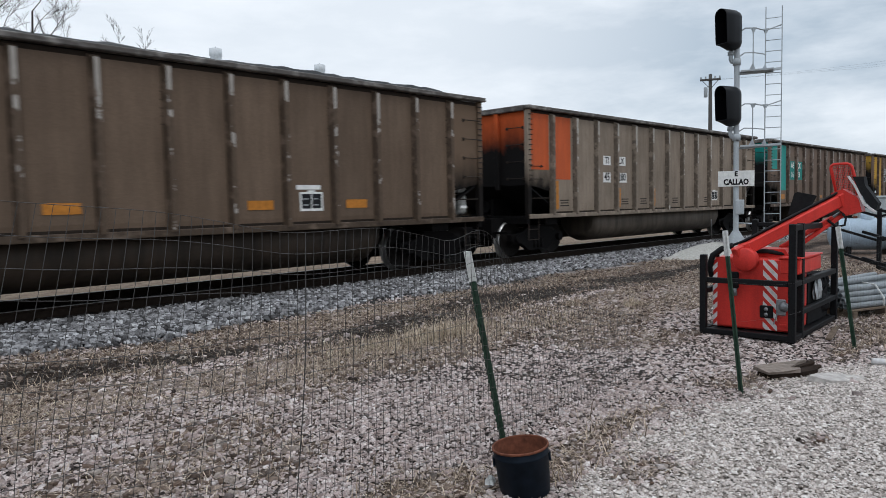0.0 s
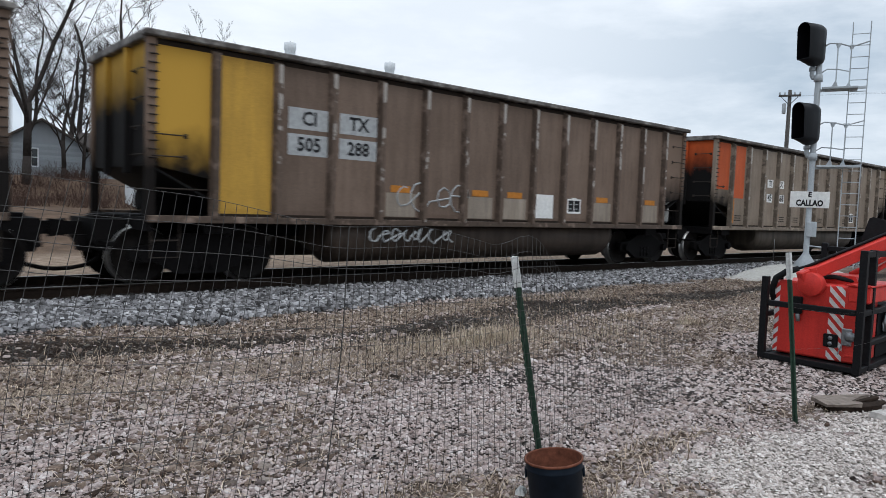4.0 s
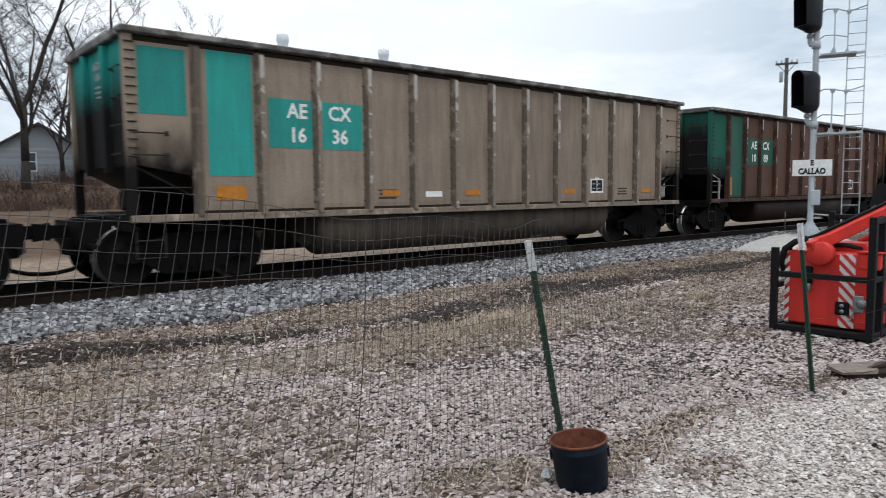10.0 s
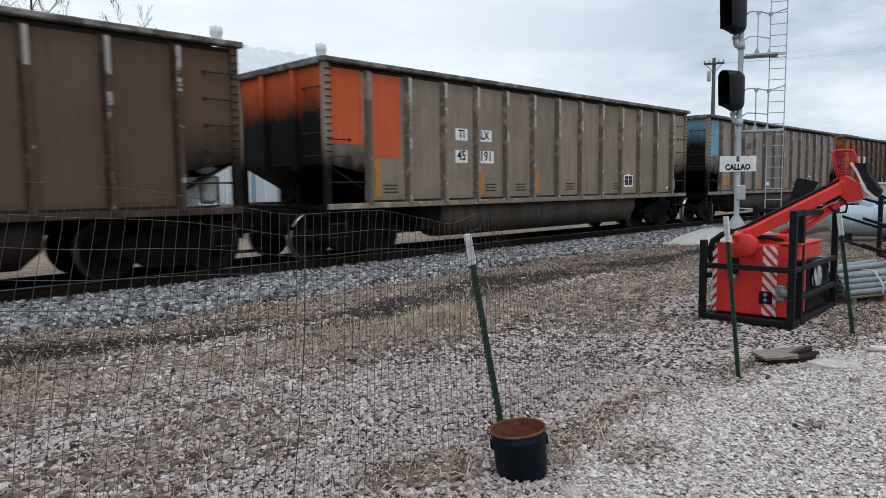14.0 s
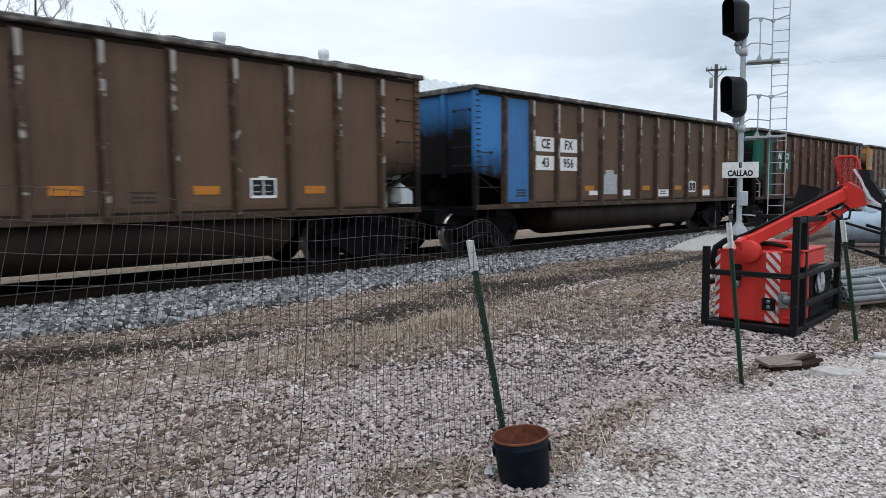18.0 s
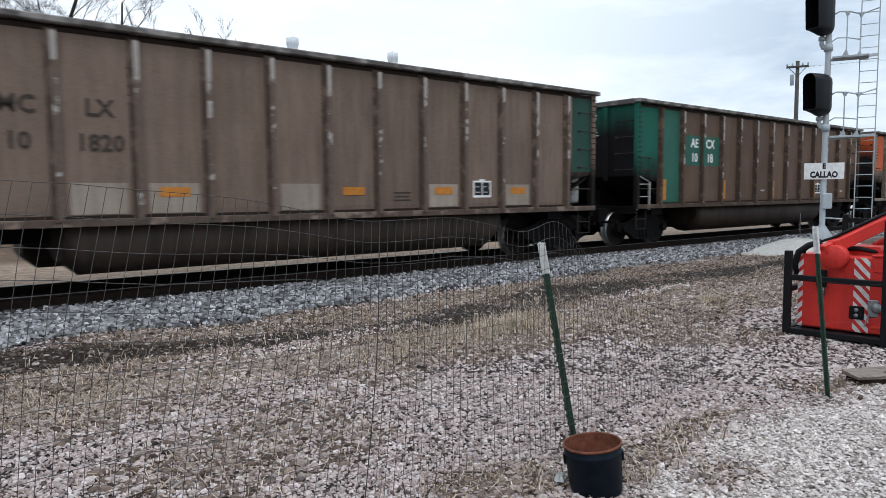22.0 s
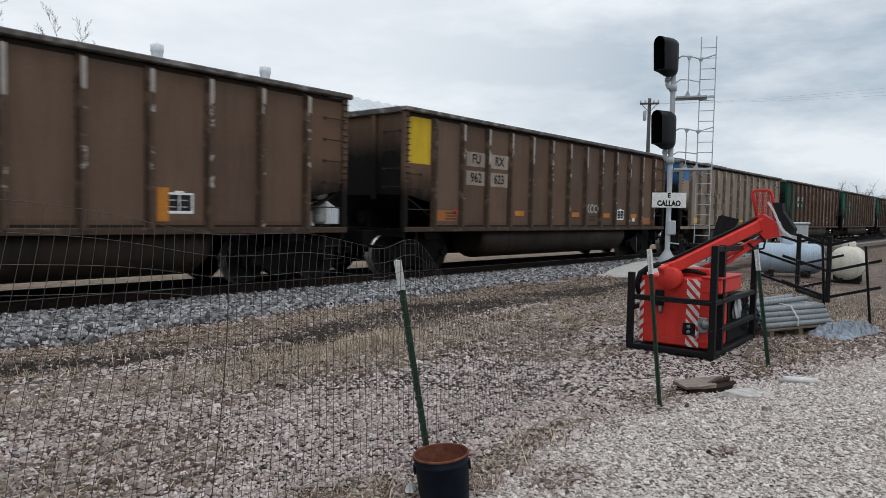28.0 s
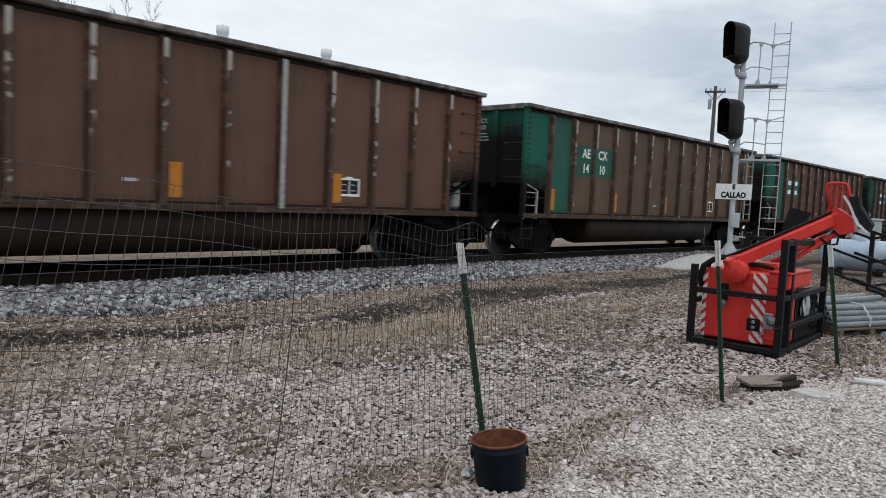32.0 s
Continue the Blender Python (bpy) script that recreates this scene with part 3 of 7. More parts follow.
def scatter(name, material, x, y, size, label, category, sink=0.12, flat=0.42, seed=1, jig=0.014):
    """Many small crushed stones in one mesh."""
    rng = np.random.default_rng(seed)
    k = len(x)
    cube = np.array([(-1, -1, -1), (1, -1, -1), (1, 1, -1), (-1, 1, -1), (-1, -1, 1), (1, -1, 1), (1, 1, 1), (-1, 1, 1)], float) * 0.5
    v = cube[None] * (1 + rng.uniform(-0.42, 0.30, (k, 8, 3)))
    v[:, 4:, :2] *= rng.uniform(0.55, 1.0, (k, 1, 2))
    v *= size[:, None, None] * np.stack([rng.uniform(0.9, 1.6, k), rng.uniform(0.7, 1.15, k), rng.uniform(0.5, 1.15, k) * flat], -1)[:, None]
    a, tl, tn = rng.uniform(0, math.tau, k), rng.uniform(-0.5, 0.5, k), rng.uniform(-0.35, 0.35, k)
    v = np.stack([v[..., 0], v[..., 1] + tl[:, None] * v[..., 2], v[..., 2] + tn[:, None] * v[..., 0]], -1)
    c, s = np.cos(a)[:, None], np.sin(a)[:, None]
    v = np.stack([v[..., 0] * c - v[..., 1] * s, v[..., 0] * s + v[..., 1] * c, v[..., 2]], -1)
    v += np.stack([x, y, ground_z(x, y) + size * (0.5 - sink) * flat + jig * rng.random(k) ** 1.5], -1)[:, None]
    f = np.array([(4, 5, 6, 7), (0, 1, 5, 4), (1, 2, 6, 5), (2, 3, 7, 6), (3, 0, 4, 7)])
    f = (f[None] + (np.arange(k) * 8)[:, None, None]).reshape(-1, 4)
    me = bpy.data.meshes.new(name)
    me.vertices.add(k * 8), me.loops.add(k * 20), me.polygons.add(k * 5)
    me.vertices.foreach_set("co", v.astype(np.float32).ravel())
    me.loops.foreach_set("vertex_index", f.astype(np.int32).ravel())
    me.polygons.foreach_set("loop_start", np.arange(0, k * 20, 4, dtype=np.int32))
    me.update(calc_edges=True)
    me.materials.append(material)
    return tagged(new(name, me), label, category, kind="stuff")


def chips(name, material, x, y, size, label, category, flat=0.5, seed=1, jig=0.01):
    """Many small sharp stone chips in one mesh, each a lopsided peak."""
    rng = np.random.default_rng(seed)
    k = len(x)
    v = np.array([(-1, -1, 0), (1, -1, 0), (1, 1, 0), (-1, 1, 0), (0, 0, 1)], float)[None] * np.array([0.5, 0.5, 1.0])
    v = v * (1 + np.concatenate([rng.uniform(-0.5, 0.3, (k, 5, 2)), np.zeros((k, 5, 1))], -1))
    v[:, 4, :2] += rng.uniform(-0.32, 0.32, (k, 2))
    v *= size[:, None, None] * np.stack([rng.uniform(0.9, 1.7, k), rng.uniform(0.7, 1.15, k), rng.uniform(0.5, 1.2, k) * flat], -1)[:, None]
    a = rng.uniform(0, math.tau, k)
    c, s = np.cos(a)[:, None], np.sin(a)[:, None]
    v = np.stack([v[..., 0] * c - v[..., 1] * s, v[..., 0] * s + v[..., 1] * c, v[..., 2]], -1)
    v += np.stack([x, y, ground_z(x, y) - 0.002 + jig * rng.random(k) ** 1.5], -1)[:, None]
    f = np.array([(0, 1, 4), (1, 2, 4), (2, 3, 4), (3, 0, 4)])
    f = (f[None] + (np.arange(k) * 5)[:, None, None]).reshape(-1, 3)
    me = bpy.data.meshes.new(name)
    me.vertices.add(k * 5), me.loops.add(k * 12), me.polygons.add(k * 4)
    me.vertices.foreach_set("co", v.astype(np.float32).ravel())
    me.loops.foreach_set("vertex_index", f.astype(np.int32).ravel())
    me.polygons.foreach_set("loop_start", np.arange(0, k * 12, 3, dtype=np.int32))
    me.update(calc_edges=True)
    me.materials.append(material)
    return tagged(new(name, me), label, category, kind="stuff")


def spread(count, x0, x1, y0, y1, seed, power=1.0):
    rng = np.random.default_rng(seed)
    return x0 + (x1 - x0) * rng.random(count) ** power, y0 + (y1 - y0) * rng.random(count), rng.random(count), rng


def fan(count, d0, d1, a0, a1, seed):
    """Places spread evenly over distance and bearing round the standing place, so thinner farther off."""
    rng = np.random.default_rng(seed)
    d, a = d0 + (d1 - d0) * rng.random(count), np.radians(a0 + (a1 - a0) * rng.random(count))
    d, a = np.maximum(0.4, d + 0.3 * rng.normal(size=count)), a + np.radians(5) * rng.normal(size=count)
    return 0.3 + d * np.cos(a), d * np.sin(a), d, rng.random(count), rng


M_STONE = stones("grey_gravel", [(0.041, 0.031, 0.028), (0.304, 0.241, 0.223), (0.460, 0.386, 0.357), (0.221, 0.167, 0.152), (0.414, 0.327, 0.299), (0.534, 0.460, 0.431), (0.276, 0.204, 0.171), (0.607, 0.543, 0.515), (0.120, 0.092, 0.083)])
M_PALE = stones("pale_gravel", [(0.20, 0.165, 0.143), (0.52, 0.46, 0.418), (0.62, 0.56, 0.517), (0.38, 0.325, 0.29), (0.56, 0.50, 0.458), (0.27, 0.225, 0.20), (0.74, 0.682, 0.64)])
M_BALLAST = stones("track_ballast", [(0.015, 0.014, 0.014), (0.145, 0.139, 0.140), (0.33, 0.32, 0.323), (0.045, 0.043, 0.043), (0.235, 0.227, 0.229), (0.52, 0.51, 0.512), (0.09, 0.086, 0.086)])

# bed stones: coal stain plus the cars' shade, both put into the colour
M_BED = stones("stained_shaded_ballast", [(0.010, 0.009, 0.009), (0.022, 0.02, 0.019), (0.04, 0.037, 0.034)])
# grey gravel, thick in the yard between the fence and the mud
x, y, d, u, rng = fan(460000, 1.8, 13.0, 0, 96, 11)
gp, gm, gb = zones(x, y)
rw, rg_ = ruts(x, y)
keep = (u > gp) & (u > gm * (0.70 + 0.28 * rw)) & (u > rg_ * 0.93) & (u > gb)
x, y, d = x[keep], y[keep], d[keep]
size = (0.0090 + 0.018 * rng.random(len(x)) ** 1.9) * (0.84 + 0.06 * d)
near = (d < 6.0) & (rng.random(len(x)) < 0.40)
scatter("gravel", M_STONE, x[near], y[near], size[near], "loose grey crushed gravel covering the yard", "gravel", flat=0.5, seed=2, jig=0.012)
loose_on = ~near & (rng.random(len(x)) < 0.30)
chips("gravel_chips", M_STONE, x[loose_on], y[loose_on], 1.15 * size[loose_on], "small sharp grey gravel chips over the yard", "gravel", flat=0.55, seed=22)
x, y, u, rng = spread(40000, -6, 9, -5, 8.4, 16)
gp, gm, gb = zones(x, y)
keep = (u > gp) & (u > gm * 0.7) & ((x < 0.2) | (y < 1.8) | (u > 0.8))
x, y = x[keep][:9000], y[keep][:9000]
scatter("gravel_round_about", M_STONE, x, y, 0.02 + 0.035 * rng.random(len(x)) ** 1.8, "loose grey crushed gravel round the standing place", "gravel", seed=9)
# pale limestone on the drive
x, y, d, u, rng = fan(340000, 1.3, 11.0, -12, 60, 12)
gp, gm, gb = zones(x, y)
keep = u < gp * 0.95
x, y, d = x[keep][:150000], y[keep][:150000], d[keep][:150000]
size = (0.0095 + 0.014 * rng.random(len(x)) ** 2.2) * (0.86 + 0.05 * d)
near = rng.random(len(x)) < 0.2
scatter("pale_gravel", M_PALE, x[near], y[near], size[near], "pale limestone gravel of the drive", "gravel", sink=0.15, flat=0.42, seed=3)
loose_on = ~near & (rng.random(len(x)) < 0.6)
chips("pale_gravel_chips", M_PALE, x[loose_on], y[loose_on], 1.1 * size[loose_on], "small pale limestone chips of the drive", "gravel", flat=0.55, seed=23)
# ballast shoulder and the bed between the rails
x, y, u, rng = spread(90000, -1, 34, 8.2, 10.95, 13, 1.5)
gp, gm, gb = zones(x, y)
keep = u < gb
x, y = x[keep][:38000], y[keep][:38000]
scatter("ballast", M_BALLAST, x, y, 0.030 + 0.036 * rng.random(len(x)), "blue-grey crushed stone ballast beside the track", "ballast", flat=0.7, seed=4, jig=0.05)
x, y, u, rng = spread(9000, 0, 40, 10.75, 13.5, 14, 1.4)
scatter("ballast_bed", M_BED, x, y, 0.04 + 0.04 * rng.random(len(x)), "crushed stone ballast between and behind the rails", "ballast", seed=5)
M_CLOD = stones("mud_clods", [(0.018, 0.012, 0.009), (0.105, 0.068, 0.050), (0.20, 0.148, 0.116), (0.042, 0.027, 0.020), (0.36, 0.305, 0.265), (0.075, 0.049, 0.037), (0.27, 0.21, 0.17)])
x, y, u, rng = spread(110000, 0.3, 20, 3.4, 8.9, 17, 1.3)
gp, gm, gb = zones(x, y)
rw, rg = ruts(x, y)
keep = u < gm * (1 - 0.97 * rw) * (1 - rg)
x, y = x[keep][:19000], y[keep][:19000]
scatter("mud_clods", M_CLOD, x, y, 0.02 + 0.04 * rng.random(len(x)) ** 2, "crumbled brown mud clods with half-sunk stones", "mud", sink=0.35, flat=0.5, seed=10)
x, y, u, rng = spread(30000, 2.2, 15, 0.6, 4.6, 18, 1.0)
gp, gm, gb = zones(x, y)
keep = u < gm * 0.8
x, y = x[keep][:8000], y[keep][:8000]
scatter("mud_clods", M_CLOD, x, y, 0.015 + 0.03 * rng.random(len(x)) ** 2, "crumbled brown dirt along the drive edge", "mud", sink=0.35, seed=11)
M_WET = stones("wet_clods", [(0.012, 0.009, 0.007), (0.035, 0.026, 0.02), (0.06, 0.047, 0.038), (0.02, 0.015, 0.012), (0.16, 0.14, 0.12)], 0.6)
x, y, u, rng = spread(50000, 0.5, 20, 5.4, 8.6, 19, 1.2)
rw, rg_ = ruts(x, y)
keep = u < rw * 0.55
x, y = x[keep][:12000], y[keep][:12000]
scatter("wet_clods", M_WET, x, y, 0.012 + 0.03 * rng.random(len(x)) ** 2, "dark wet mud crumbs in the wheel ruts", "mud", sink=0.4, flat=0.4, seed=12)
# stray larger stones
x, y, u, rng = spread(220, 0.5, 12, 1.0, 8.4, 15)
scatter("stray_stones", M_STONE, x, y, 0.035 + 0.045 * rng.random(len(x)) ** 2, "scattered larger grey stones on the gravel", "stones", sink=0.4, flat=0.5, seed=6)


# dead grass and straw
def blades(name, material, x, y, height, lean, width, label, category, seed):
    rng = np.random.default_rng(seed)
    k = len(x)
    a = rng.uniform(0, math.tau, k)
    d = np.stack([np.cos(a), np.sin(a)], -1)
    side = np.stack([-d[:, 1], d[:, 0]], -1)
    base = np.stack([x, y, ground_z(x, y) - 0.005], -1)
    out = np.zeros((k, 5, 3))
    for j, (f, wd) in enumerate(((0, 1), (0.55, 0.8))):
        mid = base.copy()
        mid[:, :2] += d * (lean * height * f * f)[:, None]
        mid[:, 2] += height * f * (1 - 0.3 * lean * f).clip(0.12)
        out[:, 2 * j], out[:, 2 * j + 1] = mid.copy(), mid.copy()
        out[:, 2 * j, :2] -= side * width * wd / 2
        out[:, 2 * j + 1, :2] += side * width * wd / 2
    tip = base.copy()
    tip[:, :2] += d * (lean * height)[:, None]
    tip[:, 2] += height * (1 - 0.55 * lean).clip(0.06)
    out[:, 4] = tip
    f = np.array([(0, 1, 3), (0, 3, 2), (2, 3, 4)])
    f = (f[None] + (np.arange(k) * 5)[:, None, None]).reshape(-1, 3)
    me = bpy.data.meshes.new(name)
    me.vertices.add(k * 5), me.loops.add(k * 9), me.polygons.add(k * 3)
    me.vertices.foreach_set("co", out.astype(np.float32).ravel())
    me.loops.foreach_set("vertex_index", f.astype(np.int32).ravel())
    me.polygons.foreach_set("loop_start", np.arange(0, k * 9, 3, dtype=np.int32))
    me.update(calc_edges=True)
    me.materials.append(material)
    return tagged(new(name, me), label, category, kind="stuff")


M_STRAW = stones("dead_straw", [(0.09, 0.062, 0.045), (0.33, 0.25, 0.185), (0.60, 0.49, 0.38), (0.18, 0.132, 0.097), (0.46, 0.36, 0.27)])
x, y, u, rng = spread(260000, 0.5, 18, 1.5, 8.8, 21, 1.2)
gp, gm, gb = zones(x, y)
rw, rg = ruts(x, y)
mat = np.exp(-((x - 5.9) / 1.5) ** 2 - ((y - 5.5) / 0.4) ** 2) + 1.4 * np.exp(-((x - 2.7) / 1.6) ** 2 - ((y - 5.8) / 0.4) ** 2) + np.exp(-((x - 8.0) / 3.0) ** 2 - ((y - 8.0) / 0.3) ** 2)
keep = u < gm * (0.24 + 0.7 * mat) * (1 - 0.97 * rw) * (1 - rg)
x, y = x[keep][:75000], y[keep][:75000]
blades("straw_litter", M_STRAW, x, y, 0.04 + 0.10 * rng.random(len(x)), 1.2 + 1.3 * rng.random(len(x)), 0.006, "flattened dead straw on the mud", "straw", 7)
# upright tufts: cluster centres along the strip
tx, ty = [], []
rng = np.random.default_rng(22)
for cx, cy, r, k in ((5.9, 5.66, 0.30, 260), (6.05, 5.75, 0.12, 150), (4.6, 6.1, 0.5, 160), (9.2, 6.0, 0.13, 130), (6.6, 5.9, 0.35, 120), (7.5, 6.4, 0.5, 90), (3.2, 6.8, 0.5, 60), (8.3, 7.0, 0.6, 80), (11, 7.6, 0.8, 90), (12.5, 2.5, 0.9, 260), (13.5, 1.6, 0.9, 300), (12.9, 1.3, 0.3, 160), (2.3, 7.6, 0.5, 50), (8.9, 1.75, 0.4, 60), (9.6, 5.1, 0.10, 60), (4.1, 5.35, 0.4, 90), (3.0, 2.55, 0.22, 40), (2.7, 2.9, 0.25, 25), (4.4, 2.4, 0.3, 45), (3.5, 2.25, 0.15, 25)):
    k = int(k * 2.2)
    tx.append(cx + rng.normal(0, r, k)), ty.append(cy + rng.normal(0, r * 0.6, k))
tx, ty = np.concatenate(tx), np.concatenate(ty)
blades("dead_grass", M_STRAW, tx, ty, 0.05 + 0.20 * rng.random(len(tx)) ** 2, 0.3 + 1.3 * rng.random(len(tx)), 0.007, "dry tan grass tufts standing in the mud strip", "grass", 8)

M_TUFT = stones("bleached_grass", [(0.30, 0.235, 0.165), (0.52, 0.43, 0.32), (0.40, 0.32, 0.23), (0.62, 0.53, 0.41)])
tx, ty = [], []
for cx, cy, r, k in ((5.95, 5.62, 0.22, 420), (5.6, 5.55, 0.35, 300), (6.6, 5.75, 0.3, 160), (9.5, 5.15, 0.07, 90), (4.9, 5.7, 0.4, 160), (7.6, 5.2, 0.3, 60)):
    tx.append(cx + rng.normal(0, r, k)), ty.append(cy + rng.normal(0, r * 0.5, k))
tx, ty = np.concatenate(tx), np.concatenate(ty)
blades("grass_tufts", M_TUFT, tx, ty, 0.08 + 0.24 * rng.random(len(tx)) ** 1.6, 0.15 + 0.9 * rng.random(len(tx)), 0.006, "bleached tan grass standing by the wheel ruts", "grass", 18)

# ---- track ----
track = thing("railway_track", "steel rails on dark timber ties in grey ballast", "track", kind="structure")
M_RAIL = plain("rusty_rail", (0.022, 0.015, 0.011), 0.75, 0.2, 12, 0.4)
M_RAILHEAD = plain("polished_rail_head", (0.22, 0.21, 0.20), 0.42, 0.9, 30, 0.15)
M_TIE = plain("creosoted_tie", (0.035, 0.027, 0.022), 0.85, 0, 14, 0.5, 0.4)
RAIL = [(-0.07, -0.03), (0.07, -0.03), (0.07, -0.015), (0.012, 0.0), (0.012, 0.11), (0.034, 0.12), (0.036, 0.142), (-0.036, 0.142), (-0.034, 0.12), (-0.012, 0.11), (-0.012, 0.0), (-0.07, -0.015)]
for side in (-0.755, 0.755):
    rail = part("rail", built(prism, [(RAIL_Y + side + a, b) for a, b in RAIL], -300, 700, "x"), M_RAIL, track)
    part("rail_head", built(box, -300, 700, RAIL_Y + side - 0.034, RAIL_Y + side + 0.034, 0.1425, RAIL_TOP), M_RAILHEAD, rail, "bright worn rail head")
tie_me = mesh_of("tie", built(box, -0.115, 0.115, -1.3, 1.3, -0.16, -0.012, 0.012), M_TIE)
tie_rng = random.Random(5)
for k in range(120):
    part("tie", tie_me, M_TIE, track, at=pose(-6 + k * 0.5 + tie_rng.uniform(-0.03, 0.03), RAIL_Y + tie_rng.uniform(-0.05, 0.05), tie_rng.uniform(-0.01, 0.0), 0, 0, tie_rng.uniform(-1.5, 1.5)))

# ---- the coal train ----
CAR_PITCH, HALF, BAY = 16.337, 7.30, 1.045
POSTS = [k * BAY for k in range(-6, 7)]
CACHE = {}


def shared(key, material, fn):
    """A mesh made once for each part and material."""
    k = (key, material.name)
    if k not in CACHE:
        bm = bmesh.new()
        fn(bm)
        CACHE[k] = mesh_of(key, bm, material)
    return CACHE[k]


def rounded_post(bm, z0, z1, w=0.105, d=0.118):
    o = [(-w / 2 - 0.03, 0), (-w / 2, -d * 0.8), (-w / 2 + 0.014, -d), (w / 2 - 0.014, -d), (w / 2, -d * 0.8), (w / 2 + 0.022, 0)]
    a = [bm.verts.new((x, y, z0)) for x, y in o]
    b = [bm.verts.new((x, y, z1 - (0.05 if abs(y) > d * 0.5 else 0))) for x, y in o]
    for i in range(5):
        bm.faces.new((a[i], a[i + 1], b[i + 1], b[i]))
    bm.faces.new((a[5], a[0], b[0], b[5]))
    bm.faces.new(a[::-1]), bm.faces.new(b)


def bolt_row(bm, s, first, count):
    """Bolt heads down one flange of a post."""
    for k in range(count):
        z = first + k * 0.125 * (1 if count < 8 else 1.64)
        x = s * 0.083
        v = [bm.verts.new(p) for p in ((x - 0.020, 0.0, z - 0.016), (x + 0.020, 0.0, z - 0.016), (x + 0.020, 0.0, z + 0.016), (x - 0.020, 0.0, z + 0.016))]
        t = bm.verts.new((x, -0.030, z))
        for i in range(4):
            bm.faces.new((v[i], v[(i + 1) % 4], t))


def panel(bm, x0, x1, zl, zr, top=3.68):
    """A side sheet between two posts, pressed a little outward in the middle."""
    y = -1.49
    v = [bm.verts.new(p) for p in ((x0, y, zl), (x1, y, zr), (x1, y, top), (x0, y, top))]
    m = 0.10
    w = [bm.verts.new(p) for p in ((x0 + m, y - 0.012, zl + m), (x1 - m, y - 0.012, zr + m), (x1 - m, y - 0.012, top - m), (x0 + m, y - 0.012, top - m))]
    u = [bm.verts.new((p.co.x, y + 0.03, p.co.z)) for p in v]
    for i in range(4):
        j = (i + 1) % 4
        bm.faces.new((v[i], v[j], w[j], w[i]))
        bm.faces.new((u[i], u[j], v[j], v[i]))
    bm.faces.new(w), bm.faces.new(u[::-1])


def far_side(bm):
    prism(bm, [(-7.28, 1.85), (-6.27, 1.62), (-6.27, 1.1), (6.27, 1.1), (6.27, 1.62), (7.28, 1.85), (7.28, 3.68), (-7.28, 3.68)], 1.46, 1.49)


def end_wall(bm):
    box(bm, -0.02, 0.02, -1.47, 1.47, 1.85, 3.68)
    # sloping floor sheet behind the platform
    a = [bm.verts.new(p) for p in ((0, -1.45, 1.86), (0, 1.45, 1.86), (-1.5, 1.45, 1.08), (-1.5, -1.45, 1.08))]
    b = [bm.verts.new(v.co + Vector((0.015, 0, -0.03))) for v in a]
    bm.faces.new(a), bm.faces.new(b[::-1])
    for i in range(4):
        bm.faces.new((a[i], b[i], b[(i + 1) % 4], a[(i + 1) % 4]))


def tub(bm):
    """A rounded belly that hangs between the bogies."""
    o = [(-1.40, 1.02)] + [(-0.80 - 0.60 * math.cos(t), 0.66 - 0.40 * math.sin(t)) for t in np.linspace(0, math.pi, 9)] + [(-0.20, 1.02)]
    ends = (-4.10, -3.85, 4.10, 4.35)
    rings = []
    for x, k in zip(ends, (0.72, 1, 1, 0.72)):
        rings.append([bm.verts.new((x, -0.8 + (p + 0.8) * (0.9 if k < 1 else 1), 1.02 - (1.02 - q) * k)) for p, q in o])
    for a, b in zip(rings, rings[1:]):
        for i in range(len(o) - 1):
            bm.faces.new((a[i], a[i + 1], b[i + 1], b[i])).smooth = True
        bm.faces.new((a[-1], a[0], b[0], b[-1]))
    bm.faces.new(rings[0]), bm.faces.new(rings[-1][::-1])


UNDERFRAME = (
    ("body_bolster", lambda bm: box(bm, -0.25, 0.25, -1.35, 1.35, 0.82, 1.04), 6.1),
    ("end_platform", lambda bm: box(bm, -0.46, 0.46, -1.45, 1.45, 1.0, 1.05), 6.85),
    ("end_beam", lambda bm: box(bm, -0.05, 0.05, -1.5, 1.5, 0.86, 1.06), 7.25),
    ("brake_web", lambda bm: box(bm, -0.45, 0.30, -0.06, 0.06, 1.05, 1.50), 6.45),
    ("brake_cylinder", lambda bm: tube(bm, (-0.35, 0.25, 1.30), (0.35, 0.25, 1.30), 0.17, n=12), 6.55),
)


def coal_heap(bm, seed, rise=0.0):
    xs, ys = np.linspace(-7.1, 7.1, 64), np.linspace(-1.42, 1.42, 11)
    rows = []
    for x in xs:
        row = []
        for y in ys:
            edge = (1 - (y / 1.45) ** 4) * min(1, (7.15 - abs(x)) / 0.8)
            h = 3.745 + 0.03 * noise.noise((x * 1.1 + seed * 5, 0.3, seed)) * min(1, (7.15 - abs(x)) / 0.8) + (0.12 + 0.05 * math.sin(seed) + rise * (0.75 + 0.5 * noise.noise((x * 0.35, 1.7, seed)))) * edge + edge * (0.06 * noise.noise((x * 0.5 + seed * 9, y, seed)) + 0.05 * noise.noise((x * 2.3, y * 2.3, seed + 4)))
            row.append(bm.verts.new((x, y, h + 0.03 * noise.noise((x * 7, y * 7, seed)))))
        rows.append(row)
    for a, b in zip(rows, rows[1:]):
        for i in range(len(ys) - 1):
            bm.faces.new((a[i], b[i], b[i + 1], a[i + 1]))


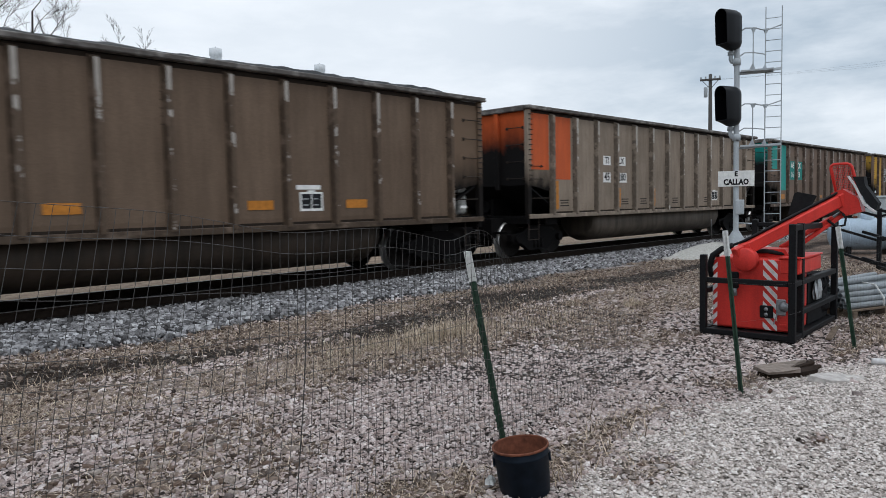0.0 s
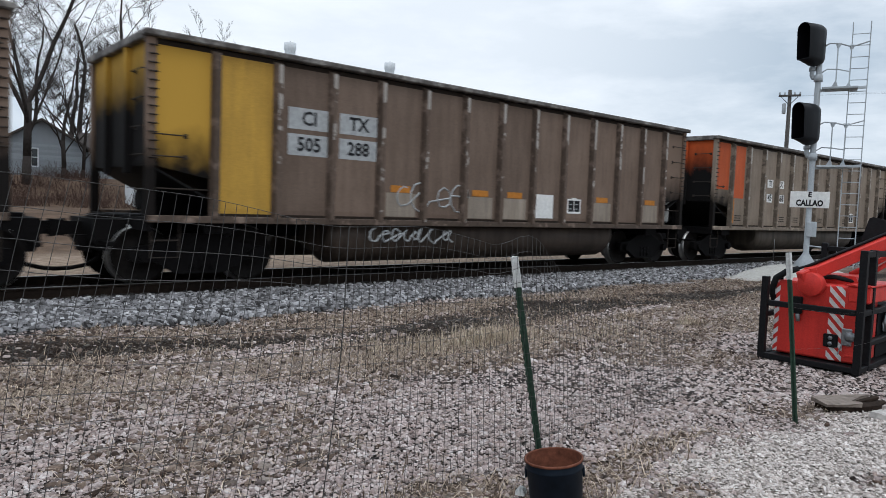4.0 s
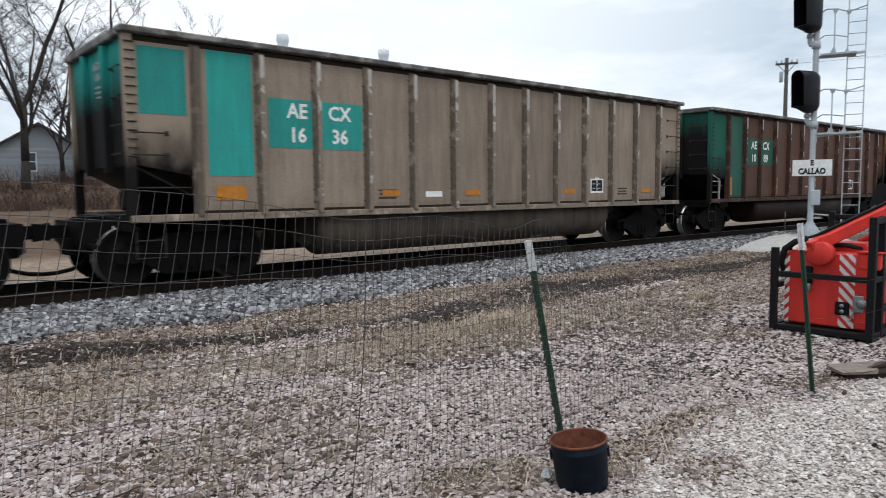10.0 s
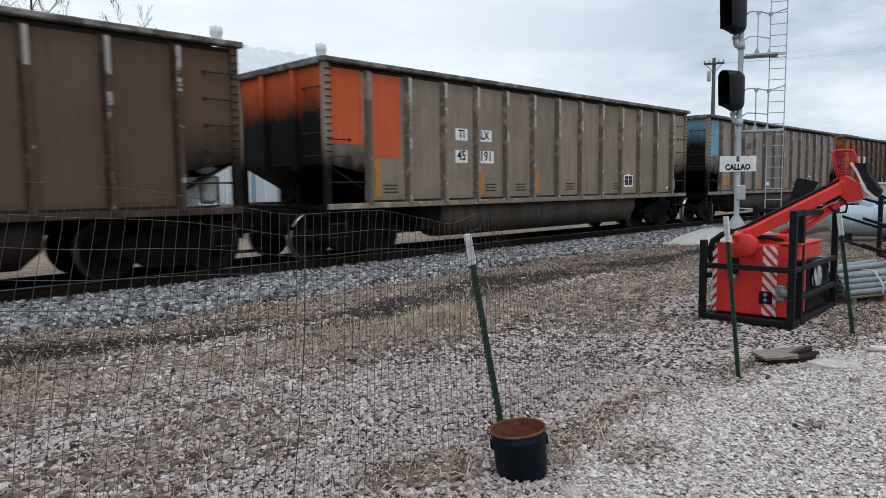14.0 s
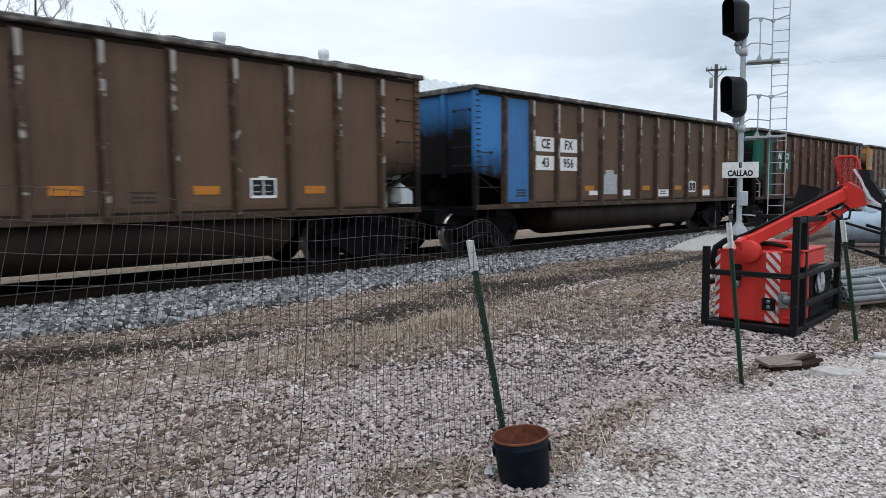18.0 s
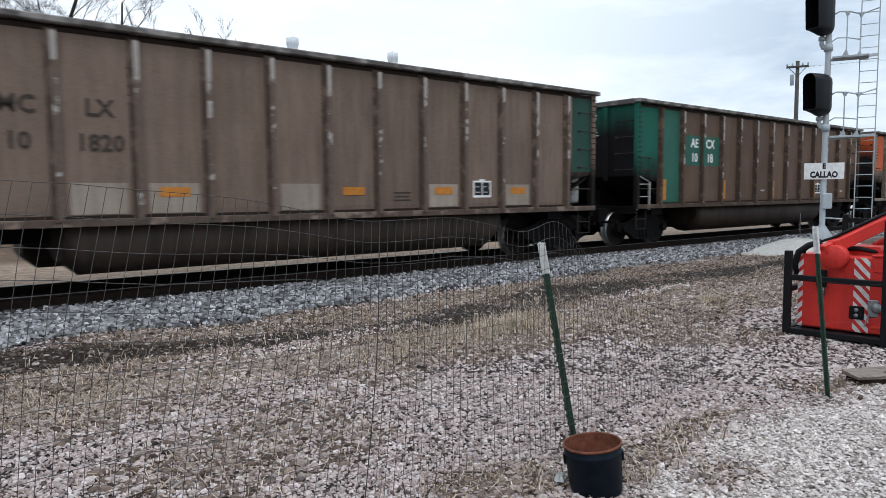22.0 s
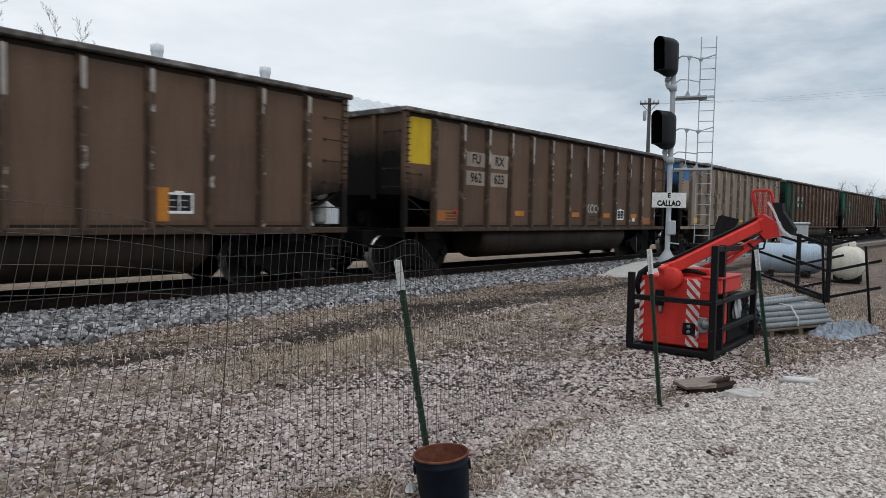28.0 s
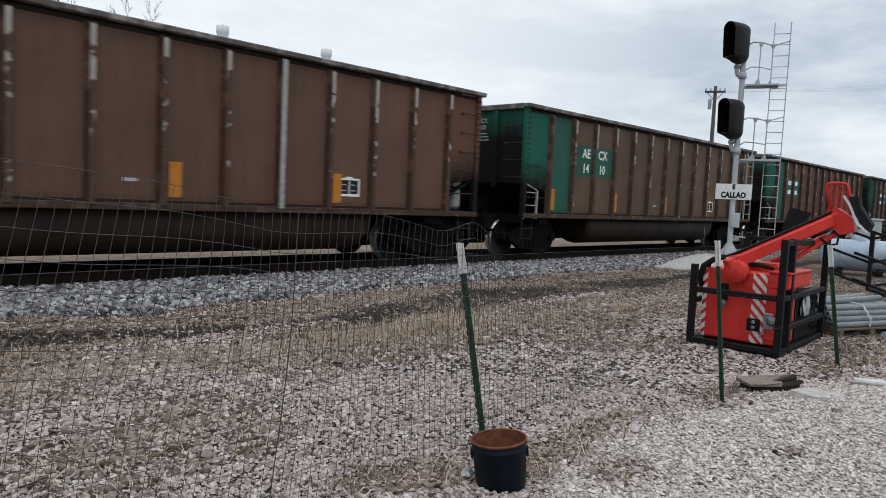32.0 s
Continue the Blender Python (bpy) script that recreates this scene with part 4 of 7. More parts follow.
def bogie_frame(bm):
    """Bolster, two cast side frames with spring nests, and brake beams."""
    box(bm, -0.16, 0.16, -1.05, 1.05, 0.44, 0.72, 0.03)
    for s in (-1, 1):
        y0, y1 = s * 0.98 - 0.07, s * 0.98 + 0.07
        prism(bm, [(-1.12, 0.40), (-0.98, 0.34), (-0.72, 0.36), (-0.40, 0.16), (0.40, 0.16), (0.72, 0.36), (0.98, 0.34), (1.12, 0.40), (1.12, 0.58), (0.70, 0.64), (0.34, 0.80), (-0.34, 0.80), (-0.70, 0.64), (-1.12, 0.58)], y0, y1)
        for k in (-0.15, 0, 0.15):
            tube(bm, (k, s * 1.02, 0.22), (k, s * 1.02, 0.46), 0.06, n=8)
        for k in (-0.89, 0.89):
            tube(bm, (k, s * 1.04, 0.457), (k, s * 1.15, 0.457), 0.10, n=10)
    for k in (-0.36, 0.36):
        beam(bm, (k, -0.85, 0.36), (k, 0.85, 0.36), 0.06, 0.1)


def wheelset(bm):
    tube(bm, (0, -1.02, 0), (0, 1.02, 0), 0.075, n=12)
    for s in (-1, 1):
        lathe(bm, [(0.0, s * 0.86), (0.11, s * 0.86), (0.12, s * 0.81), (0.36, s * 0.775), (0.40, s * 0.83), (0.452, s * 0.83), (0.457, s * 0.76), (0.462, s * 0.70), (0.485, s * 0.69), (0.485, s * 0.67), (0.40, s * 0.67), (0.36, s * 0.72), (0.1, s * 0.74), (0.0, s * 0.74)], axis="y", n=26)
        # balance hole marks that show the turning
        tube(bm, (0.24, s * 0.79, 0), (0.24, s * 0.815, 0), 0.05, n=8)
    for f in bm.faces:
        if min(math.hypot(v.co.x, v.co.z) for v in f.verts) > 0.44:
            f.material_index = 1


def coupler(bm):
    beam(bm, (-0.3, 0, 0.84), (0.38, 0, 0.84), 0.16, 0.2)
    prism(bm, [(-0.34, 0.52), (0.06, 0.52), (0.14, 0.66), (0.14, 1.0), (-0.34, 1.0)], -0.75, 0.75)
    box(bm, -0.02, 0.06, -1.25, 1.25, 0.62, 0.68)
    prism(bm, [(0.05, 0.46), (0.26, 0.50), (0.30, 0.74), (0.05, 0.74)], 0.16, 0.34)
    prism(bm, [(0.36, 0.70), (0.62, 0.74), (0.62, 0.94), (0.36, 0.98)], -0.14, 0.02)
    prism(bm, [(0.40, 0.72), (0.50, 0.72), (0.50, 0.96), (0.40, 0.96)], 0.02, 0.15)


def hose(bm):
    polytube(bm, [(0.2, 0.3, 0.8), (0.24, 0.28, 0.55), (0.34, 0.24, 0.36), (0.5, 0.16, 0.25), (0.70, 0.06, 0.20), (0.868, 0.0, 0.19)], 0.034, 7)


def grab(bm, w=0.5):
    polytube(bm, [(-w / 2, 0, 0), (-w / 2, -0.07, 0), (w / 2, -0.07, 0), (w / 2, 0, 0)], 0.011, 5)
    for s in (-1, 1):
        box(bm, s * w / 2 - 0.03, s * w / 2 + 0.03, -0.012, 0, -0.035, 0.035)


def corner_rung(bm):
    tube(bm, (-0.05, -0.11, 0), (0.09, -0.11, 0), 0.012, n=5)


def step_frame(bm):
    for x in (0.04, 0.58):
        beam(bm, (x, -1.5, 0.96), (x, -1.5, 1.84 - 0.28 * x), 0.05, 0.05)
    for z in (1.0, 1.3, 1.62):
        tube(bm, (0.04, -1.5, z), (0.58, -1.5, z), 0.016, n=6)
    tube(bm, (0.04, -1.5, 1.86), (0.58, -1.5, 1.68), 0.018, n=6)


def brake_valve(bm):
    """Valve block with side ports over the reservoir."""
    box(bm, -0.13, 0.13, -0.10, 0.10, 1.66, 1.78, 0.015)
    for s in (-1, 1):
        tube(bm, (s * 0.10, 0, 1.72), (s * 0.19, 0, 1.72), 0.05, n=10)
    tube(bm, (0, 0, 1.62), (0, 0, 1.67), 0.05, n=10)
    bmesh.ops.translate(bm, verts=bm.verts, vec=(0, 0, -0.005))


def stirrup(bm):
    polytube(bm, [(0, 0, 1.0), (0, 0, 0.46), (0.42, 0, 0.46), (0.42, 0, 1.0)], 0.016, 5)
    tube(bm, (0, 0, 0.72), (0.42, 0, 0.72), 0.014, n=5)


def patch(bm, x0, x1, z0, z1, y=-1.507):
    box(bm, x0, x1, y, y + 0.006, z0, z1)


def stencil(bm):
    """A boxed data plate: a frame with a middle bar and a tab on top, in one piece."""
    box(bm, -.25, .25, -1.508, -1.502, .12, .155), box(bm, -.25, .25, -1.508, -1.502, -.19, -.145)
    for x, w in ((-.25, .035), (-.01, .02), (.215, .035)):
        box(bm, x, x + w, -1.508, -1.502, -.145, .12)
    box(bm, -.08, .08, -1.508, -1.502, .155, .185)
    bmesh.ops.remove_doubles(bm, verts=bm.verts, dist=0.0005)


def plate_fill(bm):
    box(bm, -.245, .245, -1.5035, -1.500, -.185, .155)


def scrawl(bm, w, h, seed, r=0.018):
    """One looping spray stroke."""
    rg = random.Random(seed)
    x, pts = -w / 2, []
    while x < w / 2:
        s = rg.uniform(0.10, 0.2) * h / 0.4
        pts += [(x + s * math.cos(t) * 0.9, -1.507, s * math.sin(t) + rg.uniform(-.02, .02)) for t in np.linspace(rg.uniform(0, 2), rg.uniform(4.5, 6.8), 9)]
        x += s * 2.2
    polytube(bm, pts, r, 4)


def freight_car(spec):
    base, end, marks = spec["base"], spec["end"], spec["marks"]
    car = thing("coal_gondola", spec["label"], "freight car", group="cars of the coal train")
    mb, mp = M_PAINT[base], M_POST[base]
    edges = [-HALF] + POSTS + [HALF]
    first = spec.get("panels", {})
    for k in range(14):
        col = (M_BAYEND if k in (0, 13) else M_PAINT)[first.get(k, base)]
        x0, x1 = edges[k], edges[k + 1]
        zl, zr = (1.86, 1.66) if k == 0 else (1.66, 1.86) if k == 13 else (1.12, 1.12)
        part("side_panel", shared(f"side_panel_{k}", col, lambda bm: panel(bm, x0, x1, zl, zr)), col, car)
    part("side_wall", shared("side_wall", mb, far_side), mb, car)
    # post bodies carry painted shade; the rubbed front faces are separate strips
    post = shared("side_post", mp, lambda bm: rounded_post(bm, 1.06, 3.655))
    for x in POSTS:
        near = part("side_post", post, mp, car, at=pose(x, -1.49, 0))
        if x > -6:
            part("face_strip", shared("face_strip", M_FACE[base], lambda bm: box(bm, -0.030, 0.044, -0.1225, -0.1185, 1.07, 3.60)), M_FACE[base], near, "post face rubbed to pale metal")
            if base == "paletaupe":
                for s in (-1, 1):
                    tagged(part("bolts", shared(f"bolts_{s}", M_GAP, lambda bm: bolt_row(bm, s, 1.25, 12)), M_GAP, near), kind="stuff")
            elif (round(x / BAY) + spec["number"]) % 3 == 0:
                tagged(part("bolts", shared("bolts_top", M_GAP, lambda bm: bolt_row(bm, -1, 2.72, 5)), M_GAP, near), kind="stuff")
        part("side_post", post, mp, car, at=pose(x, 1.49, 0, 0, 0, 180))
    if spec.get("bright_post"):
        part("post_cover", shared("post_cover", M_STEP, lambda bm: box(bm, -0.045, 0.055, -0.128, -0.1235, 1.07, 3.64)), M_STEP, car, "pale painted post cover", at=pose(2.09, -1.49, 0))
    for sx in (-1, 1):
        mc = M_BAYEND[end if sx < 0 and spec.get("painted_corner") else base]
        corner = shared("corner_post", mc, lambda bm: box(bm, -0.07, 0.07, -0.06, 0.06, 0.98, 3.7, 0.012))
        for sy in (-1, 1):
            part("corner_post", corner, mc, car, at=pose(sx * 7.25, sy * 1.49, 0))
    for sy in (-1, 1):
        part("top_chord", shared("top_chord", M_CHORD, lambda bm: box(bm, -7.38, 7.38, -0.10, 0.075, 3.695, 3.79, 0.018)), M_CHORD, car, at=pose(0, sy * 1.54, 0))
        part("side_sill", shared("side_sill", M_SILL[base], lambda bm: box(bm, -7.3, 7.3, -0.05, 0.05, 0.99, 1.10, 0.01)), M_SILL[base], car, at=pose(0, sy * 1.53, 0))
        part("sill_seam", shared("sill_seam", M_GAP, lambda bm: box(bm, -6.2, 6.2, -0.006, 0.006, 1.102, 1.145)), M_GAP, car, at=pose(0, sy * 1.492, 0))
        # dark strip paints the shadow under the chord's overhang, with weld grime
        part("chord_seam", shared("chord_seam", M_GAP, lambda bm: box(bm, -7.25, 7.25, -0.005, 0.005, 3.605, 3.678)), M_GAP, car, at=pose(0, sy * 1.494, 0))
        ml = M_END[end] if sy < 0 else M_END[base]
        part("end_wall", shared("end_wall", ml, end_wall), ml, car, "end wall caked with black coal dust", at=pose(sy * 7.24, 0, 0, 0, 0, 0 if sy > 0 else 180))
        part("end_chord", shared("end_chord", M_CHORD, lambda bm: box(bm, -0.07, 0.07, -1.46, 1.46, 3.665, 3.80, 0.018)), M_CHORD, car, at=pose(sy * 7.30, 0, 0))
        for y in (-0.55, 0.55):
            part("end_post", shared("end_post", ml, lambda bm: box(bm, -0.05, 0.05, -0.06, 0.06, 1.72, 3.66, 0.01)), ml, car, at=pose(sy * 7.30, y, 0))
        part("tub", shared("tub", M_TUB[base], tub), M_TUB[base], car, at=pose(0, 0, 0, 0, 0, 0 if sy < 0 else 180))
        part("coupler", shared("coupler", M_BOGIE, coupler), M_BOGIE, car, at=pose(sy * 7.68, 0, 0, 0, 0, 0 if sy > 0 else 180))
        part("air_hose", shared("air_hose", M_BLACK, hose), M_BLACK, car, at=pose(sy * 7.3, 0, 0, 0, 0, 0 if sy > 0 else 180))
        part("stirrup", shared("stirrup", M_GRAB, stirrup), M_GRAB, car, at=pose(sy * 7.0 - 0.21, -1.46, 0))
        bogie = part("bogie", shared("bogie", M_BOGIE, bogie_frame), M_BOGIE, car, "black cast steel bogie", at=pose(sy * 6.28, 0, 0))
        for k, x in enumerate((-0.89, 0.89)):
            me = shared("wheelset", M_WHEEL, wheelset)
            if len(me.materials) < 2:
                me.materials.append(M_TREAD)
            w = part("wheelset", shared("wheelset", M_WHEEL, wheelset), M_WHEEL, bogie, at=pose(x, 0, 0.457))
            WHEELS[k].append(w)
    part("centre_sill", shared("centre_sill", M_BLACK, lambda bm: box(bm, -7.7, 7.7, -0.2, 0.2, 0.72, 1.06)), M_BLACK, car)
    part("floor_plate", shared("floor_plate", M_BLACK, lambda bm: box(bm, -6.2, 6.2, -1.45, 1.45, 1.06, 1.09)), M_BLACK, car)
    for piece, make, along in UNDERFRAME:
        for s in (-1, 1):
            part(piece, shared(piece, M_BLACK, make), M_BLACK, car, at=pose(s * along, 0, 0))
    heap, rise = spec["number"] % 4, {0: 0.15, 9: 0.15, 3: 0.10, 12: 0.10, 13: 0.12, 21: 0.16}.get(spec["number"], 0.0)
    part("coal_load", shared(f"coal_load_{heap}_{rise}", M_COAL, lambda bm: coal_heap(bm, heap * 3.7 + 1, rise)), M_COAL, car, "heaped black coal")
    # grab irons on the trailing bay, the leading bay and the end
    g = shared("grab_iron", M_GRAB, grab)
    for z in (2.0, 2.42, 2.84, 3.26):
        part("grab_iron", g, M_GRAB, car, at=pose(6.98, -1.50, z))
        part("grab_iron", g, M_GRAB, car, at=pose(-7.26, -1.1, z, 0, 0, -90))
    for z in (1.98, 2.30):
        part("grab_iron", g, M_GRAB, car, at=pose(-6.98, -1.50, z))
    part("handrail", shared("handrail", M_GRAB, lambda bm: tube(bm, (-7.25, -1.5, 1.5), (-6.27, -1.5, 1.5), 0.014, n=6)), M_GRAB, car)
    part("handrail", shared("handrail", M_GRAB, lambda bm: None), M_GRAB, car, at=pose(13.52, 0, 0))
    for k in range(14):
        for x in (-7.25, 7.2):
            part("corner_rung", shared("corner_rung", M_GRAB, corner_rung), M_GRAB, car, at=pose(x, -1.46, 1.95 + k * 0.125))
    if spec.get("steps"):
        part("step_frame", shared("step_frame", M_STEP, step_frame), M_STEP, car, "pale painted step frame", at=pose(-7.28, 0, 0))
    tank = part("brake_reservoir", shared("brake_reservoir", M_STEP, lambda bm: lathe(bm, [(0.0, 1.16), (0.09, 1.16), (0.145, 1.20), (0.15, 1.24), (0.15, 1.56), (0.13, 1.61), (0.05, 1.63), (0.0, 1.63)], n=16)), M_STEP, car, "pale grey upright air reservoir", at=pose(6.86, -1.22, 0))
    part("brake_valve", shared("brake_valve", M_STEP, brake_valve), M_STEP, tank)
    part("brake_plate", shared("brake_plate", M_STEP, lambda bm: box(bm, -0.12, 0.12, -0.012, 0.012, 1.12, 1.60, 0.006)), M_STEP, car, at=pose(6.56, -1.22, 0))
    part("brake_pipe", shared("brake_pipe", M_GRAB, lambda bm: polytube(bm, [(6.3, -0.9, 1.60), (6.86, -0.9, 1.66), (7.22, -0.9, 1.60), (7.22, -0.9, 1.12), (6.9, -1.2, 1.10), (6.4, -1.3, 1.10)], 0.022, 6)), M_GRAB, car)
    part("brake_step", shared("brake_step", M_GRAB, lambda bm: box(bm, 6.3, 7.2, -1.50, -1.20, 1.00, 1.035, 0.006)), M_GRAB, car)
    if spec.get("ladder"):
        def rungs(bm):
            for k in range(7):
                tube(bm, (-0.30, -1.60, 1.30 + k * 0.37), (0.30, -1.60, 1.30 + k * 0.37), 0.015, n=6)
            beam(bm, (-0.30, -1.57, 1.1), (-0.30, -1.57, 3.66), 0.07, 0.06)
            beam(bm, (0.30, -1.57, 1.1), (0.30, -1.57, 3.66), 0.05, 0.06)
        part("side_ladder", shared("side_ladder", M_STEP, rungs), M_STEP, car, "pale worn ladder", at=pose(6.92, 0, 0))
    # painted patches, lettering and plates
    for x0, x1, z0, z1, col in [*spec.get("patches", ()), *spec.get("extra_patches", ())]:
        m = M_PAINT.get(col) or {"white": M_WHITE, "grey": M_GREYBOX, "orange_ref": M_ORANGE, "yellow_ref": M_YELLOWREF, "old": M_OLD, "red": M_REDDOT, "dull": M_DULL}[col]
        part("painted_patch", built(patch, x0, x1, z0, z1, -1.513 if col.endswith("_ref") else -1.507), m, car)
    for text, x, z, h, m in marks + spec.get("extra_marks", []):
        part("lettering", lettering(text, h, m, 0.95), m, car, at=pose(x, -1.511, z))
    if spec.get("banded"):
        part("painted_band", shared("painted_band", M_PAINT[end], lambda bm: rounded_post(bm, 2.15, 2.98, 0.101, 0.1255)), M_PAINT[end], car, at=pose(POSTS[2], -1.489, 0))
    if spec.get("bars"):
        for x in (-4.55, -3.72):
            for z in (2.36, 2.76):
                part("lettering_bar", shared("lettering_bar", M_WHITE, lambda bm: box(bm, -0.19, 0.19, -1.517, -1.511, -0.09, 0.09)), M_WHITE, car, at=pose(x, 0, z))
    for k, text in enumerate(spec.get("end_marks", ())):
        part("lettering", lettering(text, 0.12, M_GREYBOX, 0.95), M_GREYBOX, car, at=pose(-7.268, -0.02, 3.42 - 0.17 * k, 0, 0, -90))
    for k in range(3 if spec.get("end_marks") else 0):
        part("stencil_line", shared("end_line", M_GREYBOX, lambda bm: box(bm, -0.16, 0.16, -0.004, 0.002, 0, 0.025)), M_GREYBOX, car, at=pose(-7.266, -0.05 - 0.04 * k, 3.08 - 0.08 * k, 0, 0, -90))
    m = M_WHITE
    part("data_plate", shared("data_plate", m, stencil), m, car, "small white stencilled data box", at=pose(spec.get("plate", 3.65), 0, 1.52))
    part("data_field", shared("data_field", M_LETTER, plate_fill), M_LETTER, car, "dark writing field of the data box", at=pose(spec.get("plate", 3.65), 0, 1.52))
    for j in range(4):
        part("stencil_line", shared(f"plate_line_{j}", M_GREYBOX, lambda bm: box(bm, -0.19 + 0.23 * (j % 2), -0.07 + 0.21 * (j % 2), -1.508, -1.5036, -0.09 + 0.11 * (j // 2), -0.07 + 0.11 * (j // 2))), M_GREYBOX, car, at=pose(spec.get("plate", 3.65), 0, 1.52))
    md = M_DULL
    for x in spec.get("lines", ()):
        for j, w in enumerate((0.4, 0.34, 0.4)):
            part("stencil_line", shared(f"stencil_line_{j % 2}", md, lambda bm: box(bm, -w / 2, w / 2, -1.508, -1.502, 0, 0.03)), md, car, at=pose(x, 0, 1.42 - 0.07 * j))
    for w, h, x, z, seed in spec.get("scrawls", ()):
        part("scrawl", built(scrawl, w, h, seed), M_GREYBOX, car, "looping pale spray-painted scrawl", at=pose(x, 0, z))
    return car


WHEELS = ([], [])


def bay_x(k, f):
    """A place in bay k, as a share f of its width."""
    e = [-HALF] + POSTS + [HALF]
    return e[k] + (e[k + 1] - e[k]) * f


def reflectors(cols, z=1.42, w=0.5, h=0.16):
    return [(bay_x(k, 0.5) - w / 2, bay_x(k, 0.5) + w / 2, z - h / 2, z + h / 2, "orange_ref") for k in cols]


def upright(cols):
    return [(bay_x(k, 0.12), bay_x(k, 0.12) + 0.2, 1.2, 1.75, "orange_ref") for k in cols]


def car_green(n, number, colour="green", base="brown", ladder=False, flat=False):
    """Two painted end bays and a lettered panel over the next two."""
    a, b = number[:2], number[2:]
    marks = [("AE", -4.55, 2.76, 0.25, M_WHITE), ("CX", -3.72, 2.76, 0.25, M_WHITE), (a, -4.55, 2.36, 0.25, M_WHITE), (b, -3.72, 2.36, 0.25, M_WHITE)] if number else []
    pat = [(-5.16, -4.25, 2.15, 2.98, colour), (-4.11, -3.20, 2.15, 2.98, colour)]
    pat += upright((1, 4, 7, 10)) if not flat else reflectors((1, 3, 6, 8, 11), 1.45)
    pat.append((bay_x(6, 0.45), bay_x(6, 0.45) + 0.22, 1.42, 1.47, "grey"))
    return dict(number=n, base=base, end=colour, panels={0: colour, 1: colour}, marks=marks, patches=pat, steps=True, ladder=ladder, painted_corner=True, end_marks=("AECX", number) if number else (), bars=not number, banded=colour,
                label=f"rust-brown coal gondola with {colour.replace('dark', 'dark ')} end bays and lettered panel")


def car_teal(n, number, base="taupe"):
    a, b = number[:2], number[2:]
    marks = [("AE", -4.55, 2.76, 0.25, M_WHITE), ("CX", -3.72, 2.76, 0.25, M_WHITE), (a, -4.55, 2.36, 0.25, M_WHITE), (b, -3.72, 2.36, 0.25, M_WHITE)]
    pat = [(-7.12, -6.42, 2.58, 3.55, "teal"), (-6.10, -5.36, 1.68, 3.6, "teal"), (-5.08, -4.27, 2.15, 2.96, "teal"), (-4.09, -3.25, 2.15, 2.96, "teal")]
    pat += [(-6.0, -5.5, 1.30, 1.52, "orange_ref")] + reflectors((4, 6, 9, 12), 1.38, 0.42, 0.11) + [(bay_x(5, 0.3), bay_x(5, 0.7), 1.3, 1.41, "white")]
    return dict(number=n, base=base, end="teal", marks=marks, patches=pat, lines=(-2.7, 4.7), end_marks=("AECX", number), label="grey-brown coal gondola with bright teal paint patches and white lettering")


def car_orange(n, number, base="paletaupe"):
    a, b = number[:2], number[2:]
    marks = [("TI", -3.60, 2.54, 0.19, M_LETTER), ("LX", -2.82, 2.54, 0.19, M_LETTER), (a, -3.60, 2.07, 0.22, M_LETTER), (b, -2.78, 2.07, 0.22, M_LETTER)]
    pat = [(-7.16, -6.40, 2.22, 3.62, "orange"), (-6.12, -5.42, 1.98, 3.6, "orange"), (-3.79, -3.40, 2.41, 2.67, "white"), (-3.06, -2.57, 2.41, 2.67, "white"), (-3.79, -3.40, 1.92, 2.2, "white"), (-3.06, -2.50, 1.92, 2.2, "white")]
    pat += [(-6.1, -5.98, 1.2, 1.95, "orange_ref")] + [(x, x + 0.14, 1.2, 1.75, "orange_ref") for x in (-3.0, -0.9, 6.4)] + [(6.0, 6.15, 1.25, 1.31, "white")]
    return dict(number=n, base=base, end="orange", marks=marks, patches=pat, lines=(-5.7, -2.6, -1.5, 0.6, 3.0), label="dusty taupe coal gondola with orange end bays and white number boxes")


def car_boxed(n, top, num, base, end, box_col, x=-3.72, big=True, panels=None, label="", refl="orange_ref", **more):
    """Lettering in pale boxes over bays three and four."""
    xs = more.pop("xs", (bay_x(2, 0.58), bay_x(3, 0.54)))
    z_top, z_num = more.pop("zs", (2.58, 2.11))
    pat, marks = [], []
    for k, xc in enumerate(xs):
        for z, t in ((z_top, top[k]), (z_num, num[k])):
            if box_col:
                pat.append((xc - 0.40, xc + 0.40, z - 0.18, z + 0.18, box_col))
            marks.append((t, xc, z, 0.24, M_LETTER if box_col else M_DULL))
    pat += reflectors(more.pop("bays", (4, 7, 9, 11)), 1.47, 0.45, 0.14)
    out = dict(number=n, base=base, end=end, panels=panels or {}, marks=marks, patches=pat, lines=(-5.6, 1.6), label=label)
    out["patches"] += more.pop("patches", [])
    out.update(more)
    return out


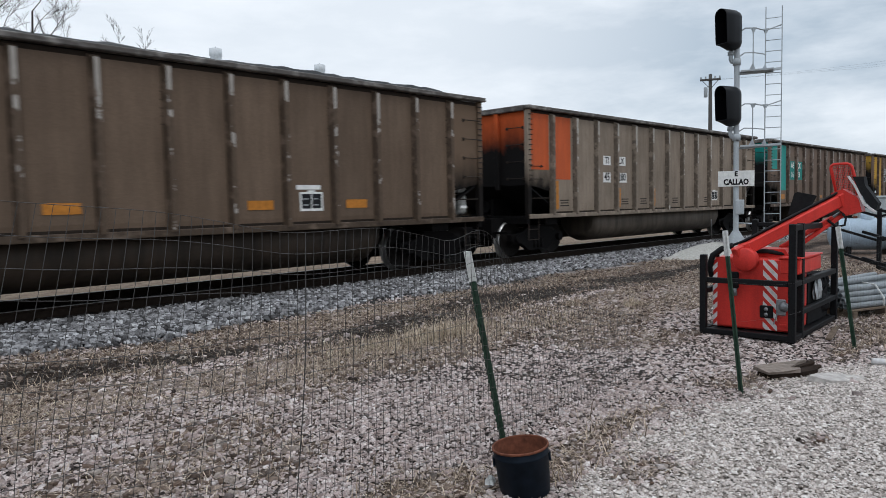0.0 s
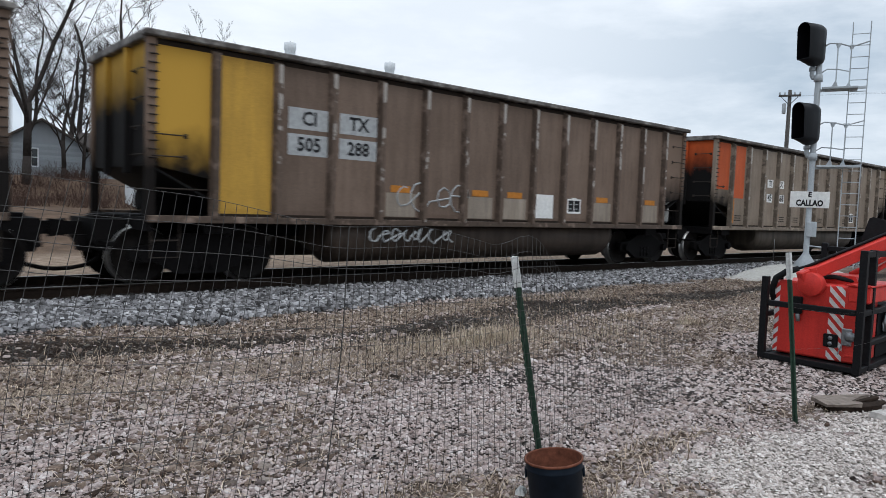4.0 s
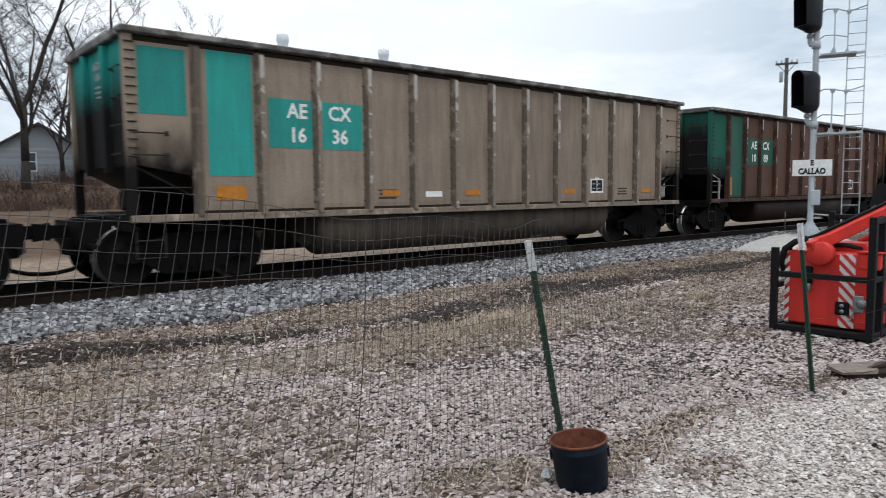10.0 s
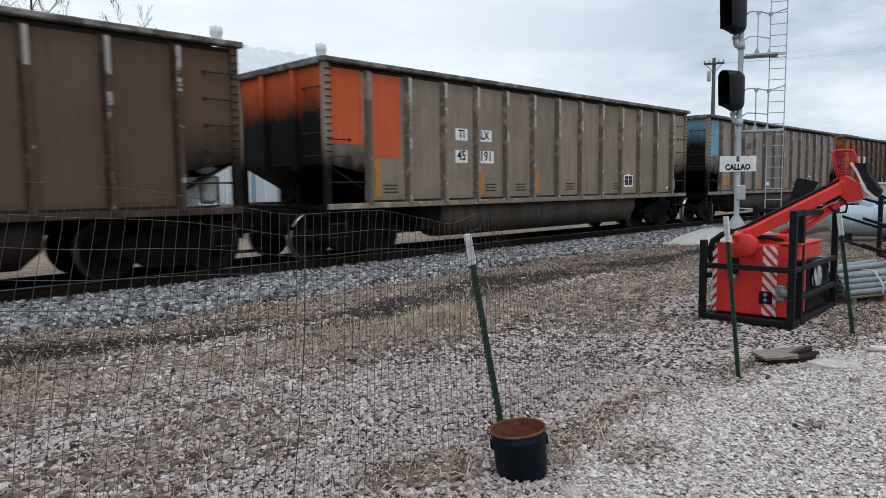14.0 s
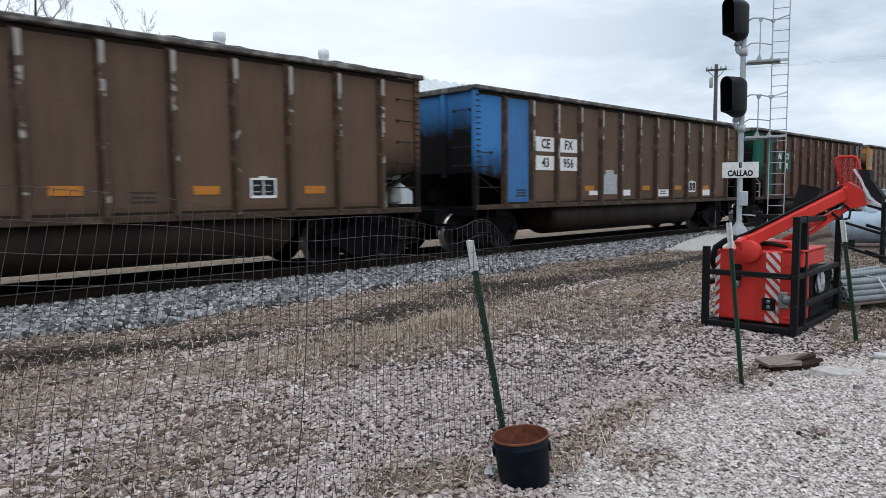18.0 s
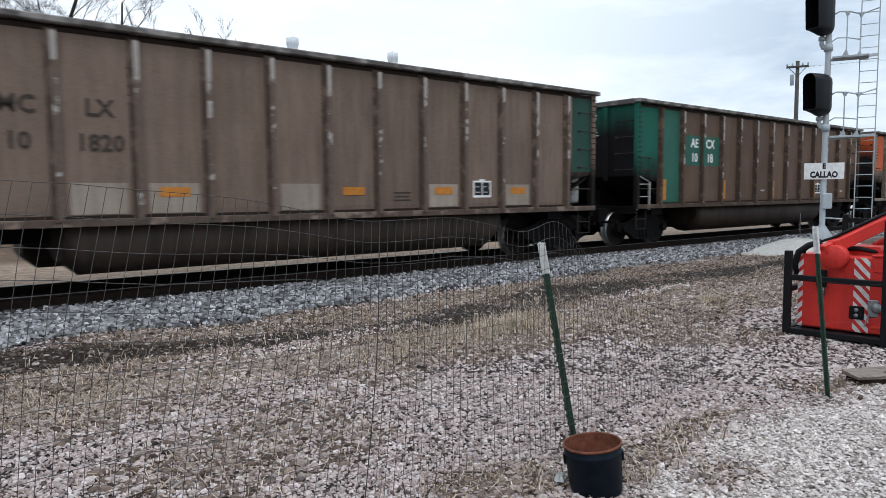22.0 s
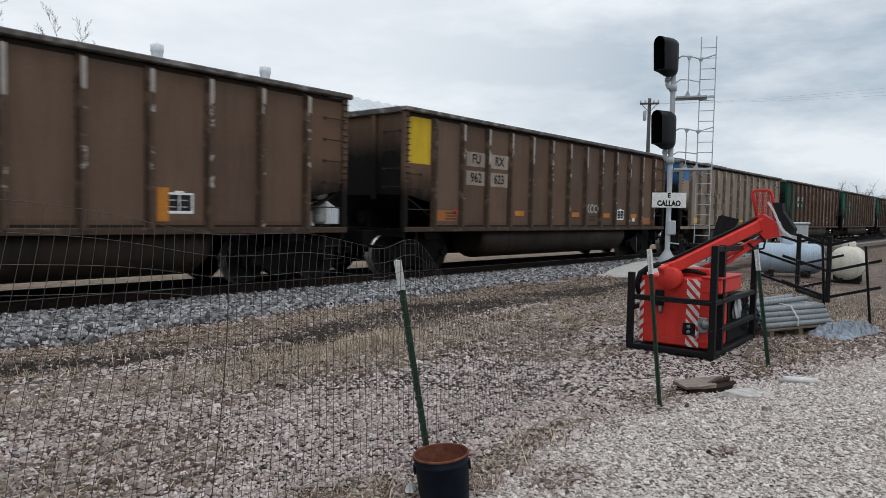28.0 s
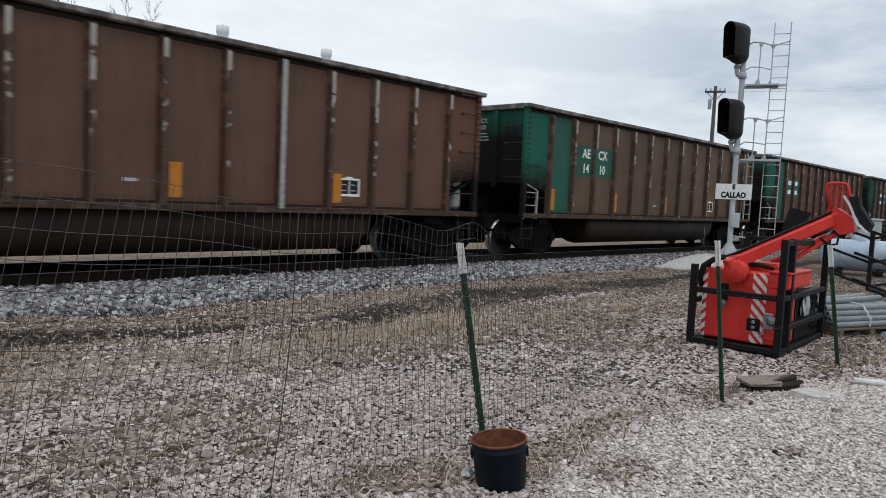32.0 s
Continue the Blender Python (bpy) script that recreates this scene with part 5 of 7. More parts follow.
CARS = [
    dict(number=-1, base="taupe", end="taupe", marks=[], label="dusty taupe coal gondola with worn side posts"),
    dict(number=0, base="olive", end="orange", marks=[], patches=reflectors((5, 8, 10), 1.45) + [(bay_x(9, 0.2), bay_x(9, 0.7), 1.72, 1.8, "white"), (6.6, 6.8, 1.3, 1.36, "white")], plate=2.62, label="dusty brown coal gondola with faded orange reflectors"),
    car_orange(1, "45280", "paletaupe"),
    car_teal(2, "1613"),
    car_boxed(3, ("CI", "TX"), ("505", "288"), "taupe", "yellow", "grey", zs=(2.78, 2.34), panels={0: "yellow", 1: "yellow"}, label="dusty taupe coal gondola with yellow end bays and pale scrawls",
              plate=2.56, bays=(), lines=(), scrawls=[(1.5, 0.6, -1.8, 1.55, 3), (2.2, 0.3, -2.1, 0.80, 5)], patches=[(bay_x(k, 0.16), bay_x(k, 0.84), 1.16, 1.61, "old") for k in (4, 6, 7, 10, 12)] + [(bay_x(k, 0.26), bay_x(k, 0.7), 1.62, 1.75, "orange_ref") for k in (4, 6, 7, 10, 12)] + [(bay_x(8, 0.16), bay_x(8, 0.72), 1.2, 1.74, "white")]),
    car_orange(4, "45268", "paletaupe"),
    car_teal(5, "1605"),
    car_green(6, "1331", ladder=True),
    car_teal(7, "1636", "paletaupe"),
    car_green(8, "1089"),
    car_boxed(9, ("CI", "TX"), ("505", "256"), "darktaupe", "yellow", "grey", zs=(2.78, 2.34), plate=2.52, bays=(4, 7), panels={0: "yellow", 1: "yellow"}, label="dark brown coal gondola with yellow end bays and grey number boxes", patches=[(-6.05, -5.5, 1.58, 1.78, "rustorange")]),
    car_orange(10, "45191"),
    car_boxed(11, ("WF", "AX"), ("60", "09"), "silver", "skyblue", None, zs=(2.80, 2.38), panels={}, patches=[(-7.16, -6.40, 2.4, 3.62, "skyblue"), (-6.0, -5.45, 1.34, 1.62, "orange_ref"), (bay_x(5, .3), bay_x(5, .7), 1.3, 1.42, "white"), (bay_x(10, .3), bay_x(10, .7), 1.3, 1.42, "white")], label="pale silver-grey coal gondola with a light blue corner"),
    car_boxed(12, ("CE", "FX"), ("43", "171"), "tan", "rustorange", "white", panels={0: "rustorange", 1: "rustorange"}, label="brown coal gondola with rust-orange end bays and white number boxes"),
    car_boxed(13, ("CE", "FX"), ("43", "956"), "tan", "blue", "white", panels={0: "blue", 1: "blue"}, painted_corner=True, label="brown coal gondola with bright blue end bays and paint-over patches",
              patches=[(bay_x(5, 0.12), bay_x(5, 0.88), 1.30, 1.86, "grey"), (bay_x(5, 0.3), bay_x(5, 0.7), 1.86, 1.98, "grey"), (bay_x(4, .5), bay_x(4, .9), 1.28, 1.4, "white"), (bay_x(6, .1), bay_x(6, .6), 1.25, 1.42, "white"), (bay_x(8, .1), bay_x(8, .9), 1.2, 1.42, "white"), (bay_x(11, .1), bay_x(11, .8), 1.2, 1.4, "white")]),
    car_green(14, "1391", ladder=True),
    car_boxed(15, ("MC", "LX"), ("10", "1820"), "taupe", "buff", None, zs=(2.62, 2.14), panels={0: "buff"}, painted_corner=True, label="dusty taupe coal gondola with buff-yellow end and dull lettering",
              patches=[(-7.05, -6.4, 2.65, 3.25, "old"), (-5.9, -5.42, 1.55, 1.75, "orange_ref")] + [(bay_x(k, 0.15), bay_x(k, 0.85), 1.16, 1.6, "old") for k in (1, 3, 4, 6, 9, 11)] + [(6.5, 7.2, 1.9, 3.6, "darkgreen")]),
    dict(car_green(16, "1018", base="tan"), extra_patches=[(bay_x(12, 0.06), bay_x(12, 0.06) + 0.17, 1.2, 2.05, "orange_ref"), (bay_x(12, 0.42), bay_x(12, 0.62), 1.38, 1.43, "grey")]),
    car_orange(17, "45231"),
    car_green(18, "1104", base="tan", flat=True),
    car_green(19, "1214", base="tan"),
    car_boxed(20, ("FU", "RX"), ("962", "623"), "tan", "tan", "old", zs=(2.80, 2.33), panels={}, patches=[(-7.16, -6.40, 2.55, 3.6, "bright_yellow"), (-6.12, -5.4, 1.25, 1.5, "rustorange"), (bay_x(1, .75), bay_x(1, .9), 1.4, 1.52, "red"), (bay_x(11, 0.4), bay_x(11, 0.6), 1.28, 1.4, "white"), (bay_x(12, .1), bay_x(12, .25), 1.35, 1.45, "red"), (bay_x(12, 0.3), bay_x(12, 0.85), 1.2, 1.42, "rustorange")], label="brown coal gondola with a yellow corner patch and small scrawl",
              extra_marks=[("KCCO", 1.72, 1.66, 0.28, M_GREYBOX)]),
    car_boxed(21, ("W", "F"), ("9", "4"), "paletaupe", "blue", None, xs=(-4.40, -3.74), zs=(2.45, 1.98), panels={}, lines=(), bays=(), extra_marks=[("A", -3.27, 2.45, 0.24, M_DULL), ("X", -2.64, 2.45, 0.24, M_DULL), ("0", -3.32, 1.98, 0.24, M_DULL), ("2", -2.74, 1.98, 0.24, M_DULL), ("3", -2.27, 1.98, 0.24, M_DULL)], patches=[(-7.16, -6.40, 3.0, 3.62, "blue"), (-6.95, -6.6, 1.9, 2.0, "dull"), (-5.75, -5.31, 1.25, 1.47, "yellow_ref"), (bay_x(4, .12), bay_x(4, .58), 1.25, 1.38, "yellow_ref"), (bay_x(7, .42), bay_x(7, .88), 1.3, 1.42, "yellow_ref"), (bay_x(9, .3), bay_x(9, .7), 1.3, 1.42, "yellow_ref"), (bay_x(12, .2), bay_x(12, .6), 1.3, 1.5, "yellow_ref")], label="dusty taupe coal gondola with a blue upper corner and dull lettering"),
    dict(car_green(22, "1434", "darkgreen", "umber"), bright_post=True),
    car_green(23, "1410", "green", "tan", ladder=True),
    car_green(24, "", "green"),
    car_green(25, "", "darkgreen"),
    car_green(26, "", "green"),
]


def train_at(t):
    """How far the train has rolled by t seconds; it gathers speed slowly."""
    return 10.6993 * t + 0.01746 * t * t - 0.00002246 * t ** 3


TRAIN = [(spec["number"], freight_car(spec)) for spec in CARS]
for number, car in TRAIN:
    car.matrix_basis = pose(5.0975 + number * CAR_PITCH, RAIL_Y, RAIL_TOP)

# ---- fence: steel T-posts with sagging welded wire ----
M_GREEN = plain("green_post_paint", (0.030, 0.062, 0.040), 0.6, 0, 40, 0.45)
M_TIP = plain("white_post_tip", (0.62, 0.62, 0.60), 0.6, 0, 40, 0.25)
M_WIRE = plain("galvanised_wire", (0.070, 0.066, 0.063), 0.5, 0.3, 60, 0.3)
fence = thing("wire_fence", "sagging welded wire fence on leaning green steel posts", "fence")


def t_post(bm, length, z0=-0.05):
    box(bm, -0.018, 0.018, -0.003, 0.003, z0, length)
    box(bm, -0.003, 0.003, 0.003, 0.032, z0, length)
    z = 0.08
    while z < length - 0.02:
        box(bm, -0.009, 0.009, -0.011, -0.003, z, z + 0.022)
        z += 0.055


def post_tip(bm, z0, z1):
    box(bm, -0.021, 0.021, -0.006, 0.006, z0, z1)
    box(bm, -0.006, 0.006, 0.006, 0.036, z0, z1)


M_DARKPOST = plain("dark_post_steel", (0.020, 0.021, 0.021), 0.6, 0.2, 30, 0.4)
for base, top, tip in (((3.755, 2.865, 0), (3.497, 2.917, 1.257), 0.19), ((5.825, 2.115, 0), (5.807, 2.244, 1.30), 0.20), ((8.26, 1.925, 0), (8.195, 2.08, 1.24), 0.22), ((11.4, 2.0, 0), (11.4, 2.08, 1.32), 0.0), ((12.17, 1.55, 0), (12.18, 1.66, 1.21), 0.0)):
    d = Vector(top) - Vector(base)
    m = Matrix.Translation(base) @ d.to_track_quat("Z", "Y").to_matrix().to_4x4() @ pose(0, 0, 0, 0, 0, -52)
    near = base[0] < 10
    p = part("fence_post", built(t_post, d.length), M_GREEN if near else M_DARKPOST, fence, "green studded steel T-post leaning in the gravel" if near else "dark bare steel T-post", at=m)
    if tip:
        part("post_tip", built(post_tip, d.length - tip, d.length + 0.004), M_TIP, p, "white painted tip")

FX = [-1.6, 0.0, 0.85, 1.2, 1.65, 2.05, 2.32, 2.63, 3.1, 3.22, 3.34, 3.46, 3.58, 3.7, 3.85, 4.05, 4.4, 4.9, 5.4, 5.8]
FZ = [1.66, 1.66, 1.62, 1.57, 1.51, 1.46, 1.45, 1.435, 1.37, 1.35, 1.37, 1.40, 1.40, 1.34, 1.24, 1.12, 0.95, 0.74, 0.58, 0.52]
FY = [0, 0, 0, 0, 0, 0, 0, 0, 0.02, 0.03, 0.03, 0.03, 0.04, 0.06, 0.10, 0.16, 0.22, 0.25, 0.2, 0.1]


def fence_point(x, f):
    """A place on the wire sheet: x along the line, f from the ground (0) to the top wire (1)."""
    top, lean = np.interp(x, FX, FZ), np.interp(x, FX, FY)
    y = 2.45 + 0.1 * x + lean * f ** 1.5 + 0.02 * math.sin(x * 2.3) * f
    x -= 0.22 * min(1.0, max(0.0, (3.1 - x) / 1.5)) * (1 - f)
    return (x + (0.03 * math.sin(x * 3.1 + f * 4) + (0.10 * max(0, x - 3.4)) * f) * f, y, 0.015 + (top - 0.015) * f + 0.012 * math.sin(x * 5 + f * 7))


def wire_run(bm, pts, r=0.0013):
    """A three-sided wire through points."""
    rings = []
    for i, p in enumerate(pts):
        a, b = Vector(pts[max(0, i - 1)]), Vector(pts[min(len(pts) - 1, i + 1)])
        d = (b - a).normalized()
        s = d.orthogonal().normalized()
        u = d.cross(s)
        rings.append([bm.verts.new(Vector(p) + (s * math.cos(k * 2.094) + u * math.sin(k * 2.094)) * r) for k in range(3)])
    for a, b in zip(rings, rings[1:]):
        for k in range(3):
            bm.faces.new((a[k], a[(k + 1) % 3], b[(k + 1) % 3], b[k]))


def wire_sheet(bm):
    x = -1.5
    k = 0
    while x < 5.8:
        wire_run(bm, [fence_point(x, f) for f in np.linspace(0, 1, 13)], 0.0014 if k != 72 else 0.0030)
        x += 0.0508
        k += 1
    for j in range(16):
        f = j / 15
        wire_run(bm, [fence_point(q, f) for q in np.arange(-1.5, 5.82, 0.09)], 0.0015)


tagged(part("wire_mesh", built(wire_sheet), M_WIRE, fence, "sagging galvanised wire grid"), kind="stuff")


def wire_sheet_far(bm):
    """The next bays, strung between the farther posts."""
    pts = [(5.83, 2.2, 1.2), (8.32, 2.06, 1.2), (11.4, 2.03, 1.22), (12.17, 1.6, 1.15), (14.5, 1.2, 1.15)]
    for p, q in zip(pts, pts[1:]):
        p, q = Vector(p), Vector(q)
        n = int((q - p).length / 0.1)
        at = lambda u, f: (p.x + (q.x - p.x) * u, p.y + (q.y - p.y) * u + 0.03 * math.sin(u * 9) * f, (0.02 + (p.z + (q.z - p.z) * u - 0.16 * math.sin(u * math.pi)) * f))
        bay = p.x < 6
        for i in range(0 if bay else n + 1):
            wire_run(bm, [at(i / n, f) for f in (0, 0.25, 0.5, 0.75, 1)], 0.0006)
        for j in (5, 8) if bay else range(12):
            wire_run(bm, [at(u, j / 11) for u in np.linspace(0, 1, 14)], 0.0007)


tagged(part("wire_mesh", built(wire_sheet_far), M_WIRE, fence), kind="stuff")
loop = bmesh.new()
wire_run(loop, [(5.78 + 0.11 * math.cos(a) - 0.1, 2.3 + 0.05 * math.cos(a), 1.30 + 0.10 * math.sin(a)) for a in np.linspace(-0.4, 3.6, 14)], 0.0025)
part("tie_wire", loop, M_WIRE, fence, "loose loop of tie wire")

def crumpled(bm, w, d, h, seed):
    """Bunched sheeting: sharp ridges and folds over a low heap."""
    rows = []
    for i in range(64):
        row = []
        for j in range(30):
            u, v = i / 63 - 0.5, j / 29 - 0.5
            rag = 0.10 * noise.noise((u * 6, v * 6, seed + 1))
            e = max(0.0, 1 - (2 * abs(u) + rag) ** 4) * max(0.0, 1 - (2 * abs(v) + rag) ** 4)
            fold = 1 - abs(noise.noise((u * 7 + v * 3, v * 5, seed))) * 2.2
            fine = 1 - abs(noise.noise((u * 24, v * 15 + u * 8, seed + 5))) * 2.4
            z = e * (h * max(0.0, 0.15 + 0.85 * fold) + 0.5 * h * fine) + 0.012
            row.append(bm.verts.new((u * w * (1 + 0.25 * noise.noise((v * 3, seed, 0))) + 0.06 * w * noise.noise((u * 5, v * 5, seed + 3)), v * d + 0.2 * d * noise.noise((u * 5, v * 4, seed + 7)), max(0.008, z))))
        rows.append(row)
    for a, b in zip(rows, rows[1:]):
        for j in range(29):
            bm.faces.new((a[j], b[j], b[j + 1], a[j + 1]))


# ---- bucket by the fence post ----
M_BUCKET = plain("dark_enamel", (0.008, 0.013, 0.021), 0.5, 0, 14, 0.5)
M_RUST = plain("rusty_steel", (0.16, 0.055, 0.03), 0.85, 0, 25, 0.5, 0.4)
bucket = thing("bucket", "dark rusty metal bucket with a red-brown rim on the gravel", "bucket", at=pose(3.222, 2.252, -0.012, 0, -6, -48) @ Matrix.Diagonal((1.04, 1.04, 1.03, 1)))
part("body", built(lathe, [(0.0, 0.004), (0.122, 0.004), (0.128, 0.012), (0.132, 0.06), (0.134, 0.062), (0.141, 0.212), (0.1435, 0.214), (0.1435, 0.224), (0.142, 0.226), (0.144, 0.258)], n=40), M_BUCKET, bucket)
part("lining", built(lathe, [(0.141, 0.259), (0.138, 0.22), (0.128, 0.03), (0.0, 0.03)], n=40), M_RUST, bucket, "rust-red inside")
part("rim", built(lathe, [(0.141, 0.253), (0.147, 0.253), (0.149, 0.259), (0.147, 0.265), (0.141, 0.265), (0.139, 0.259), (0.141, 0.253)], n=40), M_RUST, bucket, "rolled rusty rim")
for s in (-1, 1):
    part("lug", built(box, s * 0.145 - 0.006, s * 0.145 + 0.006, -0.02, 0.02, 0.165, 0.215, 0.003), M_BUCKET, bucket)

single("paper_scrap", built(crumpled, 0.075, 0.05, 0.03, 9.0), M_TIP, "crumpled white paper scrap beside the bucket", "litter", at=pose(3.135, 2.43, 0.012, 0, 0, 30))

# ---- red crane attachment in its black steel cradle ----
M_RED = weathered("machine_red", (0.62, 0.042, 0.032), dirt=(0.22, 0.022, 0.018), amount=0.3, rough=0.42, scale=1.6, vary=0.02)
M_CAGE = plain("black_cage_paint", (0.012, 0.012, 0.013), 0.5, 0, 40, 0.4)
M_RUBBER = plain("black_rubber", (0.018, 0.018, 0.019), 0.75, 0, 30, 0.3)
M_STEELBOX = plain("bare_steel", (0.30, 0.31, 0.32), 0.4, 0.7, 40, 0.3)
M_STRIPE = plain("white_stripe", (0.66, 0.63, 0.62), 0.55, 0, 20, 0.2)
crane = thing("crane_attachment", "red hydraulic crane attachment with hazard stripes in a black steel cradle", "machine", at=pose(8.06, 3.46, 0.0, 0, 0, -87.5))
W, D = 1.01, 1.82
for x, y, h in ((0.03, 0.03, 0.92), (W - 0.03, 0.03, 1.27), (0.03, D - 0.03, 1.27), (W - 0.03, D - 0.03, 1.25), (W - 0.03, 0.32, 1.27)):
    part("cradle_post", built(box, x - 0.035, x + 0.035, y - 0.035, y + 0.035, 0.0, h, 0.006), M_CAGE, crane)
for p, q in (((0, 0.03, 0.045), (W, 0.03, 0.045)), ((0, D - 0.03, 0.045), (W, D - 0.03, 0.045)), ((0.03, 0.07, 0.045), (0.03, D - 0.07, 0.045)), ((W - 0.03, 0.07, 0.045), (W - 0.03, D - 0.07, 0.045)), ((0.07, 0.03, 0.63), (W - 0.07, 0.03, 0.63)), ((W - 0.03, 0.07, 0.63), (W - 0.03, 0.285, 0.63)), ((W - 0.03, 0.355, 0.63), (W - 0.03, D - 0.07, 0.63)), ((W - 0.03, 0.07, 1.23), (W - 0.03, 0.285, 1.23)), ((W - 0.03, 0.355, 1.23), (W - 0.03, D - 0.07, 1.21)), ((0.03, 0.07, 0.5), (0.03, D - 0.07, 0.5)), ((0.07, D - 0.03, 1.2), (W - 0.07, D - 0.03, 1.2)), ((W - 0.03, 0.36, 0.30), (W - 0.03, D - 0.07, 0.30))):
    part("cradle_rail", built(beam, p, q, 0.06, 0.06, bevel=0.006), M_CAGE, crane)
housing = part("housing", built(box, 0.07, 0.93, 0.20, 0.78, 0.075, 0.88, 0.02), M_RED, crane, "red sheet steel housing")
top_hat = bmesh.new()
prism(top_hat, [(0.42, 0.86), (0.86, 0.86), (0.80, 0.975), (0.50, 0.975)], 0.40, 0.76)
part("housing_top", top_hat, M_RED, crane)
tank = part("side_tank", built(box, 0.80, 1.005, 0.192, 1.06, 0.715, 0.885, 0.015), M_RED, crane, "red side tank with a turned lip")
part("lip", built(box, 0.79, 1.018, 0.182, 1.07, 0.885, 0.905, 0.004), M_RED, tank)


def cut_band(poly, lo, hi):
    """Keeps the part of a polygon between two heights."""
    for lim, sign in ((lo, 1), (hi, -1)):
        out = []
        for (a, b), (c, d) in zip(poly, poly[1:] + poly[:1]):
            ina, inc = sign * (b - lim) >= 0, sign * (d - lim) >= 0
            if ina:
                out.append((a, b))
            if ina != inc:
                f = (lim - b) / (d - b)
                out.append((a + (c - a) * f, lim))
        poly = out
        if not poly:
            return poly
    return poly


for k in range(9):
    z = 0.02 + k * 0.115
    band = cut_band([(0.63, z + 0.10), (0.78, z - 0.06), (0.78, z), (0.63, z + 0.16)], 0.085, 0.87)
    if len(band) > 2:
        part("hazard_stripe", built(prism, band, 0.195, 0.2), M_STRIPE, crane, "white diagonal hazard stripe")
    band = cut_band([(0.073, z), (0.125, z + 0.055), (0.125, z + 0.115), (0.073, z + 0.06)], 0.085, 0.87)
    if len(band) > 2:
        part("hazard_stripe", built(prism, band, 0.195, 0.2), M_STRIPE, crane, "white diagonal hazard stripe")
    band = cut_band([(0.23, z), (0.33, z + 0.10), (0.33, z + 0.16), (0.23, z + 0.06)], 0.085, 0.87)
    if len(band) > 2:
        part("hazard_stripe", built(prism, band, 0.065, 0.07, "x"), M_STRIPE, crane, "white diagonal hazard stripe")
part("tail_light", built(box, 0.60, 0.74, 0.175, 0.205, 0.22, 0.36, 0.01), M_CAGE, crane, "square black lamp unit")
for z in (0.26, 0.32):
    part("lamp_lens", built(lathe, [(0.0, 0.0), (0.022, 0.0), (0.022, 0.008)], (0.67, 0.168, z), "y", 14), M_STEELBOX, crane)
part("latch_plate", built(box, 0.77, 0.87, 0.182, 0.202, 0.26, 0.44, 0.008), M_STEELBOX, crane, "bare steel latch plate")
part("latch_knob", built(lathe, [(0.0, -0.04), (0.05, -0.04), (0.055, -0.02), (0.05, 0.0)], (0.86, 0.182, 0.36), "y", 16), M_STEELBOX, crane, "round steel latch")
part("latch_lever", built(beam, (0.79, 0.178, 0.28), (0.75, 0.17, 0.16), 0.02, 0.012), M_STEELBOX, crane)
part("reflector", built(box, 0.80, 0.89, 0.192, 0.201, 0.14, 0.165, 0.003), M_RED, crane)
part("socket_box", built(box, 0.27, 0.37, 0.16, 0.205, 0.53, 0.72, 0.012), M_CAGE, crane, "black socket box with hanging plug")
part("hanging_plug", built(tube, (0.33, 0.175, 0.53), (0.34, 0.172, 0.45), 0.025, 0.022), M_STEELBOX, crane)
# boom in the machine's own space
A, B = Vector((0.389, 0.103, 0.943)), Vector((1.194, 1.249, 1.532))
part("boom", built(beam, A - (B - A) * 0.03, B, 0.10, 0.135, bevel=0.012), M_RED, crane, "long red box-section boom")
for f in (0.04, 0.93):
    part("boom_collar", built(beam, A.lerp(B, f), A.lerp(B, f + 0.05), 0.115, 0.15, bevel=0.008), M_RED, crane)
part("boom_cheek", built(lathe, [(0.0, -0.06), (0.118, -0.06), (0.128, -0.045), (0.128, 0.06), (0.115, 0.07), (0.0, 0.07)], (0.466, 0.12, 0.87), "y", 28), M_RED, crane, "round red pivot cheek")
part("ram", built(tube, (0.66, 0.72, 0.97), (1.08, 1.20, 1.30), 0.030, n=14), M_RED, crane, "red hydraulic ram")
part("ram_rod", built(tube, (1.06, 1.18, 1.285), (1.19, 1.32, 1.39), 0.020, n=12), M_STEELBOX, crane)
part("lower_arm", built(beam, (0.78, 0.86, 0.97), (1.20, 1.30, 1.36), 0.05, 0.05, bevel=0.01), M_RED, crane)
head = bmesh.new()
prism(head, [(1.07, 1.59), (1.19, 1.635), (1.35, 1.53), (1.39, 1.375), (1.24, 1.33), (1.10, 1.44)], 1.17, 1.36)
part("boom_head", head, M_RED, crane, "red boom head casting")
# loop guard on the boom head
guard = part("guard_frame", built(polytube, [(1.10, 1.32, 1.56), (1.03, 1.32, 1.88), (1.035, 1.32, 1.91), (1.06, 1.32, 1.93), (1.20, 1.32, 1.93), (1.235, 1.32, 1.915), (1.25, 1.32, 1.89), (1.30, 1.32, 1.70), (1.31, 1.32, 1.56)], 0.017, 8), M_RED, crane, "red loop guard with mesh panel")
mg = bmesh.new()
for k in range(12):
    f = (k + 0.5) / 12
    wire_run(mg, [(1.10 + 0.20 * f, 1.32, 1.58), (1.035 + 0.205 * f, 1.32, 1.92)], 0.003)
for k in range(17):
    z = 1.58 + 0.02 * k
    wire_run(mg, [(1.10 - 0.07 * (z - 1.56) / 0.33, 1.32, z), (1.31 - 0.06 * (z - 1.56) / 0.33, 1.32, z)], 0.003)
part("guard_mesh", mg, M_RED, guard)
pad = bmesh.new()
prism(pad, [(1.29, 1.775), (1.40, 1.77), (1.415, 1.67), (1.55, 1.465), (1.525, 1.39), (1.43, 1.47), (1.33, 1.68)], 1.165, 1.34)
part("swing_plate", pad, M_RUBBER, crane, "black rubber plate with pale edge")
edge = bmesh.new()
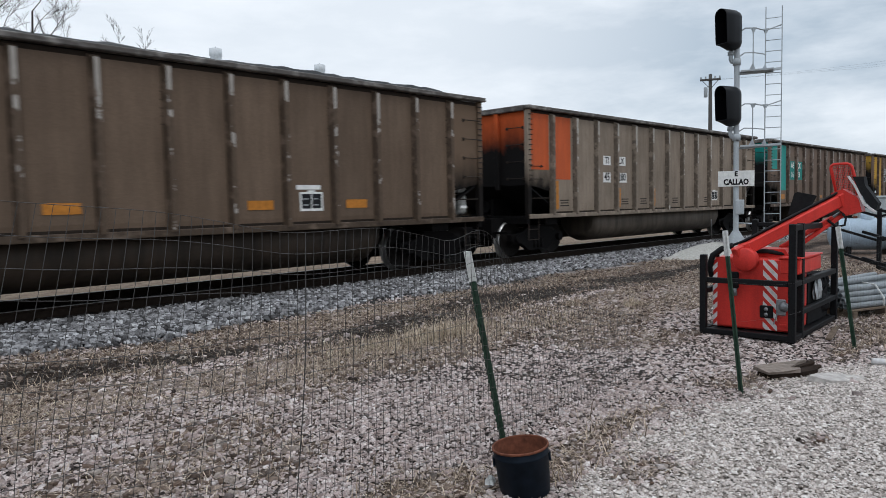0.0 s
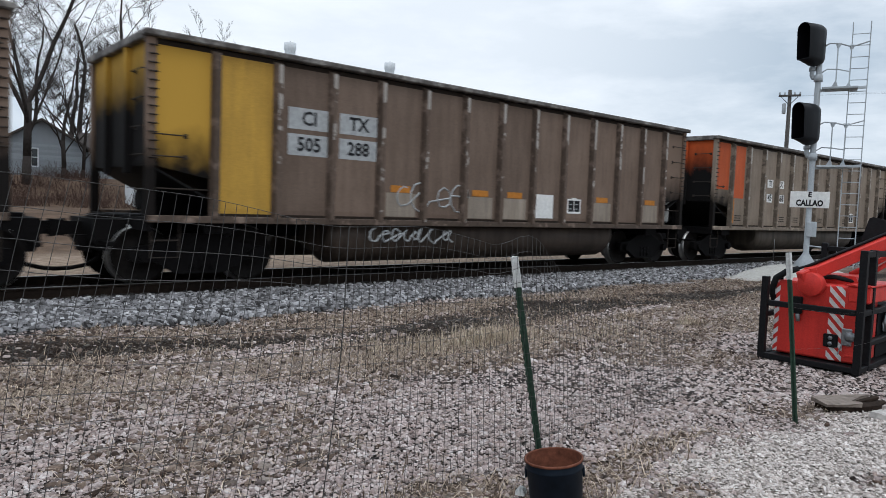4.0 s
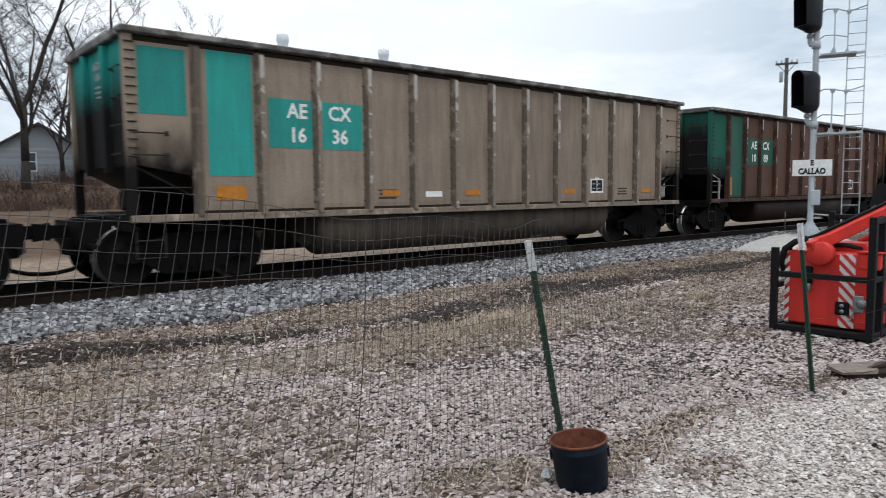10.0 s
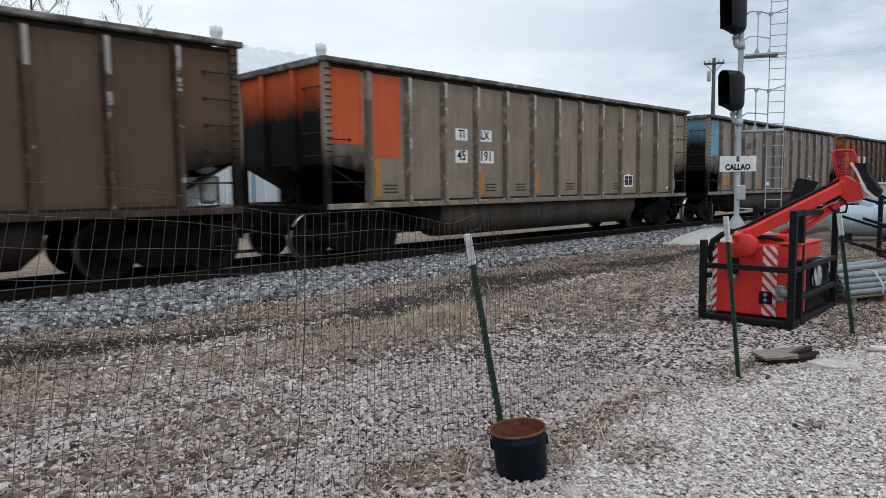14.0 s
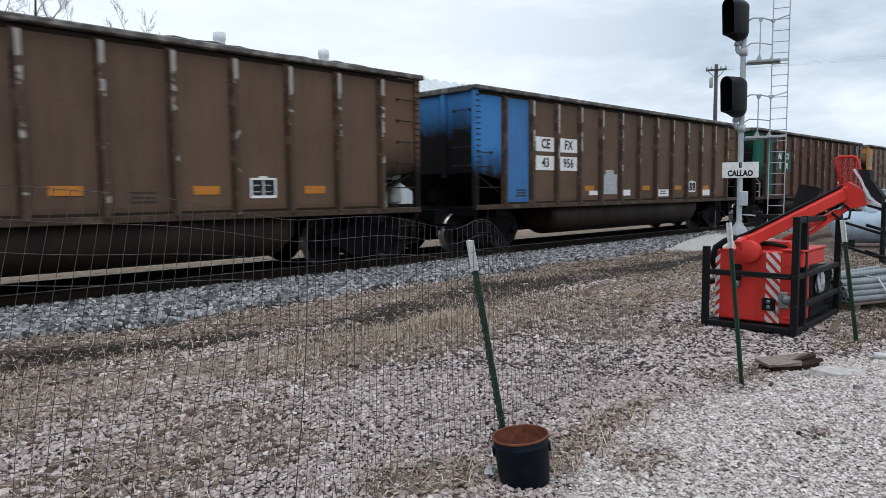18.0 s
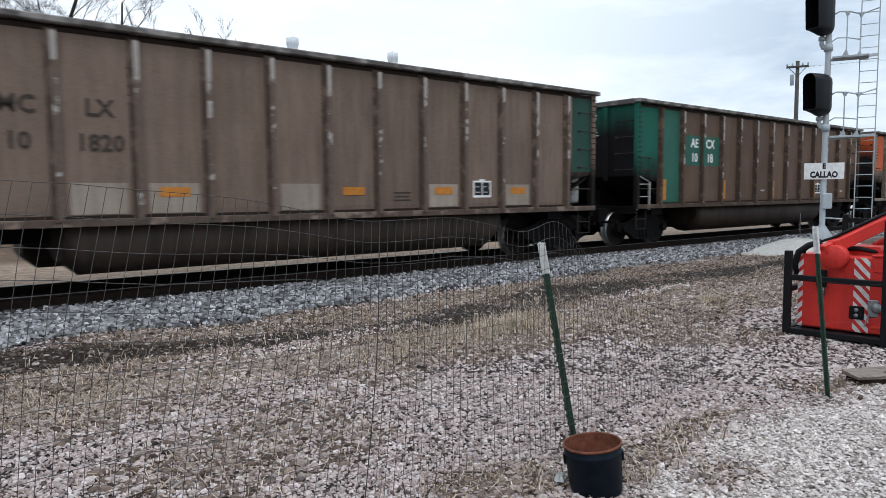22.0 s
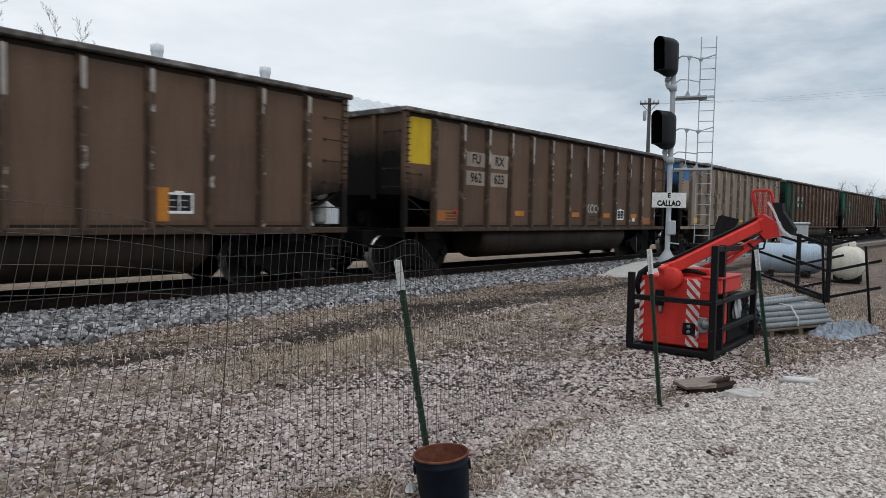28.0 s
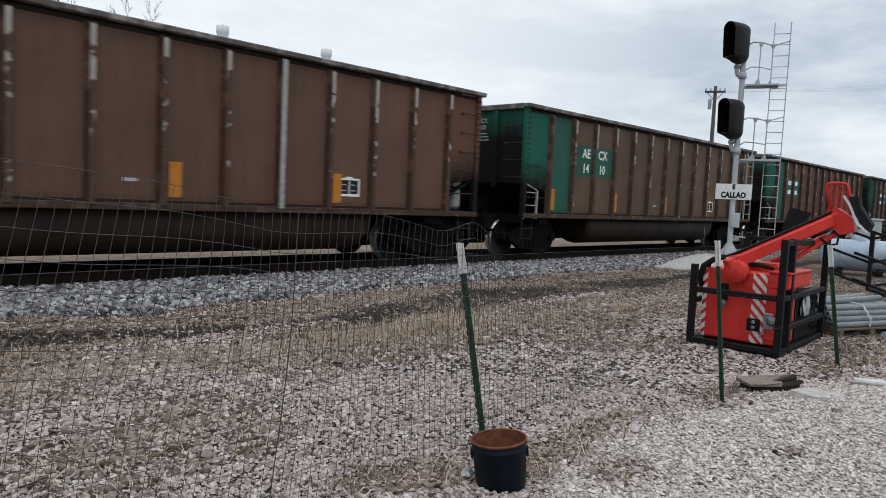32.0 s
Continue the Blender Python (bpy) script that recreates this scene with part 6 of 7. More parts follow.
for p, q in (((1.25, 1.15, 1.78), (1.315, 1.15, 1.68)), ((1.315, 1.15, 1.68), (1.413, 1.15, 1.457)), ((1.413, 1.15, 1.457), (1.525, 1.15, 1.37))):
    beam(edge, p, q, 0.022, 0.022, (0, 1, 0))
part("plate_edge", edge, M_STRIPE, crane, "pale plate edge")
sheet_panel = bmesh.new()
prism(sheet_panel, [(0.663, 1.60), (0.70, 1.615), (0.91, 1.565), (0.837, 1.41), (0.592, 1.34)], 1.215, 1.235)
part("control_panel", sheet_panel, M_RUBBER, crane, "black sheet panel behind the boom")
part("panel_bracket", built(beam, (0.82, 1.22, 1.43), (1.02, 1.05, 1.42), 0.03, 0.03), M_CAGE, crane)
for k in range(4):
    o = Vector((-0.035 + 0.012 * k, 0.03 * (k % 2), 0.085 + 0.006 * k))
    part("hydraulic_hose", built(polytube, [(0.05 + 0.02 * k, 0.30, 0.72), (0.06 + 0.02 * k, 0.24, 0.88 + 0.01 * k), (0.20, 0.19 + 0.01 * k, 0.985), A.lerp(B, 0.05) + o, A.lerp(B, 0.4) + o, A.lerp(B, 0.7) + o, A.lerp(B, 0.96) + o], 0.013, 6), M_RUBBER, crane)
part("hose_sleeve", built(polytube, [(0.05, 0.24, 0.64), (0.03, 0.20, 0.76), (0.08, 0.17, 0.90), (0.19, 0.16, 0.98), (0.31, 0.17, 1.02)], 0.034, 8), M_RUBBER, crane)
part("hose_loop", built(polytube, [(0.45, 0.4, 0.94), (0.62, 0.38, 0.95), (0.78, 0.42, 0.92), (0.9, 0.5, 0.91)], 0.024, 8), M_RUBBER, crane)
part("hose_loop", built(polytube, [(1.16, 1.2, 1.40), (1.23, 1.17, 1.30), (1.22, 1.16, 1.22), (1.14, 1.15, 1.20), (1.05, 1.12, 1.28)], 0.014, 6), M_RUBBER, crane)
M_BAG = plain("silver_bag", (0.42, 0.44, 0.45), 0.35, 0.3, 12, 0.4, 0.5)


def wrinkled_bag(bm):
    """A slumped bag with folds."""
    rings = []
    for k, (r, h) in enumerate(((0.02, 0.0), (0.12, 0.01), (0.145, 0.09), (0.11, 0.17), (0.05, 0.23), (0.02, 0.27))):
        rings.append([bm.verts.new((0.3 * math.cos(a) * r * (1 + 0.28 * math.sin(5 * a + k)), math.sin(a) * r * (1 + 0.2 * math.sin(7 * a + 2 * k)), h + 0.02 * math.sin(4 * a + k))) for a in np.linspace(0, math.tau, 20, endpoint=False)])
    for a, b in zip(rings, rings[1:]):
        for i in range(20):
            bm.faces.new((a[i], a[(i + 1) % 20], b[(i + 1) % 20], b[i]))
    bm.faces.new(rings[0]), bm.faces.new(rings[-1][::-1])


part("bag", built(wrinkled_bag), M_BAG, crane, "crumpled silver plastic bag", at=pose(0.955, 1.12, 0.36))
part("valve_block", built(box, 0.45, 0.88, 1.08, 1.7, 0.06, 0.46, 0.03), M_RUBBER, crane, "black hydraulic valve block")
part("motor", built(tube, (0.30, 1.15, 0.55), (0.30, 1.68, 0.55), 0.16, n=18), M_RUBBER, crane, "black hydraulic motor")
for k in range(4):
    part("hydraulic_hose", built(polytube, [(0.9, 1.1 + 0.14 * k, 0.40), (0.97, 1.13 + 0.14 * k, 0.52), (0.90, 1.25 + 0.15 * k, 0.62), (0.7, 1.3 + 0.1 * k, 0.60), (0.5, 1.25, 0.50)], 0.018, 6), M_RUBBER, crane)
part("pump", built(tube, (0.5, 1.1, 0.25), (0.9, 1.6, 0.25), 0.12, n=16), M_RUBBER, crane, "black pump body")
# added sheet that stands in for the dark interior behind the side rails
part("side_screen", built(box, 0.905, 0.918, 0.86, 1.74, 0.075, 0.60), M_RUBBER, crane, "black backing sheet added to darken the cradle interior")
part("floor_pan", built(box, 0.06, W - 0.06, 0.06, D - 0.06, 0.02, 0.06), M_CAGE, crane)

# ---- pipes on a pallet, plastic sheet, rack and tanks ----
M_PIPE = plain("grey_pipe", (0.25, 0.27, 0.28), 0.5, 0.1, 20, 0.25)
M_WOOD = plain("weathered_timber", (0.17, 0.125, 0.09), 0.85, 0, 22, 0.5, 0.4)
M_SHEET = weathered("pale_plastic_sheet", (0.34, 0.40, 0.46), dirt=(0.11, 0.085, 0.07), amount=0.65, rough=0.4, scale=3.0)
stack = thing("pallet", "weathered timber pallet under grey pipes", "pallet", at=pose(10.02, 2.40, 0.0, 0, 0, -22))
for k in range(5):
    part("slat", built(box, 0.0, 1.40, 0.0 + k * 0.16, 0.11 + k * 0.16, 0.10, 0.125, 0.004), M_WOOD, stack)
for x in (0.05, 0.65, 1.25):
    part("bearer", built(box, x, x + 0.09, 0, 0.76, 0.0, 0.098, 0.005), M_WOOD, stack)
pipe_me = mesh_of("pipe", built(lathe, [(0.030, 0.0), (0.0375, 0.0), (0.0375, 1.42), (0.030, 1.42), (0.030, 0.0)], (0, 0, 0), "x", 14), M_PIPE)
stack_at = stack.matrix_basis
for row in range(4):
    for k in range(8 - row):
        single("pipe", pipe_me, M_PIPE, "grey conduit pipe stacked on the pallet", "pipe", "stacked pipes", at=stack_at @ pose(-0.02 + 0.03 * ((row * 3 + k) % 3), 0.06 + k * 0.077 + row * 0.0385, 0.164 + row * 0.066))
for k in range(2):
    single("pipe", pipe_me, M_PIPE, "grey conduit pipe lying across the stack", "pipe", "stacked pipes", at=stack_at @ pose(-0.1, 0.26 + 0.12 * k, 0.425, 0, -1, 5 + 4 * k))
strap = single("strap", built(polytube, [(0.62, 0.0, 0.14), (0.62, 0.0, 0.24), (0.62, 0.12, 0.40), (0.62, 0.42, 0.42)], 0.012, 5), M_TIP, "white strap round the pipe stack", "strap", at=stack_at)


single("plastic_sheet", built(crumpled, 1.25, 0.5, 0.13, 4.0), M_SHEET, "crumpled muddy pale blue plastic sheet on the ground", "sheet", at=pose(11.30, 1.72, 0, 0, 0, -14))
M_RACK = plain("black_rack_steel", (0.012, 0.012, 0.013), 0.6, 0, 30, 0.4)
rack = thing("pipe_rack", "black steel rack with angled arms standing in the yard", "rack")
for k, (x, y) in enumerate(((16.9, 3.62), (15.3, 2.72))):
    part("upright", built(box, x - 0.04, x + 0.04, y - 0.04, y + 0.04, 0, 1.28, 0.006), M_RACK, rack)
    for z in (0.12, 0.62, 1.12):
        for s in (-1, 1):
            part("arm", built(beam, (x, y + s * 0.04, z), (x + 0.1, y + s * 0.85, z + 0.24), 0.05, 0.05), M_RACK, rack)
part("base_rail", built(beam, (16.9, 3.62, 0.06), (15.3, 2.72, 0.06), 0.07, 0.07), M_RACK, rack)

M_TANKBLUE = weathered("tank_paint_blue", (0.42, 0.52, 0.62), dirt=(0.16, 0.16, 0.15), amount=0.35, rough=0.45)
M_TANKCREAM = weathered("tank_paint_cream", (0.60, 0.58, 0.49), dirt=(0.22, 0.16, 0.11), amount=0.4, rough=0.5)


def gas_tank(a, b, r, material, label):
    a, b = Vector((*a, 0)), Vector((*b, 0))
    L = (b - a).length
    ang = math.degrees(math.atan2(b.y - a.y, b.x - a.x))
    ob = thing("gas_tank", label, "tank", at=Matrix.Translation(a) @ pose(0, 0, 0, 0, 0, ang), group="gas tanks in the yard")
    prof = [(0.0, -0.62 * r)] + [(r * math.sin(t), -0.62 * r * math.cos(t)) for t in np.linspace(0.15, math.pi / 2, 8)]
    prof += [(r, L)] + [(r * math.cos(t), L + 0.62 * r * math.sin(t)) for t in np.linspace(0.2, math.pi / 2 - 0.15, 7)] + [(0.0, L + 0.62 * r)]
    part("shell", built(lathe, prof, (0, 0, r + 0.1), "x", 32), material, ob)
    for x in (0.15 * L, 0.85 * L):
        part("saddle", built(box, x - 0.06, x + 0.06, -0.3, 0.3, 0.0, 0.2, 0.01), M_CAGE, ob, "dark steel foot")
        part("weld_seam", built(lathe, [(r + 0.001, -0.012), (r + 0.006, 0), (r + 0.001, 0.012)], (x, 0, r + 0.1), "x", 32), material, ob)
    part("valve_dome", built(lathe, [(0.16, 0), (0.16, 0.10), (0.12, 0.16), (0.0, 0.18)], (0.5 * L, 0, 2 * r + 0.08), "z", 18), material, ob)
    for x in (0.3 * L, 0.7 * L):
        part("lifting_lug", built(box, x - 0.05, x + 0.05, -0.01, 0.01, 2 * r + 0.08, 2 * r + 0.16), M_RUST, ob)
    return ob


gas_tank((21.15, 5.52), (21.75, 4.32), 0.42, M_TANKBLUE, "pale blue steel gas tank lying on low feet")
gas_tank((20.35, 3.28), (21.5, 3.40), 0.42, M_TANKCREAM, "cream steel gas tank with rust stains on low feet")

M_CONC = plain("old_concrete", (0.44, 0.405, 0.375), 0.9, 0, 18, 0.35, 0.4)


def broken_slab(bm, w, d, h, seed):
    n = 9
    out = [(w / 2 * (1 if abs(math.cos(t)) > 0.5 else 0.8) * math.cos(t) * random.Random(seed + i).uniform(0.8, 1.1), d / 2 * math.sin(t) * random.Random(seed * 3 + i).uniform(0.8, 1.15)) for i, t in enumerate(np.linspace(0, math.tau, n, endpoint=False))]
    a = [bm.verts.new((x, y, 0)) for x, y in out]
    b = [bm.verts.new((x * 0.96, y * 0.96, h * random.Random(seed + 9 * i).uniform(0.75, 1.1))) for i, (x, y) in enumerate(out)]
    for i in range(n):
        bm.faces.new((a[i], a[(i + 1) % n], b[(i + 1) % n], b[i]))
    bm.faces.new(b), bm.faces.new(a[::-1])


M_ROT = plain("rotten_dark_timber", (0.035, 0.024, 0.018), 0.95, 0, 14, 0.6, 0.6)
M_BOARD = plain("grey_weathered_board", (0.22, 0.178, 0.148), 0.85, 0, 16, 0.45, 0.4)


def rough_board(bm, pts, z0, z1, seed):
    """A board with a splintered outline."""
    rg = random.Random(seed)
    a = [bm.verts.new((x, y, z0)) for x, y in pts]
    b = [bm.verts.new((x + rg.uniform(-.012, .012), y + rg.uniform(-.012, .012), z1 + rg.uniform(-.012, .012))) for x, y in pts]
    n = len(pts)
    for i in range(n):
        bm.faces.new((a[i], a[(i + 1) % n], b[(i + 1) % n], b[i]))
    bm.faces.new(b), bm.faces.new(a[::-1])


timber = thing("broken_timber", "broken grey timber block with dark rotten end in gravel", "debris", at=pose(6.66, 2.06, -0.025, 0, 0, -30))
part("board", built(rough_board, [(-0.28, -0.12), (-0.12, -0.135), (0.02, -0.15), (0.10, -0.06), (0.04, -0.01), (0.15, 0.03), (0.13, 0.07), (0.31, 0.10), (0.26, 0.15), (-0.10, 0.16), (-0.27, 0.08)], 0.085, 0.110, 4), M_BOARD, timber)
part("rotten_core", built(rough_board, [(-0.24, -0.11), (0.06, -0.13), (0.27, -0.08), (0.36, 0.02), (0.32, 0.13), (-0.08, 0.14), (-0.24, 0.07)], 0.0, 0.082, 6), M_ROT, timber)
for k, (x, y, l, a, h) in enumerate(((0.26, -0.04, 0.2, 18, 0.06), (0.30, 0.06, 0.16, 40, 0.075), (0.22, 0.02, 0.22, 8, 0.085))):
    part("splinter", built(box, -l / 2, l / 2, -0.02, 0.02, 0, 0.025, 0.004), M_ROT, timber, at=pose(x, y, h, 4, -8, a))
single("concrete_slab", built(broken_slab, 0.62, 0.26, 0.045, 9), M_CONC, "flat pale broken concrete slab on the gravel", "slab", at=pose(6.64, 1.645, 0.022, 3, 4, -36))
single("plastic_pipe", built(lathe, [(0.026, 0.0), (0.03, 0.0), (0.03, 0.3), (0.026, 0.3), (0.026, 0.0)], (0, 0, 0.03), "x", 14), M_STRIPE, "short piece of white plastic pipe on the ground", "pipe", at=pose(7.53, 1.60, 0.01, 0, 0, -66))
for k, (x, y, l, a) in enumerate(((8.9, 2.3, 0.8, 10), (9.6, 1.7, 0.5, -30), (12.6, 2.9, 1.2, 20), (13.2, 3.6, 0.9, -15))):
    single("wood_scrap", built(box, -l / 2, l / 2, -0.03, 0.03, 0.0, 0.025, 0.004), M_WOOD, "grey scrap of timber lying on the mud", "debris", "timber scraps", at=pose(x, y, ground_z(np.array(x), np.array(y)) + 0.01, 0, 0, a))
cab = thing("relay_cabinet", "pale grey steel relay cabinet beside the line", "cabinet", at=pose(28.0, 6.35, 0, 0, 0, 20))
M_CABINET = weathered("cabinet_grey", (0.45, 0.49, 0.50), dirt=(0.2, 0.2, 0.18), amount=0.3)
part("body", built(box, -0.45, 0.45, -0.45, 0.45, 0.1, 1.45, 0.02), M_CABINET, cab)
part("roof", built(box, -0.5, 0.5, -0.5, 0.5, 1.45, 1.52, 0.015), M_CABINET, cab)
part("door", built(box, -0.48, -0.452, -0.4, 0.4, 0.15, 1.4, 0.008), M_CABINET, cab)
part("plinth", built(box, -0.5, 0.5, -0.5, 0.5, 0.0, 0.1), M_CONC, cab)

# ---- railway signal ----
M_GALV = weathered("galvanised_steel", (0.42, 0.45, 0.47), dirt=(0.2, 0.2, 0.2), amount=0.3, rough=0.5)
M_HEAD = plain("signal_black", (0.008, 0.009, 0.011), 0.45, 0, 20, 0.3, 0.1, 0.22)
M_LENS = plain("unlit_red_lens", (0.10, 0.004, 0.006), 0.15, 0, 20, 0.1)
apron_x, apron_y = 20.6, 8.35
apron = bmesh.new()
rings = []
for k, (r, h) in enumerate(((2.6, -0.03), (2.0, 0.08), (1.3, 0.20), (0.7, 0.25), (0.0, 0.25))):
    rings.append([apron.verts.new((math.cos(a) * r * (1 + 0.12 * math.sin(3 * a + k)) * 1.25, math.sin(a) * r * 0.42 * (1 + 0.1 * math.cos(4 * a)), h + 0.015 * math.sin(7 * a + k))) for a in np.linspace(0, math.tau, 24, endpoint=False)])
for a, b in zip(rings, rings[1:]):
    for k in range(24):
        apron.faces.new((a[k], a[(k + 1) % 24], b[(k + 1) % 24], b[k])).smooth = True
single("gravel_mound", apron, plain("pale_gravel_mound", (0.46, 0.44, 0.40), 0.9, 0, 26, 0.45, 0.7), "low mound of pale gravel round the signal foot", "mound", at=pose(apron_x, apron_y, 0), kind="stuff")

# local x runs across the camera's view, local y away along the line
signal = thing("railway_signal", "grey steel signal mast with two black hooded heads and a ladder", "signal", at=pose(20.5, 8.0, 0.22, 0, 0, -68.7))
mast = bmesh.new()
lathe(mast, [(0.0, 0.0), (0.30, 0.0), (0.30, 0.06), (0.12, 0.34), (0.075, 0.42), (0.075, 6.0), (0.06, 6.05), (0.0, 6.06)], n=18)
part("mast", mast, M_GALV, signal, "pale galvanised tube mast")
part("foundation", built(box, -0.38, 0.38, -0.38, 0.38, -0.35, 0.01, 0.03), M_CONC, signal, "concrete foot")


def capsule(w, h, n=10):
    r = w / 2
    return [(r * math.cos(t), h / 2 - r + r * math.sin(t)) for t in np.linspace(0, math.pi, n)] + [(r * math.cos(t), -h / 2 + r + r * math.sin(t)) for t in np.linspace(math.pi, math.tau, n)]


def signal_head(bm, w=0.425, h=1.13):
    """A closed oval case with a deep black hood that faces -y, cut off square near its foot."""
    loops = []
    for y, k in ((0.24, 0.62), (0.20, 0.86), (0.06, 0.99), (-0.08, 1.0), (-0.40, 0.97)):
        cut = -0.36 * h if y < -0.3 else -h
        loops.append([bm.verts.new((a * k, y - (0.10 * b if y < -0.3 and b > 0 else 0), max(cut, b * (1 - (1 - k) * 0.5)))) for a, b in capsule(w, h)])
    inner = [bm.verts.new((v.co.x * 0.965, v.co.y, v.co.z * 0.975)) for v in loops[-1]]
    deep = [bm.verts.new((v.co.x * 0.95, -0.04, v.co.z * 0.96)) for v in loops[3]]
    seq = loops + [inner, deep]
    for j, (a, b) in enumerate(zip(seq, seq[1:])):
        for i in range(len(a)):
            f = bm.faces.new((a[i], a[(i + 1) % len(a)], b[(i + 1) % len(a)], b[i]))
            f.smooth, f.material_index = True, 1 if j > 4 else 0
    bm.faces.new(loops[0])
    bm.faces.new(deep[::-1]).material_index = 1


# inner faces of the hood: blacker and duller than the case
M_HOOD = plain("matt_black_hood_inside", (0.004, 0.004, 0.005), 0.95, 0, 20, 0.2, 0.1, 0.02)
for z in (6.08, 3.96):
    hd = part("signal_head", built(signal_head), M_HEAD, signal, "black hooded signal head", at=pose(-0.14, -0.13, z - 0.04, 0, 0, -40))
    hd.data.materials.append(M_HOOD)
    part("lens", built(lathe, [(0.0, -0.075), (0.07, -0.07), (0.085, -0.06)], (0.0, 0, -0.26), "y", 18), M_LENS, hd, "unlit red lens")
    part("lens", built(lathe, [(0.0, -0.075), (0.07, -0.07), (0.085, -0.06)], (0.0, 0, 0.10), "y", 18), M_HEAD, hd)
    part("head_bracket", built(polytube, [(-0.16, 0, z - 0.56), (-0.16, 0, z - 0.82), (-0.13, 0, z - 0.89), (-0.06, 0, z - 0.91), (0.05, 0, z - 0.91)], 0.06, 12), M_GALV, signal, "bent pipe bracket under the head")
    part("bracket_collar", built(lathe, [(0.062, -0.05), (0.085, -0.05), (0.085, 0.05), (0.062, 0.05)], (-0.16, 0, z - 0.66), "z", 14), M_GALV, signal)
    part("mast_clamp", built(lathe, [(0.08, -0.09), (0.11, -0.09), (0.11, 0.09), (0.08, 0.09)], (0, 0, z - 0.91), "z", 16), M_GALV, signal)
board = part("name_board", built(box, -0.48, 0.48, -0.105, -0.09, 1.66, 2.10, 0.004), M_WHITE, signal, "white name board with black letters")
part("lettering", lettering("E", 0.14, M_LETTER, 0.85, 0.07), M_LETTER, board, at=pose(0.0, -0.109, 2.01))
part("lettering", lettering("CALLAO", 0.16, M_LETTER, 0.78, 0.07), M_LETTER, board, at=pose(0.0, -0.109, 1.78))
part("case_box", built(box, -0.02, 0.22, -0.12, 0.12, 0.86, 1.28, 0.02), M_GALV, signal, "small grey junction box")
LX0, LX1, LY = 0.745, 1.16, 0.25
for x in (LX0, LX1):
    part("ladder_rail", built(beam, (x, LY, 0.05), (x, LY, 6.66), 0.025, 0.045), M_GALV, signal)
rung_me = mesh_of("rung", built(tube, (LX0, LY, 0), (LX1, LY, 0), 0.011, n=6), M_GALV)
for k in range(21):
    part("rung", rung_me, M_GALV, signal, at=pose(0, 0, 0.25 + k * 0.305))
for z in (4.90, 2.80):
    part("platform", built(box, 0.10, 0.95, -0.10, 0.42, z - 0.035, z + 0.02, 0.006), M_GALV, signal, "narrow steel grating platform")
    part("platform_arm", built(beam, (0.0, 0.02, z - 0.06), (LX1, LY, z + 0.03), 0.05, 0.07), M_GALV, signal)
    part("top_rail", built(polytube, [(0.07, 0, z + 1.10), (0.22, -0.05, z + 1.18), (0.45, -0.06, z + 1.16), (LX0, LY, z + 1.12), (LX1, LY, z + 1.24)], 0.018, 6), M_GALV, signal)
    part("middle_rail", built(polytube, [(0.07, 0, z + 0.42), (0.20, -0.05, z + 0.5), (0.45, -0.06, z + 0.48), (LX0, LY, z + 0.46)], 0.016, 6), M_GALV, signal)
    for x in (0.42, 0.74):
        part("stanchion", built(beam, (x, -0.06 if x < 0.5 else LY, z), (x, -0.06 if x < 0.5 else LY, z + 1.16), 0.03, 0.05), M_GALV, signal)
        part("cap_plate", built(prism, [(x - 0.07, z + 1.17), (x + 0.09, z + 1.17), (x + 0.04, z + 1.06), (x - 0.02, z + 1.04)], -0.07 if x < 0.5 else LY - 0.01, -0.055 if x < 0.5 else LY + 0.01), M_GALV, signal)
        part("gusset", built(prism, [(x - 0.10, z + 0.02), (x + 0.06, z + 0.02), (x, z + 0.20)], -0.07 if x < 0.5 else LY - 0.01, -0.055 if x < 0.5 else LY + 0.01), M_GALV, signal)
part("foot_stay", built(tube, (0.0, 0.0, 0.62), (LX0, LY, 0.55), 0.02, n=8), M_GALV, signal)

# ---- utility pole with wires ----
M_POLE = plain("pole_timber", (0.085, 0.078, 0.072), 0.85, 0, 10, 0.4)
M_CABLE = plain("overhead_cable", (0.20, 0.21, 0.22), 0.6, 0, 10, 0.2)
pole = thing("utility_pole", "dark timber utility pole with crossarm and transformer", "pole", at=pose(47.7, 20.6, 0.4, 0, 0, -66))
part("shaft", built(tube, (0, 0, -0.5), (0, 0, 9.6), 0.17, 0.11, 14), M_POLE, pole)
part("crossarm", built(box, -0.66, 0.66, -0.19, -0.09, 9.15, 9.28, 0.01), M_POLE, pole)
part("brace", built(beam, (-0.5, -0.14, 9.15), (0, -0.12, 8.6), 0.03, 0.04), M_POLE, pole)
part("brace", built(beam, (0.5, -0.14, 9.15), (0, -0.12, 8.6), 0.03, 0.04), M_POLE, pole)
for x in (-0.6, -0.3, 0.3, 0.6):
    part("insulator", built(lathe, [(0.05, 0), (0.06, 0.06), (0.04, 0.12), (0.05, 0.16), (0.0, 0.18)], (x, -0.14, 9.28), "z", 10), M_GALV, pole)
part("transformer", built(lathe, [(0.0, 0), (0.10, 0), (0.12, 0.04), (0.12, 0.62), (0.10, 0.68), (0.0, 0.70)], (-0.30, -0.1, 8.05), "z", 16), M_GALV, pole, "grey canister transformer")
for k in range(3):
    wires = bmesh.new()
    a, b = Vector((47.9, 20.4 - 0.5 * (k - 1), 9.62)), Vector((51.0 + 2.4 * k, -10.0, 10.7 - 0.1 * k))
    wire_run(wires, [a.lerp(b, u) - Vector((0, 0, 0.55 * 4 * u * (1 - u))) for u in np.linspace(0, 1, 24)], 0.004)
    single("overhead_cable", wires, M_CABLE, "thin sagging overhead cable from the timber pole", "cable", "overhead cables")

